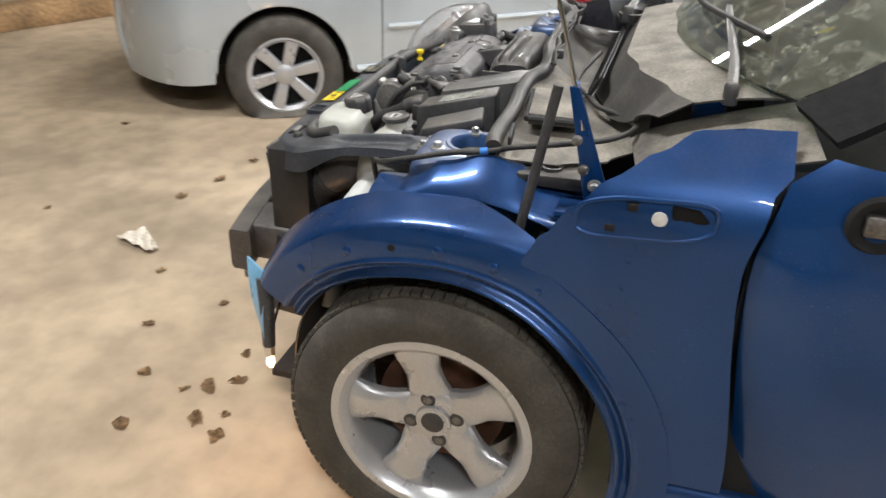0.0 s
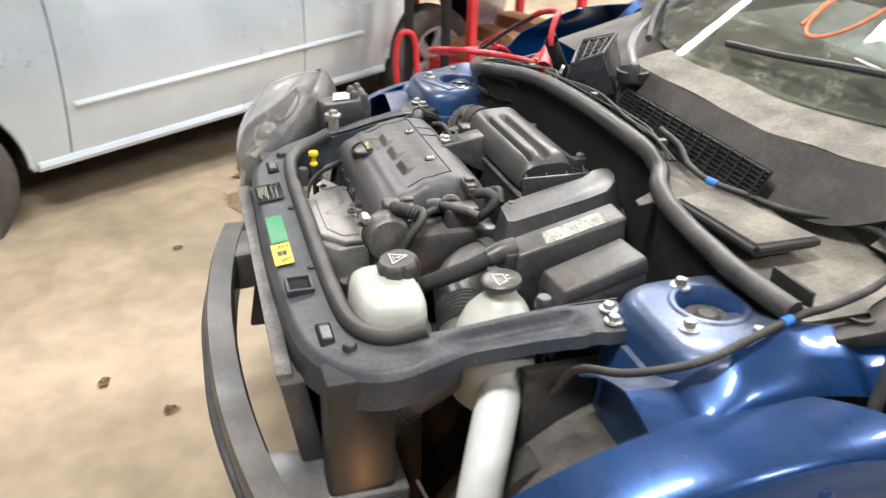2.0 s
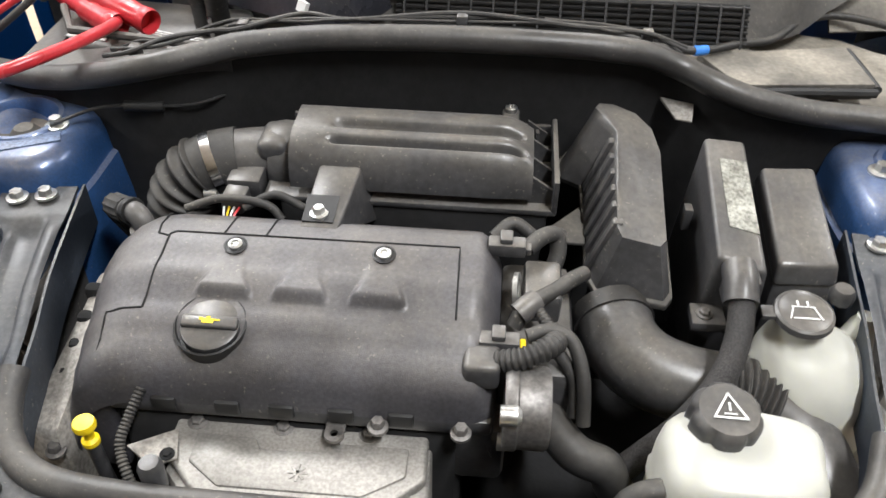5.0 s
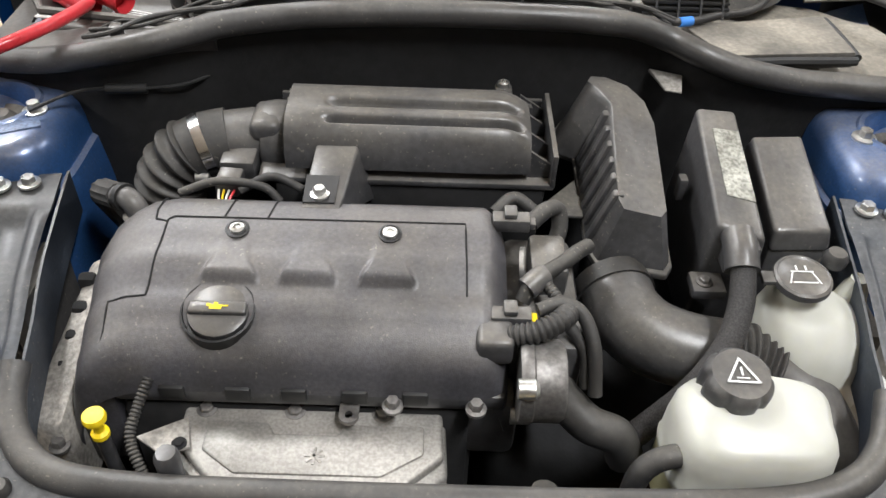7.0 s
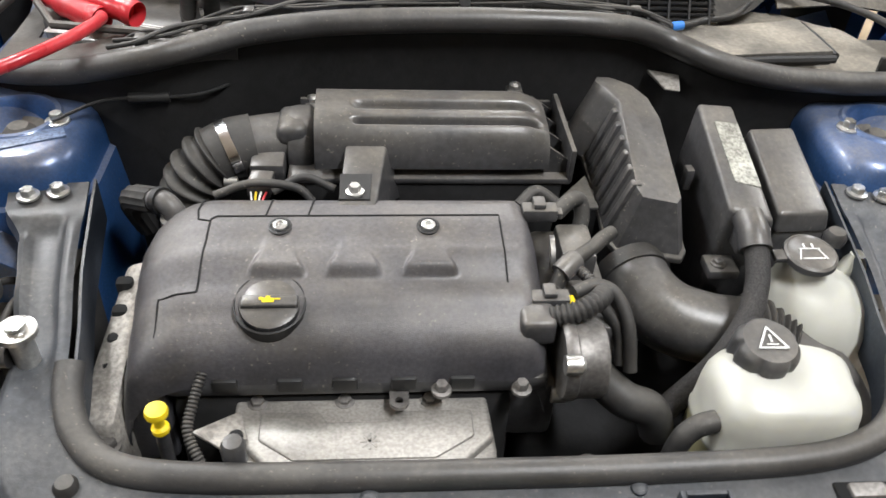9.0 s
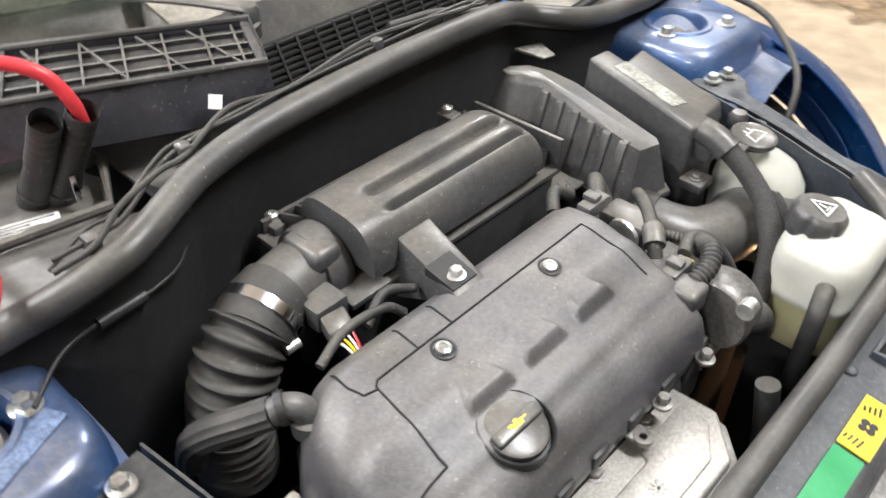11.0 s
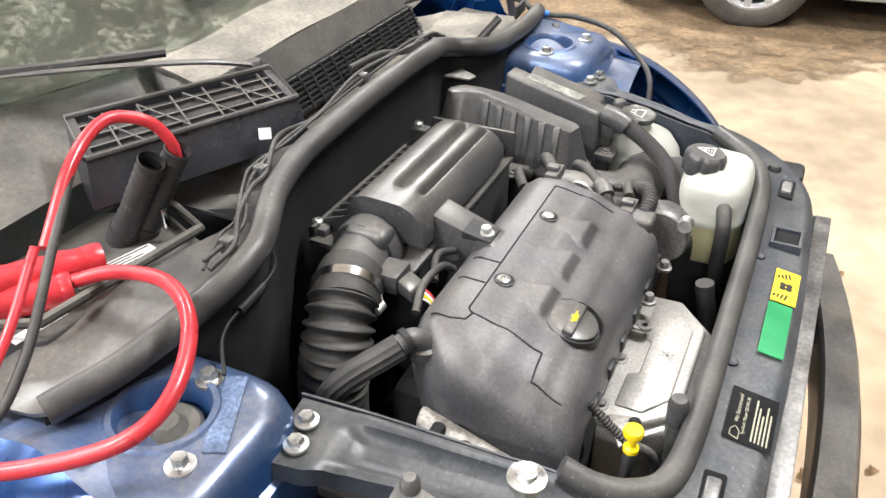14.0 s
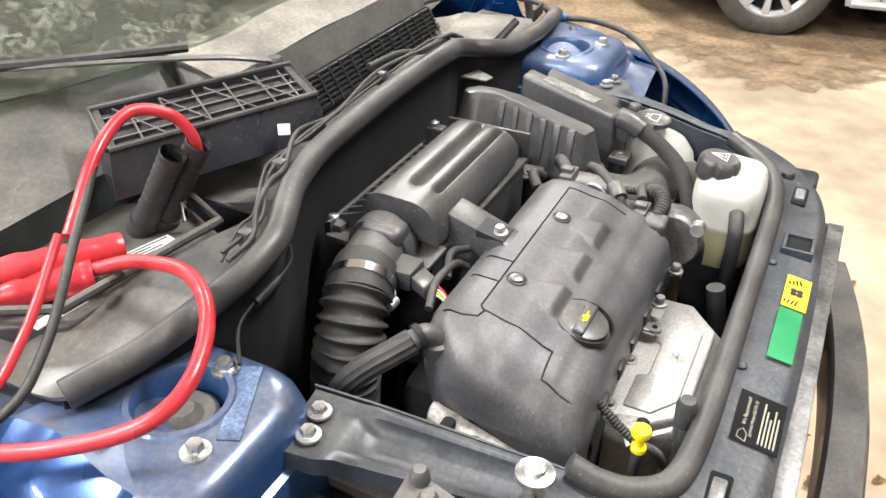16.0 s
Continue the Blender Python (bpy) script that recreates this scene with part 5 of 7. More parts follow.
def washer_tank():
    t = thing("washer_tank", "white washer fluid tank with black hinged cap", "washer tank")
    bm = bmesh.new()
    rings = []
    for rx, ry, z, cx, cy in ((0.040, 0.040, 0.600, 0.412, -0.240), (0.064, 0.060, 0.615, 0.402, -0.238), (0.070, 0.064, 0.660, 0.398, -0.236), (0.068, 0.060, 0.715, 0.395, -0.232), (0.060, 0.050, 0.738, 0.390, -0.227), (0.042, 0.038, 0.752, 0.380, -0.221), (0.027, 0.027, 0.760, 0.372, -0.218), (0.024, 0.024, 0.766, 0.370, -0.218), (0.024, 0.024, 0.782, 0.370, -0.218)):
        rings.append([bm.verts.new((cx + rx * math.cos(2 * math.pi * k / 32), cy + ry * math.sin(2 * math.pi * k / 32), z)) for k in range(32)])
    for A, B in zip(rings, rings[1:]):
        for k in range(32):
            bm.faces.new((A[k], A[(k + 1) % 32], B[(k + 1) % 32], B[k]))
    bm.faces.new(rings[0][::-1])
    bm.faces.new(rings[-1])
    part("tank", bm, M_TANK, t)
    part("tank_lug", lathe([(0.022, 0.715), (0.014, 0.752), (0.009, 0.762), (0.009, 0.766), (0, 0.767)], 20, (0.446, -0.195, 0)), M_TANK, t, "white mounting lug")
    part("filler_tube", tube([(0.395, -0.215, 0.72), (0.420, -0.222, 0.685), (0.475, -0.255, 0.635), (0.540, -0.296, 0.572), (0.565, -0.312, 0.52), (0.56, -0.31, 0.40)], lambda s: 0.034 - 0.004 * s, 18, 8), M_DUCT, t, "white plastic filler duct")
    m = frame_of((0.370, -0.218, 0.782), (0, -0.1, 1))
    cap = part("cap", moved(join(lathe([(0.029, -0.003), (0.031, 0.0), (0.030, 0.006), (0.027, 0.008), (0.025, 0.0065), (0, 0.0065)], 40), box(-0.043, -0.026, -0.008, 0.008, -0.002, 0.005, 0.002)), m), M_BLACK, t, "black hinged cap")
    sign = join(box(-0.013, 0.013, -0.010, -0.0085, 0.0063, 0.0073, 0), moved(box(-0.012, 0.012, -0.0007, 0.0007, 0.0063, 0.0073, 0), pose(0.0, 0.006, 0)), moved(box(-0.009, 0.009, -0.0007, 0.0007, 0.0063, 0.0073, 0), pose(-0.013, -0.002, 0, 0, 0, 70)), moved(box(-0.009, 0.009, -0.0007, 0.0007, 0.0063, 0.0073, 0), pose(0.013, -0.002, 0, 0, 0, 110)), box(-0.006, -0.004, 0.008, 0.014, 0.0063, 0.0073, 0), box(0.004, 0.006, 0.008, 0.014, 0.0063, 0.0073, 0))
    part("washer_mark", moved(sign, m), M_WHITE, cap, "white windscreen washer mark", smooth=0)


washer_tank()


def fan_duct():
    t = thing("air_hose", "large black air hose bending down beside the coolant tank", "hose")
    part("hose", tube([(0.190, -0.168, 0.712), (0.198, -0.202, 0.708), (0.222, -0.230, 0.702), (0.262, -0.246, 0.698), (0.305, -0.252, 0.696)], lambda s: 0.044 - 0.003 * s, 28, 8), M_BLACK, t)
    part("cuff", tube([(0.188, -0.160, 0.713), (0.192, -0.180, 0.711)], 0.0465, 30, 0), M_RUBBER, t)
    part("ribbed_section", corrugated([(0.298, -0.251, 0.6965), (0.325, -0.255, 0.693), (0.352, -0.263, 0.686)], 0.041, 0.046, 0.007, 28), M_RUBBER, t, "ribbed black hose section")
    part("lower_hose", tube([(0.348, -0.262, 0.687), (0.375, -0.280, 0.675), (0.395, -0.325, 0.655), (0.395, -0.38, 0.625)], 0.041, 24, 8), M_BLACK, t)
    part("ribbed_section", corrugated([(0.395, -0.37, 0.632), (0.390, -0.41, 0.60), (0.385, -0.44, 0.54), (0.38, -0.45, 0.45)], 0.041, 0.046, 0.008, 24), M_RUBBER, t)
    part("shroud", lathe([(0.085, -0.03), (0.10, -0.02), (0.10, 0.03), (0.075, 0.04), (0.05, 0.02), (0, 0.015)], 36, (0.515, -0.19, 0.475), "X"), M_RUBBER, t, "round black shroud")


fan_duct()


# ---- cowl and trays behind the engine ----
COWL = [(-0.62, 0.085, 0.845), (-0.557, 0.058, 0.853), (-0.509, 0.045, 0.860), (-0.476, 0.036, 0.868), (-0.434, 0.022, 0.882), (-0.397, 0.018, 0.892), (-0.364, 0.023, 0.898), (-0.305, 0.051, 0.904), (-0.273, 0.063, 0.908), (-0.207, 0.077, 0.912), (-0.14, 0.078, 0.918), (-0.004, 0.080, 0.922), (0.130, 0.082, 0.920), (0.178, 0.083, 0.917), (0.224, 0.091, 0.908), (0.270, 0.088, 0.893), (0.309, 0.066, 0.884), (0.357, 0.058, 0.871), (0.423, 0.060, 0.858), (0.479, 0.060, 0.854), (0.535, 0.058, 0.852), (0.61, 0.062, 0.852), (0.645, 0.068, 0.850)]


M_RIDGE = material("dust_caked_plastic", (0.055, 0.052, 0.048), 0.75, grain=(140, 0.25), stain=(9, 0.4), bump=0.2, dust=0.25, up_dust=0.45)


def cowl():
    t = thing("cowl", "dusty black plastic cowl tray with rubber seal", "cowl")
    part("seal", tube(COWL, 0.016, 14, 10), M_SEAL, t, "thick grey rubber bulkhead seal")
    path = smooth_path(COWL, 8)
    part("bulkhead_skin", sheet(lambda p, v: (p.x, p.y + 0.006 + 0.02 * v, p.z - 0.01 - 0.62 * v), path, [0, 0.06, 0.2, 0.6, 1], 0.006), M_DARK, t, "black insulated bulkhead")

    def tray(p, v):
        yb = 0.33 if abs(p.x) > 0.25 else 0.25
        if p.x > 0.42:
            yb = interp(p.x, [(0.42, 0.33), (0.52, 0.32), (0.60, 0.272), (0.645, 0.19)])
        if -0.585 < p.x < -0.29:
            yb = 0.112 + (-0.302 - p.x) * 0.30
        edge = max(0, min(1, (abs(p.x) - 0.20) / 0.08))
        dip = 0.020 * math.sin(min(1, v * 5) * math.pi / 2)
        return (p.x, p.y + (max(yb, p.y + 0.03) - p.y) * v, p.z - 0.002 - dip * (1 - 0.2 * edge) - max(0, p.z - 0.876) * min(1, v * 2.5))
    rows = [0, 0.04, 0.1, 0.2, 0.4, 0.6, 0.8, 1]
    part("tray", sheet(tray, [p for p in path if p.x < -0.20], rows, 0.004), M_BLACK, t, "grey-black tray beside the battery")
    part("tray", sheet(tray, [p for p in path if -0.21 < p.x < 0.20], rows, 0.004), M_DUSTY, t, "dusty grey-black tray")
    part("tray", sheet(tray, [p for p in path if p.x > 0.19], rows, 0.004), M_RIDGE, t, "dust-caked end of the tray")
    # scuttle: upright front with a black mesh grille, sloping top
    xs = steps(-0.16, 0.585, 36)

    SETBACK = lambda x: interp(x, [(0.28, 0.0), (0.41, 0.035), (0.52, 0.10), (0.62, 0.16)])
    LOW = lambda x: interp(x, [(0.45, 0.0), (0.585, 1.0)])

    def front(x, v):
        back = SETBACK(x)
        return (x, 0.205 + back + 0.055 * v, 0.862 + 0.06 * LOW(x) + (0.093 - 0.06 * LOW(x)) * v)
    part("scuttle_front", sheet(front, xs, steps(0, 1, 5), 0.004), M_DUSTY, t, "dusty black scuttle front")

    def top(x, v):
        y0 = 0.26 + SETBACK(x)
        y1 = 0.365 + 0.22 * (abs(x) / 0.64) ** 2.2
        return (x, y0 + (y1 - y0) * v, 0.9555 + 0.022 * math.sin(v * math.pi / 2) + 0.002 * math.sin(x * 20))
    part("scuttle_top", sheet(top, xs, steps(0, 1, 8), 0.004), M_RIDGE, t, "dust-covered scuttle top")

    def top_l(x, v):
        y0 = 0.30
        y1 = 0.365 + 0.22 * (abs(x) / 0.64) ** 2.2
        return (x, y0 + (y1 - y0) * v, 0.895 + 0.075 * v)
    part("scuttle_side", sheet(top_l, steps(-0.62, -0.16, 20), steps(0, 1, 6), 0.004), M_DUSTY, t)
    part("scuttle_step", hexa([(-0.17, 0.205, 0.86), (-0.14, 0.205, 0.86), (-0.14, 0.37, 0.90), (-0.17, 0.31, 0.88)], [(-0.17, 0.235, 0.93), (-0.14, 0.235, 0.945), (-0.14, 0.37, 0.978), (-0.17, 0.31, 0.93)], 0.006), M_DUSTY, t)
    part("drain_bowl", lathe([(0.030, 0.93), (0.034, 0.953), (0.030, 0.955), (0.024, 0.93), (0, 0.925)], 28, (-0.105, 0.235, 0)), M_DUSTY, t)
    g = part("grille", sheet(lambda x, v: (x, 0.198 + 0.026 * v, 0.872 + 0.048 * v), steps(-0.10, 0.37, 20), steps(0, 1, 3), 0.003), M_INK, t, "black mesh air grille")
    for k in range(7):
        v = (k + 0.5) / 7
        part("bar", box(-0.10, 0.37, 0.192 + 0.026 * v, 0.196 + 0.026 * v, 0.871 + 0.048 * v, 0.874 + 0.048 * v, 0), M_INK, g, smooth=0)
    for k in range(16):
        x = -0.09 + k * 0.03
        part("bar", hexa([(x, 0.190, 0.872), (x + 0.003, 0.190, 0.872), (x + 0.003, 0.195, 0.872), (x, 0.195, 0.872)], [(x, 0.216, 0.920), (x + 0.003, 0.216, 0.920), (x + 0.003, 0.221, 0.920), (x, 0.221, 0.920)], 0), M_INK, g, smooth=0)
    part("scuttle_end", sheet(lambda x, v: (x, 0.30 + 0.15 * (x - 0.50) + 0.27 * v, 0.852 + 0.10 * v ** 0.7 - 0.02 * max(0, x - 0.64) / 0.1), steps(0.515, 0.735, 10), steps(0, 1, 8), 0.004), M_RIDGE, t, "dust-caked end of the scuttle")
    # covers on the tray beside the driver's tower
    part("tray_cover", hexa([(0.341, 0.085, 0.855), (0.512, 0.104, 0.855), (0.506, 0.213, 0.855), (0.305, 0.178, 0.855)], [(0.341, 0.085, 0.877), (0.510, 0.104, 0.877), (0.504, 0.211, 0.874), (0.305, 0.178, 0.870)], 0.002), M_RIDGE, t, "dusty flat tray cover")
    for a, b in (((0.341, 0.082), (0.513, 0.101)), ((0.5145, 0.104), (0.5085, 0.211))):
        part("cover_edge", tube([(a[0], a[1], 0.868), ((a[0] + b[0]) / 2, (a[1] + b[1]) / 2, 0.868), (b[0], b[1], 0.866)], 0.006, 8, 0), M_INK, t)
    part("drip_wall", hexa([(0.571, 0.085, 0.852), (0.641, 0.093, 0.85), (0.641, 0.099, 0.85), (0.571, 0.091, 0.852)], [(0.571, 0.085, 0.876), (0.641, 0.093, 0.872), (0.641, 0.099, 0.872), (0.571, 0.091, 0.876)], 0.001), M_INK, t)
    part("drain_plate", hexa([(0.60, 0.115, 0.80), (0.675, 0.120, 0.80), (0.68, 0.25, 0.80), (0.60, 0.25, 0.80)], [(0.60, 0.115, 0.822), (0.675, 0.120, 0.820), (0.68, 0.25, 0.826), (0.60, 0.25, 0.828)], 0.003), M_DUSTY, t, "dusty plate under the tray end")
    part("drain_ring", lathe([(0.020, 0.815), (0.020, 0.829), (0.014, 0.829), (0.013, 0.815)], 24, (0.642, 0.178, 0)), M_BLACK, t)
    part("bracket_tab", hexa([(0.25, 0.095, 0.845), (0.29, 0.080, 0.845), (0.285, 0.050, 0.84), (0.265, 0.055, 0.84)], [(0.25, 0.095, 0.850), (0.29, 0.080, 0.850), (0.285, 0.050, 0.843), (0.265, 0.055, 0.843)], 0.001), M_CAST, t, "small bent metal tab")
    return t


cowl()


def battery():
    t = thing("battery", "black car battery with a white label in the dusty tray", "battery")
    top = [(-0.585, 0.235), (-0.545, 0.165), (-0.335, 0.135), (-0.300, 0.215), (-0.33, 0.30), (-0.55, 0.32)]
    part("case", prism(top[::-1], 0.60, 0.846, 0.006), M_BLACK, t)
    rim = tube([(x, y, 0.866) for x, y in top[:4]], 0.006, 8, 0)
    part("opening_rim", rim, M_DUSTY, t)
    m = frame_of((-0.418, 0.192, 0.8465), (0, 0, 1), (0.28, 1, 0))
    lab = part("label_plate", moved(box(-0.050, 0.050, -0.013, 0.013, 0, 0.0012, 0), m), M_WHITE, t, "white printed battery label", smooth=0)
    for r in range(4):
        part("print_bar", moved(box(-0.046, 0.046 - 0.012 * (r % 3), -0.009 + r * 0.0055, -0.0065 + r * 0.0055, 0.001, 0.0018, 0), m), M_STEEL, lab, smooth=0)
    m = frame_of((-0.535, 0.185, 0.8465), (0, 0, 1), (0.15, 1, 0))
    part("label_plate", moved(box(-0.03, 0.03, -0.007, 0.007, 0, 0.0012, 0), m), M_WHITE, t, smooth=0)
    for x, y in ((-0.36, 0.225), (-0.52, 0.235)):
        part("terminal", lathe([(0.010, 0.84), (0.009, 0.862), (0, 0.863)], 16, (x, y, 0)), M_STEEL, t)


battery()


def filter_lid():
    t = thing("filter_housing_lid", "black ribbed plastic filter lid leaning on the cowl", "plastic lid")
    A, B, C, D = V(-0.335, 0.315, 0.972), V(-0.123, 0.170, 0.984), V(-0.143, 0.116, 0.960), V(-0.375, 0.248, 0.950)
    Cl, Dl = V(-0.146, 0.100, 0.905), V(-0.393, 0.235, 0.895)
    Al, Bl = A + V(0.01, 0.02, -0.08), B + V(0.02, 0.03, -0.08)
    body = bmesh.new()
    vs = [body.verts.new(p) for p in (D, C, B, A, Dl, Cl, Bl, Al)]
    for f in ((4, 5, 1, 0), (5, 6, 2, 1), (6, 7, 3, 2), (7, 4, 0, 3), (7, 6, 5, 4)):
        body.faces.new([vs[i] for i in f])
    floor = [body.verts.new(p + V(0, 0, -0.009)) for p in (D.lerp(B, 0.04), C.lerp(A, 0.04), B.lerp(D, 0.04), A.lerp(C, 0.04))]
    lip = [body.verts.new(p) for p in (D.lerp(B, 0.04), C.lerp(A, 0.04), B.lerp(D, 0.04), A.lerp(C, 0.04))]
    body.faces.new(floor)
    for i in range(4):
        j = (i + 1) % 4
        body.faces.new((vs[i], vs[j], lip[j], lip[i]))
        body.faces.new((lip[i], lip[j], floor[j], floor[i]))
    bmesh.ops.recalc_face_normals(body, faces=body.faces)
    part("shell", bevelled(body, 0.005, 3), material("glossy_black_plastic", (0.022, 0.023, 0.030), 0.26, grain=(120, 0.15), stain=(7, 0.3), bump=0.05, dust=0.02, up_dust=0.16), t, "glossy black shell", smooth=30)
    q = lambda u, v: D.lerp(C, u).lerp(A.lerp(B, u), v)
    up = (C - D).cross(A - D).normalized()
    def strip(p0, p1, h=0.011, w=0.0012):
        d = (p1 - p0).normalized()
        s = d.cross(up) * w
        return hexa([p0 + s - up * h, p1 + s - up * h, p1 - s - up * h, p0 - s - up * h], [p0 + s, p1 + s, p1 - s, p0 - s], 0)
    lo = up * -0.002
    for v in (0.25, 0.5, 0.75):
        part("rib", strip(q(0.04, v) + lo, q(0.96, v) + lo), M_BLACK, t, smooth=0)
    for u in (0.16, 0.32, 0.48, 0.64, 0.80, 0.92):
        part("rib", strip(q(u, 0.06) + lo, q(u, 0.94) + lo), M_BLACK, t, smooth=0)
    for u in (0.10, 0.32, 0.54, 0.74):
        part("rib", strip(q(u, 0.94) + lo, q(u + 0.17, 0.06) + lo), M_BLACK, t, smooth=0)
    part("rim", tube([q(0, 0), q(1, 0), q(1, 1), q(0, 1), q(0, 0)], 0.004, 8, 0), M_SEAL, t)
    c = V(-0.205, 0.128, 0.932)
    n = (C - D).cross(D - Dl).normalized()
    n = n if n.y < 0 else -n
    m = frame_of(c + n * 0.006, n, (0.2, 0, 1))
    part("label_plate", moved(box(-0.007, 0.007, -0.007, 0.007, -0.006, 0.001, 0), m), M_WHITE, t, "small white label", smooth=0)


filter_lid()


def jumper_cables():
    t = thing("jumper_cable", "red jumper cables with red clamps on the battery", "jumper cable")
    part("cable", tube([(-0.485, 0.183, 0.872), (-0.470, 0.130, 0.890), (-0.477, 0.053, 0.905), (-0.518, -0.009, 0.905), (-0.583, -0.045, 0.892), (-0.635, -0.035, 0.876), (-0.680, 0.03, 0.858), (-0.73, 0.12, 0.850), (-0.80, 0.25, 0.80), (-0.90, 0.35, 0.45), (-0.93, 0.45, 0.08), (-0.95, 0.7, 0.012)], 0.0078, 14, 10), M_RED, t, "thick red rubber cable")
    for a, b in (((-0.438, 0.186, 0.872), (-0.62, 0.285, 0.895)), ((-0.485, 0.183, 0.865), (-0.60, 0.27, 0.868))):
        a, b = V(*a), V(*b)
        c = part("clamp", tube([a, a.lerp(b, 0.1), a.lerp(b, 0.45), a.lerp(b, 0.8), b], lambda s: 0.0175 + 0.001 * math.sin(s * 40) if s < 0.6 else 0.014, 18, 6, wall=0.006), M_RED, t, "red ribbed clamp handle")
        part("clamp_jaw", tube([b, b + (b - a).normalized() * 0.05, b + (b - a).normalized() * 0.08 + V(0, 0, -0.03)], 0.008, 8, 4), M_STEEL, c)
    t = thing("jumper_clamp", "pair of black ribbed jumper clamp handles with red-black cable", "jumper cable")
    for i, (a, b) in enumerate((((-0.360, 0.162, 0.960), (-0.372, 0.228, 0.846)), ((-0.328, 0.152, 0.962), (-0.352, 0.215, 0.846)))):
        a, b = V(*a), V(*b)
        part("handle", tube([a, a.lerp(b, 0.1), a.lerp(b, 0.5), b], lambda s: 0.0150 + 0.0008 * math.sin(s * 70) + 0.008 * max(0, s - 0.6), 20, 12, wall=0.007), M_RUBBER, t, "black ribbed handle")
    part("spring_clip", box(-0.352, -0.346, 0.172, 0.178, 0.86, 0.89, 0.001), M_CHROME, t)
    K = [(-0.330, 0.155, 0.945), (-0.336, 0.153, 0.975), (-0.351, 0.166, 1.003), (-0.386, 0.187, 1.015), (-0.451, 0.172, 1.0), (-0.528, 0.144, 0.950), (-0.615, 0.110, 0.900), (-0.68, 0.11, 0.868), (-0.78, 0.20, 0.82), (-0.90, 0.28, 0.5), (-0.95, 0.35, 0.10), (-1.0, 0.5, 0.012)]
    part("cable", tube(K[:6], 0.0068, 12, 10), M_RED, t, "red side of the twin cable")
    part("black_cable", tube([(x, y - 0.008 if k else y, z - (0.012 if k > 1 else 0)) for k, (x, y, z) in enumerate(K[4:])], 0.0050, 12, 10), M_RUBBER, t, "black side of the twin cable")
    part("red_strand", tube([(x - 0.006, y + 0.006, z + 0.003) for x, y, z in K[5:]], 0.005, 10, 10), M_RED, t)


jumper_cables()


def harness():
    t = thing("wiring_harness", "thin black wiring harness clipped along the cowl seal", "cable")
    R = random.Random(4)
    base = [V(x, y + 0.022, z + 0.014) for x, y, z in COWL[4:16]]
    for k in range(3):
        pts = [p + V(R.uniform(-1, 1) * 0.004, R.uniform(-1, 1) * 0.012, R.uniform(0, 1) * 0.008) for p in base]
        part("wire", tube(pts, 0.0032 - 0.0006 * k, 8, 6), M_RUBBER, t)
    for p in base[1:11:3]:
        part("clip", box(p.x - 0.007, p.x + 0.007, p.y - 0.008, p.y + 0.008, p.z - 0.012, p.z + 0.008, 0.003), M_BLACK, t)
    run = [(0.10, 0.188, 0.900), (0.18, 0.178, 0.898), (0.241, 0.163, 0.885), (0.305, 0.166, 0.880), (0.36, 0.198, 0.876), (0.411, 0.226, 0.872), (0.464, 0.285, 0.872), (0.523, 0.308, 0.874), (0.598, 0.268, 0.874), (0.645, 0.189, 0.872), (0.660, 0.110, 0.862), (0.650, 0.082, 0.850), (0.655, 0.040, 0.842), (0.668, -0.005, 0.840), (0.675, -0.080, 0.822), (0.635, -0.150, 0.790), (0.58, -0.19, 0.765), (0.54, -0.20, 0.70)]
    part("wire", tube(run, 0.0055, 10, 8), M_RUBBER, t)
    tape = material("blue_tape", (0.04, 0.20, 0.6), 0.5, bump=0)
    part("blue_tape", tube([(0.296, 0.163, 0.8805), (0.314, 0.170, 0.8797)], 0.0065, 10, 0), tape, t, "blue tape band")
    part("blue_tape", tube([(0.6515, 0.060, 0.846), (0.6535, 0.046, 0.8435)], 0.0068, 10, 0), tape, t, "blue tape band")
    part("wire", tube([(-0.50, -0.02, 0.83), (-0.46, 0.012, 0.836), (-0.422, 0.022, 0.838), (-0.369, 0.026, 0.838), (-0.322, 0.043, 0.838), (-0.27, 0.10, 0.838), (-0.231, 0.129, 0.838), (-0.20, 0.105, 0.80)], 0.0022, 8, 8), M_INK, t)
    part("inline_plug", tube([(-0.420, 0.022, 0.838), (-0.371, 0.026, 0.838)], 0.0065, 12, 0), M_INK, t)


harness()


def loom():
    """Plugs and loose wires under the arm beside the hanging headlamp."""
    t = thing("lamp_loom", "loose black lamp plugs and wires under the front arm", "cable")
    R = random.Random(11)
    for k, (x, y, z) in enumerate(((-0.545, -0.235, 0.715), (-0.520, -0.262, 0.705), (-0.565, -0.290, 0.700), (-0.512, -0.318, 0.700))):
        p = part("plug", box(x - 0.013, x + 0.013, y - 0.018, y + 0.018, z - 0.014, z + 0.010, 0.003), M_BLACK if k % 2 else M_STEEL, t)
        part("latch", box(x - 0.005, x + 0.005, y - 0.014, y + 0.010, z + 0.010, z + 0.015, 0.001), M_BLACK, p)
        part("wire", tube([(x, y + 0.016, z), (x + R.uniform(-0.02, 0.02), y + 0.05, z + R.uniform(-0.01, 0.01)), (x + 0.01, y + 0.09, z - 0.03), (x + 0.02, y + 0.11, z - 0.10)], 0.0045, 8, 6), M_RUBBER, t)
    part("wire", tube([(-0.60, -0.36, 0.70), (-0.56, -0.32, 0.705), (-0.53, -0.25, 0.695), (-0.52, -0.19, 0.70), (-0.50, -0.16, 0.66)], 0.006, 10, 8), M_RUBBER, t)


loom()


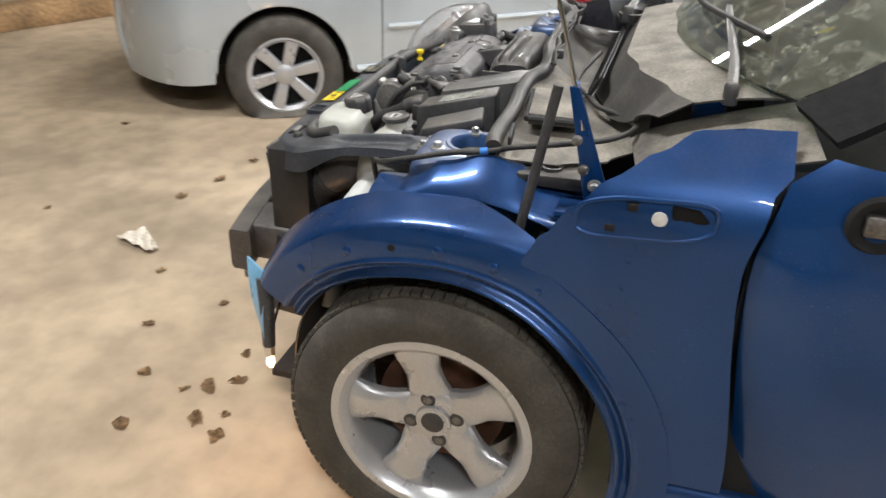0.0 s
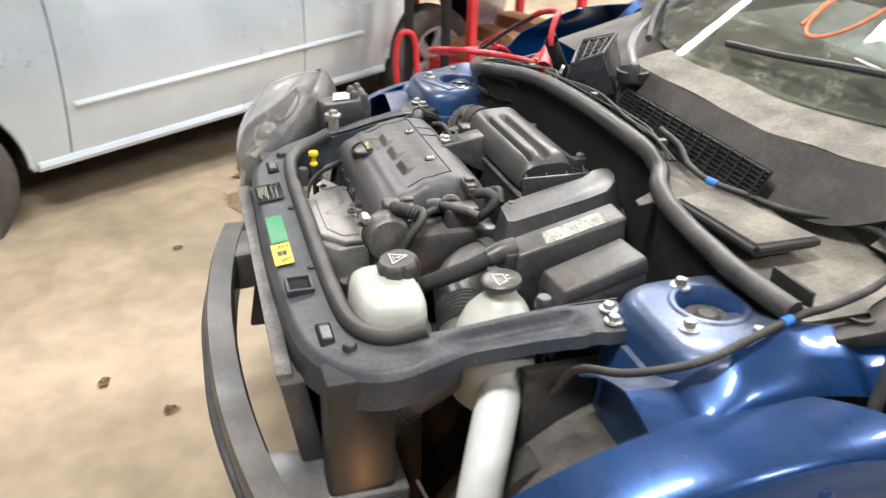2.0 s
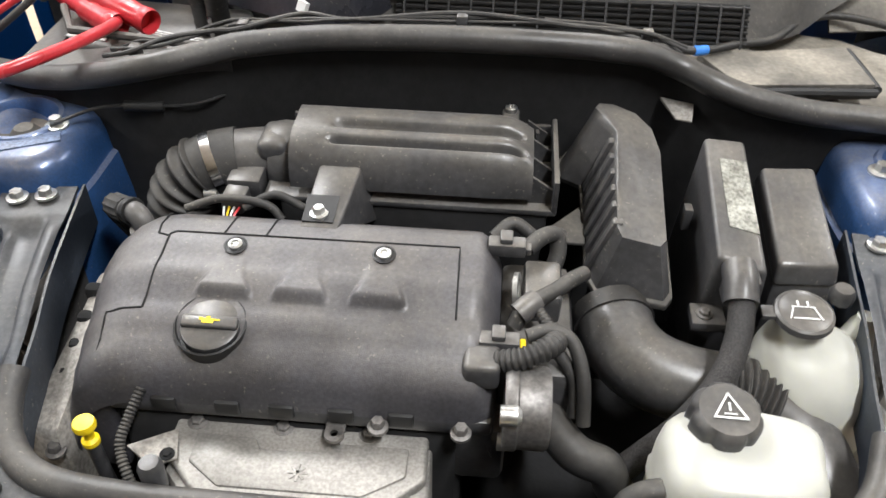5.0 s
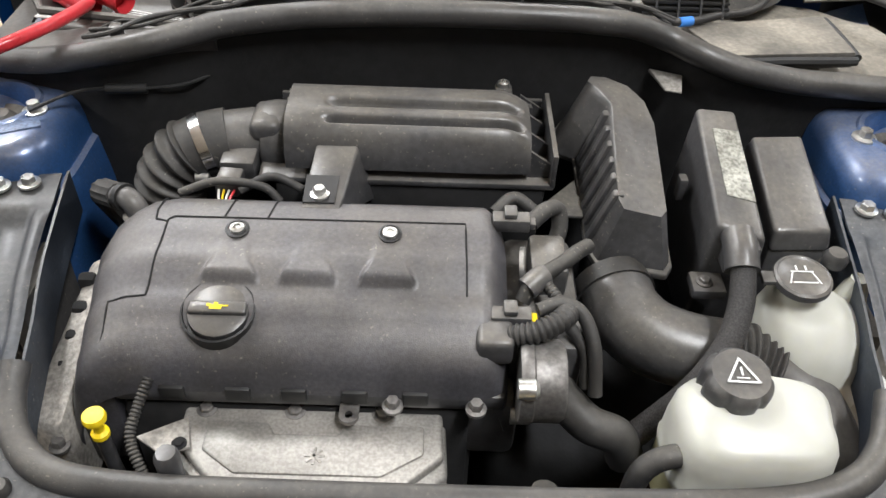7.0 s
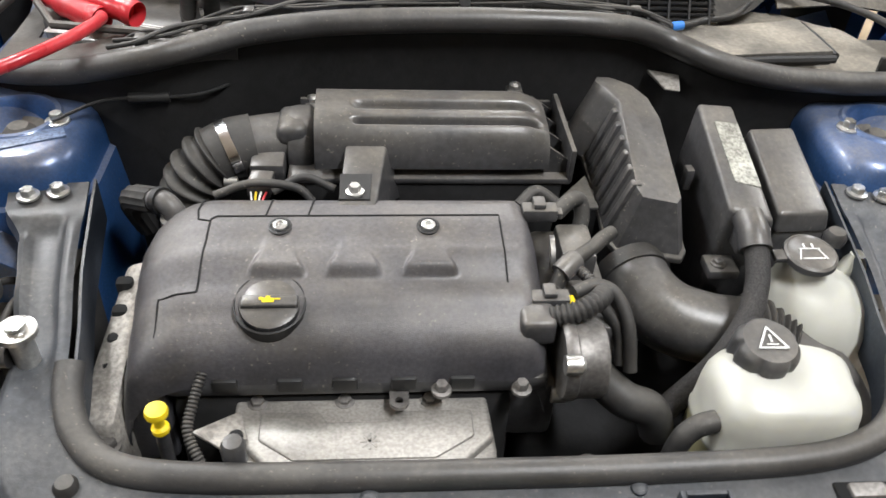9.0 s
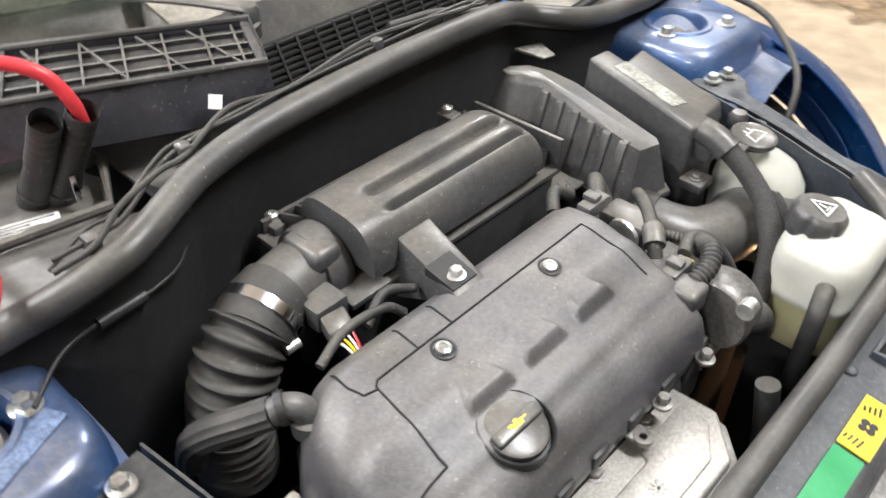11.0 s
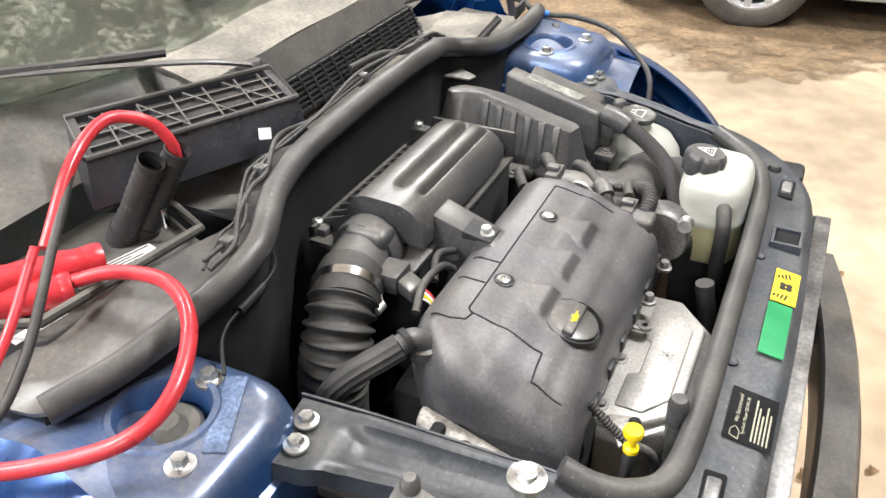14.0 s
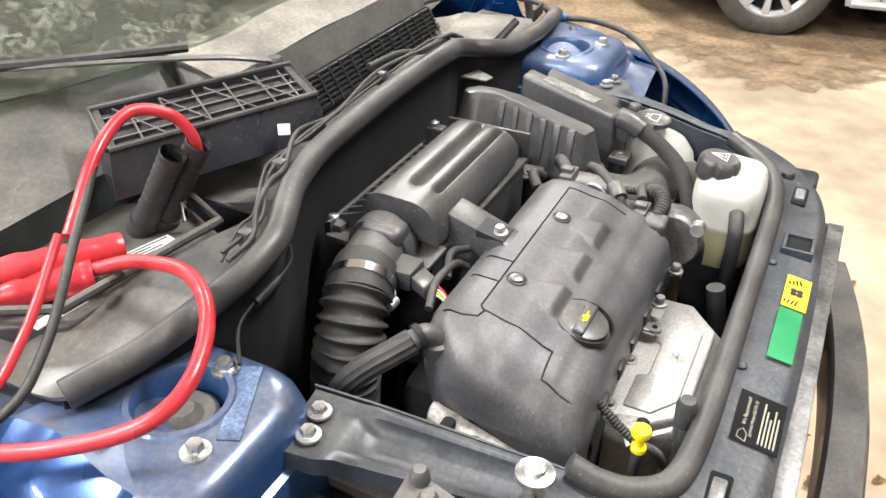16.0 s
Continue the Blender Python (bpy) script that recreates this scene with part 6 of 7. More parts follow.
def wiper(name, pts, blade):
    t = thing(name, "black windscreen wiper arm with blade on the glass", "wiper")
    part("arm", tube(pts, lambda s: 0.0075 - 0.0025 * s, 10, 8, shape=lambda a: (0.5 * math.cos(a), 1.3 * math.sin(a))), M_BLACK, t)
    part("pivot", lathe([(0.013, -0.03), (0.013, 0.002), (0.009, 0.007), (0, 0.008)], 20, pts[0]), M_BLACK, t)
    part("blade", tube(blade, 0.007, 8, 8), M_RUBBER, t)


wiper("wiper", [(-0.085, 0.225, 0.965), (-0.16, 0.255, 0.990), (-0.26, 0.33, 1.005), (-0.36, 0.43, 1.01)], [(-0.17, 0.30, 1.000), (-0.33, 0.405, 1.012), (-0.45, 0.50, 1.025), (-0.58, 0.64, 1.04)])
wiper("wiper", [(0.575, 0.46, 0.985), (0.50, 0.46, 1.010), (0.38, 0.45, 1.040), (0.25, 0.445, 1.055)], [(-0.02, 0.385, 1.020), (0.12, 0.40, 1.030), (0.28, 0.43, 1.045), (0.48, 0.51, 1.050)])


def hinge():
    t = thing("bonnet_hinge", "blue bonnet hinge arm with black gas strut", "hinge")
    part("hinge_arm", hexa([(0.725, 0.255, 0.78), (0.733, 0.255, 0.78), (0.733, 0.305, 0.78), (0.725, 0.305, 0.78)], [(0.712, 0.205, 1.00), (0.718, 0.205, 1.00), (0.718, 0.222, 1.00), (0.712, 0.222, 1.00)], 0.002), M_BLUE, t)
    part("hinge_foot", box(0.62, 0.735, 0.20, 0.31, 0.770, 0.785, 0.004), M_BLUE, t)
    part("strut", tube([(0.734, 0.142, 0.735), (0.716, 0.188, 1.0)], 0.009, 12, 0), M_BLACK, t, "black gas strut cylinder")
    part("rod", tube([(0.720, 0.235, 0.93), (0.70, 0.19, 1.08), (0.685, 0.15, 1.20)], 0.004, 8, 0), M_CHROME, t, "bright support rod")
    part("hinge_link", tube([(0.705, 0.300, 0.785), (0.708, 0.265, 0.86), (0.713, 0.235, 0.945)], 0.007, 8, 4, shape=lambda a: (0.5 * math.cos(a), 1.6 * math.sin(a))), M_BLUE, t)
    for y, z in ((0.228, 0.915), (0.243, 0.865)):
        part("pivot_pin", lathe([(0.009, 0), (0.009, 0.006), (0.005, 0.009), (0, 0.009)], 18, (0.728, y, z), "X"), M_STEEL, t)
    bolt(t, (0.735, 0.265, 0.84), 0.008, 0.01, M_ZINC, tilt=pose(0, 0, 0, 0, 90, 0))


# ---- lamps ----
def headlamp():
    t = thing("headlamp", "loose clear headlamp hanging beside the front panel", "headlamp")
    c = V(-0.668, -0.418, 0.690)
    n = V(-0.12, -0.72, 0.62).normalized()
    m = frame_of(c, n, (-0.55, 0.55, 0.45))

    def dome(a, r):
        rr = r
        return m @ V(0.125 * rr * math.cos(a), 0.190 * rr * math.sin(a), 0.095 * (1 - rr ** 2.4))
    part("lens", sheet(dome, steps(0, 2 * math.pi, 40), [0.001, 0.2, 0.4, 0.6, 0.75, 0.87, 0.95, 1.0], 0.004), M_LENS, t, "clear scratched plastic lens")
    part("reflector", moved(lathe([(0.0, -0.02), (0.05, -0.012), (0.085, 0.005), (0.105, 0.03), (0.112, 0.03), (0.112, -0.03), (0, -0.03)], 36), m), M_CHROME, t, "bright reflector bowl")
    part("projector", moved(lathe([(0.036, 0), (0.038, 0.03), (0.034, 0.036), (0.028, 0.045), (0, 0.056)], 28), m @ pose(0.01, -0.05, 0)), M_CHROME, t)
    part("turn_reflector", moved(lathe([(0.030, 0.005), (0.046, 0.030), (0.050, 0.030), (0.050, 0.0)], 28), m @ pose(0.0, 0.11, 0)), M_CHROME, t)
    part("bezel", moved(join(box(-0.10, 0.10, 0.055, 0.065, 0.0, 0.040, 0.003), box(-0.09, -0.07, -0.13, 0.05, 0.0, 0.03, 0.004)), m), M_STEEL, t)
    rings = [(1.02, 0.005), (1.05, -0.01), (0.98, -0.045), (0.75, -0.09), (0.4, -0.11)]
    def back(a, k):
        s, h = rings[int(k)]
        return m @ V(0.125 * s * math.cos(a), 0.190 * s * math.sin(a), h)
    part("housing", sheet(back, steps(0, 2 * math.pi, 36), [0, 1, 2, 3, 4], 0.004), M_BLACK, t, "black lamp housing")
    part("bracket", hexa([(-0.63, -0.34, 0.72), (-0.53, -0.34, 0.72), (-0.51, -0.22, 0.74), (-0.62, -0.22, 0.74)], [(-0.63, -0.34, 0.775), (-0.53, -0.33, 0.785), (-0.51, -0.22, 0.80), (-0.60, -0.22, 0.79)], 0.008), M_BLACK, t)
    part("label_plate", moved(box(-0.028, 0.028, -0.02, 0.02, 0, 0.0015, 0), frame_of((-0.568, -0.282, 0.7925), (0, -0.1, 1), (0.2, 1, 0))), M_WHITE, t, "white label", smooth=0)
    part("mount", tube([(-0.54, -0.32, 0.755), (-0.47, -0.325, 0.755)], 0.014, 10, 0), M_BLACK, t)
    for k in range(5):
        part("adjuster", lathe([(0.010, 0), (0.010, 0.02), (0.006, 0.026), (0, 0.026)], 10, (-0.61 + 0.022 * k, -0.235 - 0.02 * (k % 2), 0.785)), M_STEEL if k == 2 else M_BLACK, t)


headlamp()


def torn_lamp():
    t = thing("side_lamp", "torn light blue bumper piece with a lit hanging bulb", "lamp")
    pale = material("pale_blue_paint", (0.22, 0.48, 0.72), 0.35, 0.1, grain=(100, 0.05), stain=(20, 0.12), coat=0.5)
    part("bumper_piece", sheet(lambda u, v: (0.705 + 0.035 * math.sin(u * 2.2) - 0.03 * v, -0.385 - 0.062 * v * (1 - 0.75 * u) - 0.005 * u, 0.530 - 0.165 * u + 0.02 * v), steps(0, 1, 8), steps(0, 1, 5), 0.006), pale, t, "light blue painted plastic piece")
    part("lamp_shell", tube([(0.70, -0.395, 0.52), (0.72, -0.385, 0.44), (0.725, -0.385, 0.37)], lambda s: 0.018 - 0.004 * s, 12, 5), M_BLACK, t)
    part("socket", lathe([(0.011, 0.345), (0.012, 0.375), (0.009, 0.378)], 16, (0.725, -0.385, 0)), M_CHROME, t)
    part("bulb", lathe([(0, 0.312), (0.005, 0.314), (0.008, 0.322), (0.007, 0.334), (0.005, 0.345)], 16, (0.725, -0.385, 0)), glow("bulb_glow", (1.0, 0.55, 0.22), 40.0), t, "lit orange bulb")
    part("hanging_wire", tube([(0.725, -0.385, 0.37), (0.70, -0.37, 0.45), (0.62, -0.36, 0.52), (0.5, -0.38, 0.55)], 0.003, 6, 6), M_RUBBER, t)
    lamp = bpy.data.lights.new("bulb_light", "POINT")
    lamp.energy, lamp.color, lamp.shadow_soft_size = 1.3, (1.0, 0.50, 0.22), 0.01
    new("bulb_light", lamp).location = (0.725, -0.400, 0.318)


torn_lamp()
hinge()


# ---- labels on the front panel ----
def on_panel(x, v):
    p, q, r = V(*PANEL_TOP(x, v)), V(*PANEL_TOP(x + 0.01, v)), V(*PANEL_TOP(x, v + 0.05))
    n = (q - p).cross(r - p).normalized()
    n = n if n.z > 0 else -n
    return frame_of(p + n * 0.0045, n, (0, 1, 0))


def text_part(name, words, size, m, mat, parent):
    cu = bpy.data.curves.new("words", "FONT")
    cu.body, cu.size, cu.extrude, cu.align_x = words, size, 0.0002, "LEFT"
    tmp = new("words", cu)
    me = bpy.data.meshes.new_from_object(tmp)
    bpy.data.objects.remove(tmp)
    me.materials.clear()
    me.materials.append(mat)
    me.transform(m)
    return part(name, me, mat, parent)


def labels():
    y = thing("warning_sticker", "yellow warning sticker with black signs on the front panel", "sticker")
    m = on_panel(0.063, 0.62)
    part("sheet", moved(box(-0.039, 0.039, -0.0165, 0.0165, 0, 0.0012, 0), m), M_STICKER, y, smooth=0)
    fan = join(*[moved(lathe([(0.0045, 0.001), (0.0045, 0.0019), (0, 0.0019)], 12), pose(0.006 * math.cos(a) - 0.001, 0.006 * math.sin(a), 0)) for a in (0.8, 2.37, 3.94, 5.5)])
    part("fan_sign", moved(fan, m), M_INK, y)
    for s in (-1, 1):
        for k in range(4):
            part("sign_stroke", moved(box(s * 0.025 - 0.007, s * 0.025 + 0.006 - 0.002 * k, -0.009 + 0.005 * k, -0.0065 + 0.005 * k, 0.001, 0.0019, 0), m @ pose(0, 0, 0, 0, 0, 12 * s)), M_INK, y, smooth=0)
    g = thing("green_sticker", "plain green sticker strip on the front panel", "sticker")
    m = on_panel(-0.037, 0.60)
    part("sheet", moved(box(-0.056, 0.056, -0.0155, 0.0155, 0, 0.0012, 0), m), M_GREEN, g, smooth=0)
    o = thing("oil_label", "dark engine oil label with pale print on the front panel", "label")
    m = on_panel(-0.212, 0.58)
    pale = material("pale_print", (0.34, 0.33, 0.24), 0.6, bump=0)
    m = m @ Matrix.Scale(0.80, 4)
    part("sheet", moved(box(-0.053, 0.053, -0.033, 0.033, 0, 0.0010, 0), m), material("glossy_label", (0.012, 0.013, 0.015), 0.16, grain=(90, 0.1), bump=0.03), o, smooth=0)
    text_part("words", "We Recommend", 0.0085, m @ pose(-0.018, 0.016, 0.0012), pale, o)
    text_part("words", "Synthetic Motor Oil 5W-30", 0.0068, m @ pose(-0.038, 0.006, 0.0012), pale, o)
    for k in range(5):
        part("print_bar", moved(box(-0.045, 0.040 - 0.007 * ((k * 2) % 5), -0.006 - 0.0052 * k, -0.0035 - 0.0052 * k, 0.0008, 0.0014, 0), m), pale, o, smooth=0)
    can = tube([(-0.050, 0.012, 0.0012), (-0.046, 0.024, 0.0012), (-0.034, 0.024, 0.0012), (-0.026, 0.018, 0.0012), (-0.034, 0.012, 0.0012), (-0.050, 0.012, 0.0012)], 0.0008, 6, 0)
    part("can_outline", moved(can, m), pale, o)


labels()


# ---- litter on the floor ----
def litter():
    R = random.Random(7)

    def leaf_mesh():
        bm = bmesh.new()
        pts = []
        n = 11
        for k in range(n):
            a = 2 * math.pi * k / n
            r = R.uniform(0.014, 0.042)
            pts.append(bm.verts.new((r * math.cos(a), r * math.sin(a) * 0.8, R.uniform(0.003, 0.018))))
        c = bm.verts.new((0, 0, 0.004))
        for k in range(n):
            bm.faces.new((c, pts[k], pts[(k + 1) % n]))
        bmesh.ops.solidify(bm, geom=bm.faces[:], thickness=0.0015)
        return bm
    spots = [(-0.01, -1.20), (-0.55, -1.47), (0.49, -0.72), (0.28, -1.06), (-0.75, -1.41), (0.49, -0.92), (-0.98, -1.38), (-0.65, -0.95), (-1.43, -0.74), (-2.06, -0.48), (-0.48, -0.77), (1.26, -0.67), (1.81, -0.49), (0.58, -0.62), (0.62, -0.68), (0.52, -0.78), (0.44, -0.66), (0.33, -0.70), (0.66, -0.60), (0.70, -0.85), (-0.3, -1.9), (-1.2, -2.2), (0.1, -0.9)]
    for x, y in spots:
        leaf = solo("dry_leaf", leaf_mesh(), M_LEAF, "curled brown dry leaf on the floor", "leaf", "dry leaves", smooth=0)
        leaf.matrix_world = Matrix.Translation((x, y, 0.0)) @ pose(0, 0, 0, 0, 0, R.uniform(0, 360)) @ Matrix.Diagonal((*[R.uniform(0.55, 1.0)] * 3, 1))
    p = sheet(lambda u, v: (u * 0.09, v * 0.035 * (1 - 0.5 * u), 0.006 + 0.014 * abs(math.sin(u * 4 + v * 3))), steps(-1, 1, 10), steps(-1, 1, 6), 0.002)
    ob = solo("paper_scrap", p, M_PAPER, "crumpled pale paper scrap on the floor", "paper", smooth=0)
    ob.matrix_world = pose(-0.16, -1.38, 0, 0, 0, 60)
    R = random.Random(3)
    mud = material("damp_dirt", (0.30, 0.21, 0.125), 0.55, grain=(40, 0.2), stain=(5, 0.3), bump=0.3)
    nt = mud.node_tree
    tc, ns, ln, clear, mx = [nt.nodes.new("ShaderNode" + k) for k in ("TexCoord", "TexNoise", "VectorMath", "BsdfTransparent", "MixShader")]
    ns.inputs["Scale"].default_value, ns.inputs["Detail"].default_value = 7, 8
    ln.operation = "LENGTH"
    mapping, mul, sub, edge = nt.nodes.new("ShaderNodeVectorMath"), nt.nodes.new("ShaderNodeMath"), nt.nodes.new("ShaderNodeMath"), nt.nodes.new("ShaderNodeMapRange")
    mapping.operation, mapping.inputs[1].default_value = "SUBTRACT", (0.5, 0.5, 0.0)
    mul.operation, mul.inputs[1].default_value = "MULTIPLY", 0.8
    sub.operation = "SUBTRACT"
    for k, v in zip(("From Min", "From Max", "To Min", "To Max"), (-0.06, 0.10, 0.0, 0.85)):
        edge.inputs[k].default_value = v
    nt.links.new(tc.outputs["Generated"], mapping.inputs[0])
    plan = nt.nodes.new("ShaderNodeVectorMath")
    plan.operation, plan.inputs[1].default_value = "MULTIPLY", (1, 1, 0)
    nt.links.new(mapping.outputs[0], plan.inputs[0])
    nt.links.new(plan.outputs[0], ln.inputs[0])
    nt.links.new(tc.outputs["Object"], ns.inputs["Vector"])
    nt.links.new(ns.outputs["Fac"], mul.inputs[0])
    nt.links.new(mul.outputs[0], sub.inputs[0])
    nt.links.new(ln.outputs["Value"], sub.inputs[1])
    nt.links.new(sub.outputs[0], edge.inputs["Value"])
    nt.links.new(edge.outputs[0], mx.inputs[0])
    nt.links.new(clear.outputs[0], mx.inputs[1])
    nt.links.new(nt.nodes["Principled BSDF"].outputs[0], mx.inputs[2])
    nt.links.new(mx.outputs[0], nt.nodes["Material Output"].inputs["Surface"])

    def patch(cx, cy, rx, ry, rot, lift):
        bm = bmesh.new()
        vs = []
        for k in range(48):
            a = 2 * math.pi * k / 48
            r = 1 + 0.28 * noise.noise((math.cos(a) * 1.6 + cx, math.sin(a) * 1.6 + cy, 0.3)) + 0.2 * noise.noise((math.cos(a) * 5 + cx, math.sin(a) * 5, 0.7))
            vs.append(bm.verts.new((rx * r * math.cos(a), ry * r * math.sin(a), 0.004)))
        bm.faces.new(vs)
        ob = solo("damp_stain", bm, mud, "damp brown dirt stain on the floor", "stain", "floor stains", kind="structure", smooth=0)
        ob.matrix_world = pose(cx, cy, lift, 0, 0, rot)
    for a in ((3.05, -0.30, 0.42, 0.55, 20, 0), (3.05, 0.33, 0.10, 0.2, 10, 0.003), (3.65, 0.1, 0.75, 1.7, 0, 0.006), (-2.0, 0.05, 0.42, 0.20, 30, 0), (-1.75, -0.45, 0.16, 0.08, 40, 0.003)):
        patch(*a)


litter()


# ---- other vehicles and things in the workshop ----
def dead_tyre(parent, y, flat, r=0.288, rim=0.192, spokes=6, side=1, zc=0.21, name="wheel"):
    hub = new(name)
    hub.parent = parent
    hub.location = (-0.085 * side, y, zc)
    hub.rotation_euler = (0, 0, 0 if side > 0 else math.pi)
    w = 0.085
    prof = [(rim - 0.01, -w * 0.8), (rim + 0.012, -w), (r - 0.04, -w * 1.06), (r - 0.01, -w * 0.85), (r, -w * 0.5), (r, w * 0.5), (r - 0.01, w * 0.85), (r - 0.04, w * 1.06), (rim + 0.012, w), (rim - 0.01, w * 0.86)]
    t = lathe(prof + [prof[0]], 64, axis="X")
    for v in t.verts:
        if v.co.z < -zc + 0.003:
            v.co.z = -zc + 0.003
            v.co.x *= 1.3
    part("tyre", t, M_TYRE, hub, "flat dusty tyre" if flat else "dark tyre")
    part("barrel", lathe([(rim, w * 0.9), (rim - 0.012, w * 0.9), (rim - 0.02, w * 0.3), (rim - 0.02, -w * 0.7), (rim - 0.004, -w * 0.7), (rim, w * 0.9)], 48, axis="X"), M_ALLOY, hub)
    part("disc", lathe([(0, 0.0), (rim - 0.02, 0.0), (rim - 0.02, -0.02), (0, -0.02)], 32, axis="X"), M_DARK, hub)
    for k in range(spokes):
        a = 2 * math.pi * k / spokes + 0.25
        b = hexa([(0.035, 0.03, -0.030), (0.058, 0.03, -0.022), (0.058, 0.03, 0.022), (0.035, 0.03, 0.030)], [(0.05, rim - 0.012, -0.038), (0.072, rim - 0.012, -0.030), (0.072, rim - 0.012, 0.030), (0.05, rim - 0.012, 0.038)], 0.004) if spokes < 8 else hexa([(0.04, 0.03, -0.012), (0.06, 0.03, -0.010), (0.06, 0.03, 0.010), (0.04, 0.03, 0.012)], [(0.05, rim - 0.012, -0.022), (0.075, rim - 0.012, -0.018), (0.075, rim - 0.012, 0.018), (0.05, rim - 0.012, 0.022)], 0.003)
        part("spoke", moved(b, pose(0, 0, 0, math.degrees(a), 0, 0)), M_ALLOY, hub)
    part("rim_lip", lathe([(rim - 0.03, 0.06), (rim - 0.012, 0.078), (rim - 0.004, 0.076), (rim - 0.012, 0.05), (rim - 0.03, 0.045), (rim - 0.03, 0.06)], 48, axis="X"), M_ALLOY, hub)
    part("centre_cap", lathe([(0.05, 0.03), (0.05, 0.062), (0.03, 0.072), (0, 0.074)], 28, axis="X"), M_ALLOY, hub)
    return hub


def other_car(name, label, at, turn, side, paint, wheel_spokes, slope, flat, hub_z):
    """A saloon whose near side lies on x = 0 of its own frame and whose front points to -y."""
    t = thing(name, label, "car", at)
    t.rotation_euler = (0, 0, radians(turn))
    arch_r = 0.335
    L0, L1, WB = -0.74, 3.25, 2.46
    W = 1.62

    def lift(y):
        return slope * y

    def low(y):
        z = 0.185 + lift(y)
        for c in (0.06, WB):
            d = abs(y - c)
            if d < arch_r:
                z = max(z, 0.21 + lift(c) + math.sqrt(arch_r ** 2 - d * d))
        return z

    def belt(y):
        return interp(y, [(L0, 0.60), (-0.3, 0.74), (0.5, 0.80), (2.2, 0.83), (L1, 0.78)]) + lift(y)

    def skin(y, v, x0=0.0, s=1):
        z0, z1 = low(y), belt(y)
        z = z0 + (z1 - z0) * v
        nose = 0.42 * max(0, (-0.35 - y) / 0.39) ** 2 + 0.25 * max(0, (y - 2.85) / 0.4) ** 2
        h = (z - lift(y) - 0.18) / 0.6
        x = 0.03 * math.sin(max(0, min(1, h)) * math.pi) - 0.03 - 0.05 * max(0, h - 0.8) - nose
        x += 0.006 * math.exp(-((z - lift(y) - 0.73) / 0.02) ** 2)
        return (-W / 2 + s * (W / 2 + x), y, z)
    ys = sorted(set(steps(L0, L1, 70) + steps(-0.29, 0.41, 24) + steps(2.11, 2.81, 24)))
    for s in (1, -1):
        front = [y for y in ys if y <= 0.545] + [0.545]
        doors = [0.551] + [y for y in ys if 0.551 < y < 1.62] + [1.62]
        rear = [1.626] + [y for y in ys if y > 1.626]
        part("fender", sheet(lambda y, v: skin(y, v, s=s), front, steps(0, 1, 14), 0.012), paint, t, "dented front fender" if flat else "")
        part("door", sheet(lambda y, v: skin(y, v, s=s), doors, steps(0, 1, 14), 0.012), paint, t)
        part("rear_quarter", sheet(lambda y, v: skin(y, v, s=s), rear, steps(0, 1, 14), 0.012), paint, t)
        strip = [V(*skin(y, 0.5, s=s)) for y in steps(0.58, 1.95, 8)]
        for p in strip:
            p.z = 0.405 + lift(p.y)
            p.x = -W / 2 + s * (W / 2 + 0.0)
        part("door_moulding", tube(strip, 0.013, 8, 2), paint, t, "side moulding strip")
        sill = [V(-W / 2 + s * (W / 2 - 0.030), y, 0.200 + lift(y)) for y in steps(0.42, 2.1, 6)]
        part("sill", tube(sill, 0.022, 8, 2), paint, t)
        part("door_gap", tube([V(*skin(0.548, v, s=s)) - V(s * 0.006, 0, 0) for v in steps(0, 1, 8)], 0.004, 6, 0), M_INK, t)
        for c in (0.06, WB):
            a = [(-W / 2 + s * (W / 2 - 0.02), c - arch_r * math.cos(q), 0.21 + lift(c) + arch_r * math.sin(q)) for q in steps(0.05, math.pi - 0.05, 16)]
            part("arch_lip", tube(a, 0.009, 8, 2), paint, t)
            part("arch_liner", sheet(lambda q, v: (-W / 2 + s * (W / 2 - 0.03 - 0.25 * v), c - arch_r * math.cos(q), 0.21 + lift(c) + arch_r * math.sin(q)), steps(0, math.pi, 16), [0, 1], 0.004), M_DARK, t)
        glassy = sheet(lambda y, v: (-W / 2 + s * (W / 2 - 0.06 - 0.22 * v), 0.75 + (y - 0.75) * (1 - 0.18 * v) + 0.15 * v, belt(y) + 0.36 * v), steps(0.62, 2.75, 16), steps(0, 1, 6), 0.005)
        part("side_window", glassy, M_INK, t, "dark side window")
        part("signal_lamp", box(-W / 2 + s * (W / 2 - 0.085) - 0.02, -W / 2 + s * (W / 2 - 0.085) + 0.02, -0.50, -0.40, 0.37, 0.40, 0.004), M_INK, t)
    part("bonnet", sheet(lambda u, y: (-W / 2 + u * (W / 2 - 0.06 - 0.42 * max(0, (-0.35 - y) / 0.39) ** 2 * 0.9), y, belt(y) + 0.06 * (1 - u * u)), steps(-1, 1, 16), steps(L0, 0.6, 16), 0.01), paint, t)
    part("nose", sheet(lambda u, v: (-W / 2 + u * (W / 2 - 0.45), L0 - 0.06 * (1 - u * u) - 0.03 * math.sin(v * 3.1), 0.20 + 0.42 * v + lift(L0)), steps(-1, 1, 16), steps(0, 1, 8), 0.02), paint, t, "front bumper")
    part("roof", sheet(lambda u, y: (-W / 2 + u * (W / 2 - 0.27), y, 1.28 + lift(1.5) - 0.04 * u * u - 0.05 * ((y - 1.7) / 0.8) ** 2), steps(-1, 1, 10), steps(1.0, 2.5, 10), 0.02), paint, t)
    part("boot", sheet(lambda u, y: (-W / 2 + u * (W / 2 - 0.1), y, belt(y) + 0.05 * (1 - u * u)), steps(-1, 1, 10), steps(2.5, L1, 6), 0.02), paint, t)
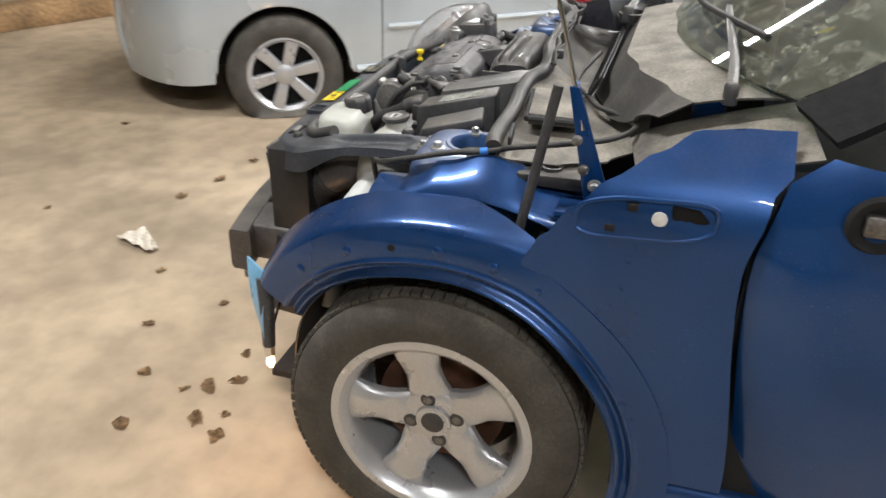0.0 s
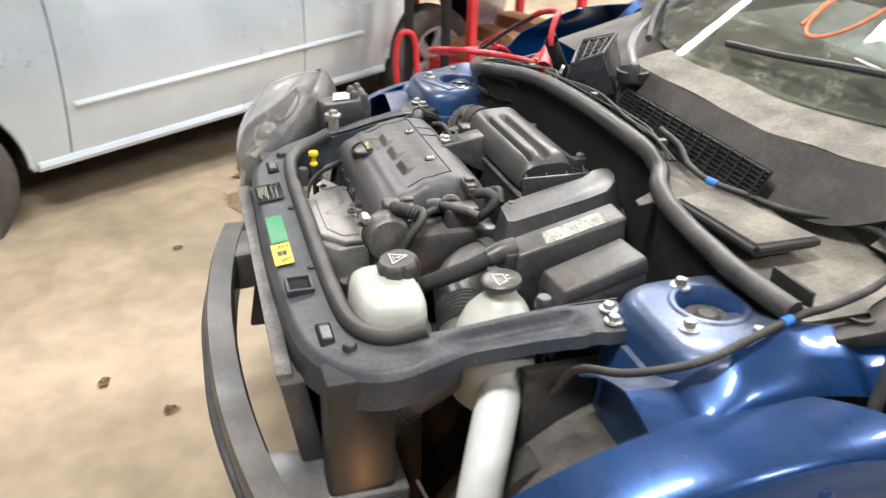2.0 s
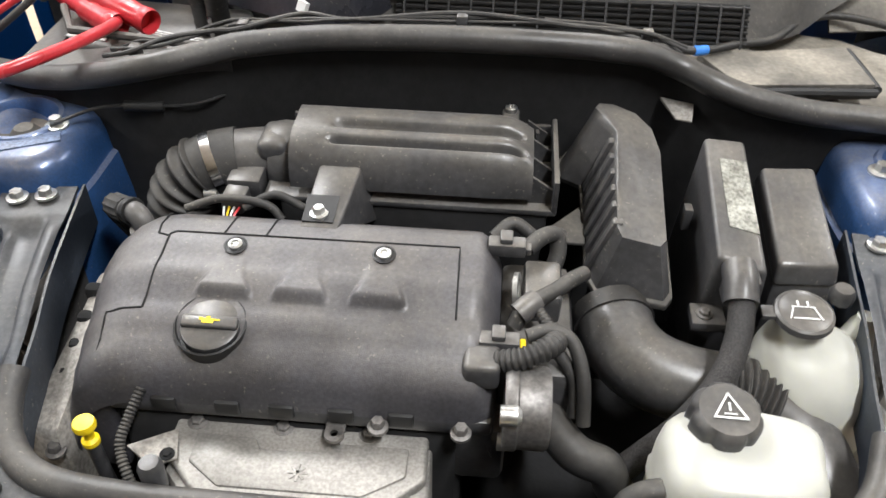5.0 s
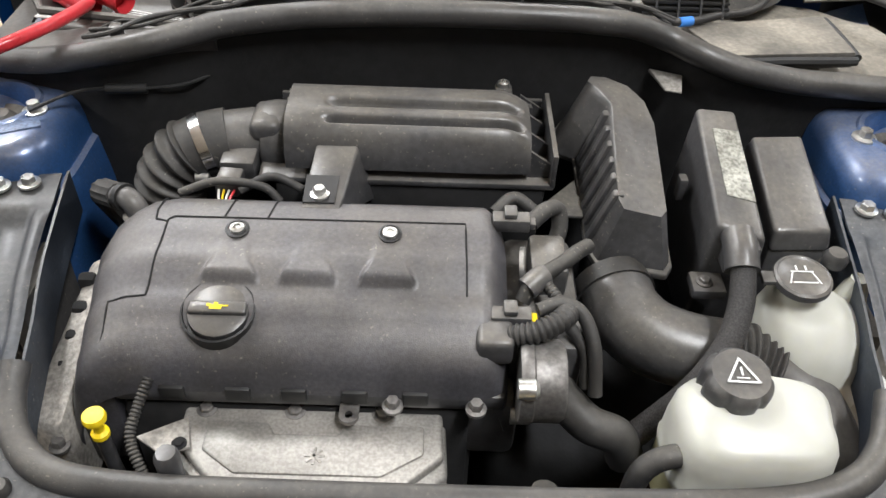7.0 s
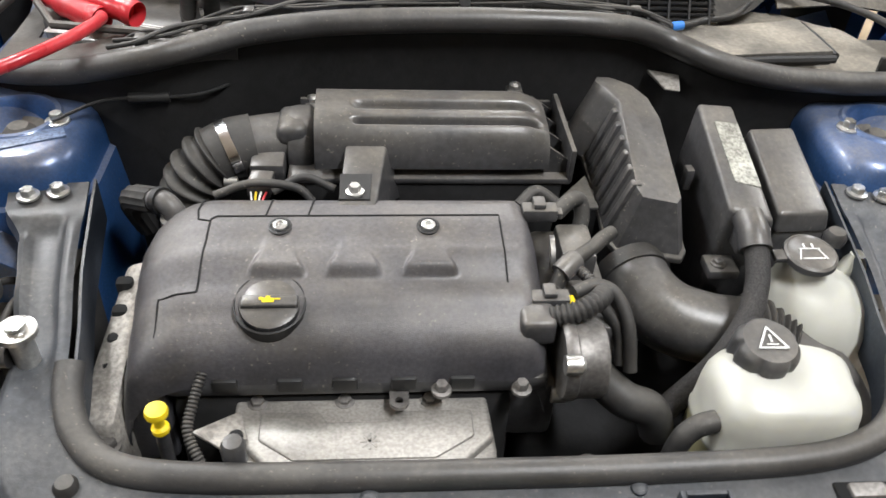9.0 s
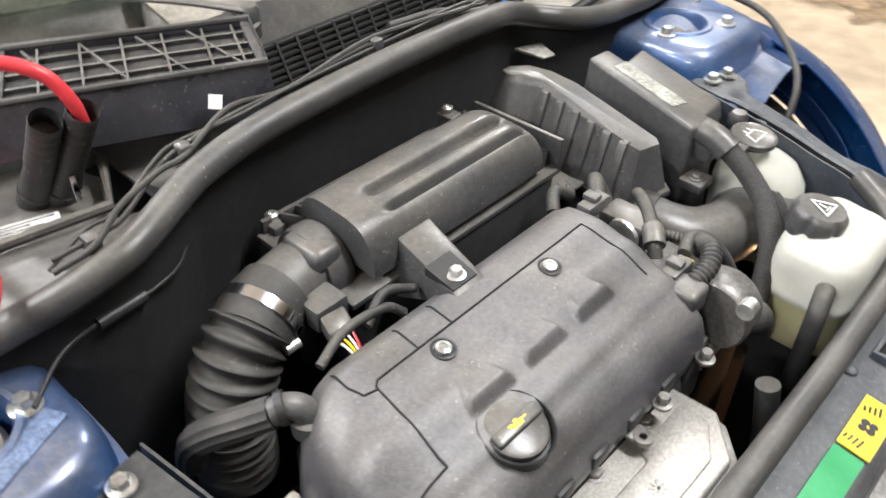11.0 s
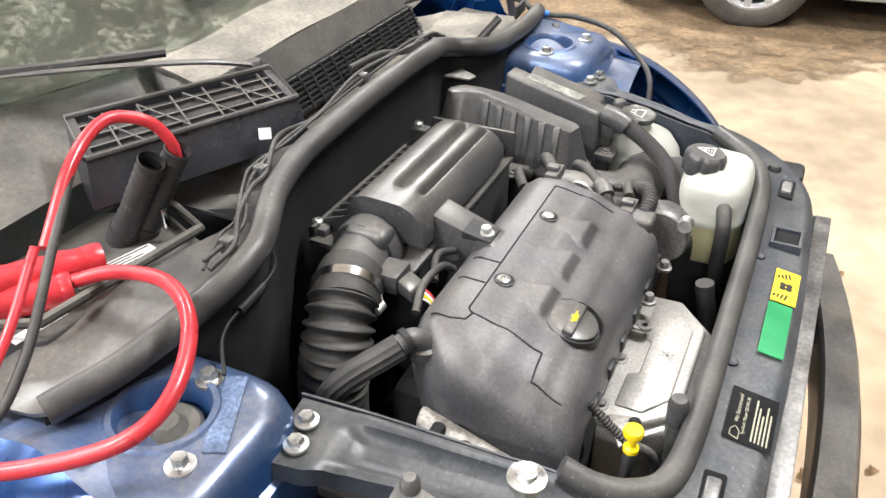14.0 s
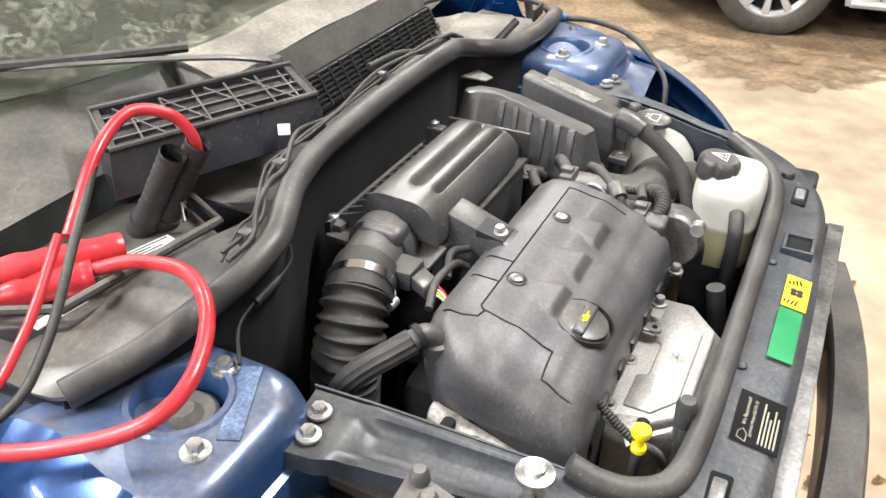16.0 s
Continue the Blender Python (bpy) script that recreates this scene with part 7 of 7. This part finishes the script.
    part("windscreen", sheet(lambda u, v: (-W / 2 + u * (W / 2 - 0.08 - 0.19 * v), 0.55 + 0.5 * v, belt(0.6) + 0.05 + 0.40 * v), steps(-1, 1, 8), steps(0, 1, 5), 0.005), M_INK, t)
    part("rear_screen", sheet(lambda u, v: (-W / 2 + u * (W / 2 - 0.1 - 0.17 * v), 2.95 - 0.5 * v, belt(2.8) + 0.04 + 0.36 * v), steps(-1, 1, 8), steps(0, 1, 5), 0.005), M_INK, t)
    part("underbody", box(-W + 0.25, -0.25, L0 + 0.15, L1 - 0.15, 0.20, 0.34, 0.02), M_DARK, t)
    for y, z in ((0.06, hub_z), (WB, 0.285)):
        dead_tyre(t, y, flat and y < 1, spokes=wheel_spokes, zc=z)
        dead_tyre(t, y, False, spokes=wheel_spokes, side=-1, zc=z).location.x = -W + 0.085
    return t


other_car("grey_car", "dented light grey saloon car on a flat tyre", (-1.55, -1.56, 0), 27.9, 1, M_GREY, 6, 0.055, True, 0.206)
other_car("silver_car", "silver saloon car with spoked alloy wheels", (3.36, -0.05, 0), 186, 1, M_SILVER, 10, 0.0, False, 0.285)


def tool_cart():
    t = thing("tool_cart", "red steel tool cart with wooden blocks on its shelf", "cart", (-2.75, 0.95, 0))
    t.rotation_euler = (0, 0, radians(20))
    part("shelf", box(-0.25, 0.25, -0.38, 0.38, 0.20, 0.32, 0.006), M_REDPAINT, t, "red shelf tray")
    part("top_shelf", box(-0.25, 0.25, -0.38, 0.38, 0.72, 0.80, 0.006), M_REDPAINT, t)
    for x in (-0.24, 0.24):
        for y in (-0.37, 0.37):
            part("post", box(x - 0.02, x + 0.02, y - 0.02, y + 0.02, 0.06, 0.95, 0.003), M_REDPAINT, t)
            part("caster", lathe([(0.045, -0.015), (0.05, -0.01), (0.05, 0.01), (0.045, 0.015)], 20, (x, y, 0.05), "X"), M_RUBBER, t)
    for k, (y, w) in enumerate(((-0.2, 0.12), (0.0, 0.10), (0.2, 0.14))):
        part("wooden_block", box(-0.18, 0.18, y - w / 2, y + w / 2, 0.32, 0.40 + 0.04 * k, 0.004), M_WOOD, t, "rough wooden block")
    part("blue_rag", sheet(lambda u, v: (0.12 + 0.1 * u, 0.2 + 0.12 * v, 0.81 + 0.03 * math.sin(5 * u + 3 * v) ** 2), steps(-1, 1, 8), steps(-1, 1, 8), 0.004), material("blue_cloth", (0.05, 0.10, 0.35), 0.9), t, "blue cloth")
    j = thing("floor_jack", "red and black jack standing beside the cart", "jack", (-2.35, 0.42, 0))
    part("base", box(-0.16, 0.16, -0.14, 0.16, 0.03, 0.07, 0.006), M_DARK, j)
    for x, y in ((-0.14, -0.12), (0.14, -0.12), (-0.14, 0.14), (0.14, 0.14)):
        part("foot", lathe([(0.025, 0), (0.025, 0.03), (0, 0.031)], 14, (x, y, 0)), M_RUBBER, j)
    for y in (-0.06, 0.12):
        part("post", box(-0.02, 0.02, y - 0.018, y + 0.018, 0.06, 1.35, 0.003), M_DARK, j, "black upright post")
    part("handle_loop", tube([(0.02, -0.08, 0.07), (0.04, -0.13, 0.35), (0.03, -0.12, 0.50), (0.03, -0.08, 0.54), (0.03, -0.04, 0.50), (0.04, -0.03, 0.32), (0.02, -0.05, 0.07)], 0.014, 10, 8), M_REDPAINT, j, "red tube loop")
    part("cross_bar", box(-0.015, 0.015, -0.06, 0.12, 1.30, 1.34, 0.003), M_DARK, j)


tool_cart()


def kerb():
    t = thing("timber_beam", "old weathered timber beam lying on the floor", "beam", (-2.6, -4.1, 0))
    t.rotation_euler = (0, 0, radians(62))
    part("timber", box(-0.1, 0.1, -0.7, 0.7, 0, 0.16, 0.012), M_WOOD, t)


kerb()


def screen_marks():
    """Paint strokes written on the windscreen, as plain curved lines."""
    t = thing("paint_mark", "orange paint strokes on the windscreen glass", "paint mark")
    m = material("orange_marker", (0.75, 0.22, 0.10), 0.6, bump=0)

    def on_glass(u, v):
        y0 = 0.34 + 0.22 * (abs(u) / 0.64) ** 2.2
        return (u * (1 - 0.14 * v), y0 + 0.62 * v - 0.004, 0.975 + 0.02 * (abs(u) / 0.64) ** 2 + 0.40 * v - 0.02 * math.sin(v * math.pi) + 0.006)
    part("stroke", tube([on_glass(-0.02, 0.62), on_glass(0.02, 0.45), on_glass(0.05, 0.25)], 0.004, 6, 6), m, t)
    part("stroke", tube([on_glass(0.10 + 0.06 * math.cos(a), 0.38 + 0.16 * math.sin(a)) for a in steps(0, 2 * math.pi, 16)], 0.004, 6, 3), m, t)
    p = thing("paper_slips", "pale paper slips behind the windscreen", "paper")
    for k, (u, v) in enumerate(((0.40, 0.30), (0.43, 0.26), (0.46, 0.24))):
        x, y, z = on_glass(u, v)
        part("slip", moved(box(-0.016, 0.016, -0.010, 0.010, 0, 0.001, 0), frame_of((x, y + 0.02, z - 0.025), (0, -0.54, 0.84)) @ pose(0, 0, 0, 0, 0, 30 * k)), M_STICKER if k == 1 else M_WHITE, p, smooth=0)


screen_marks()
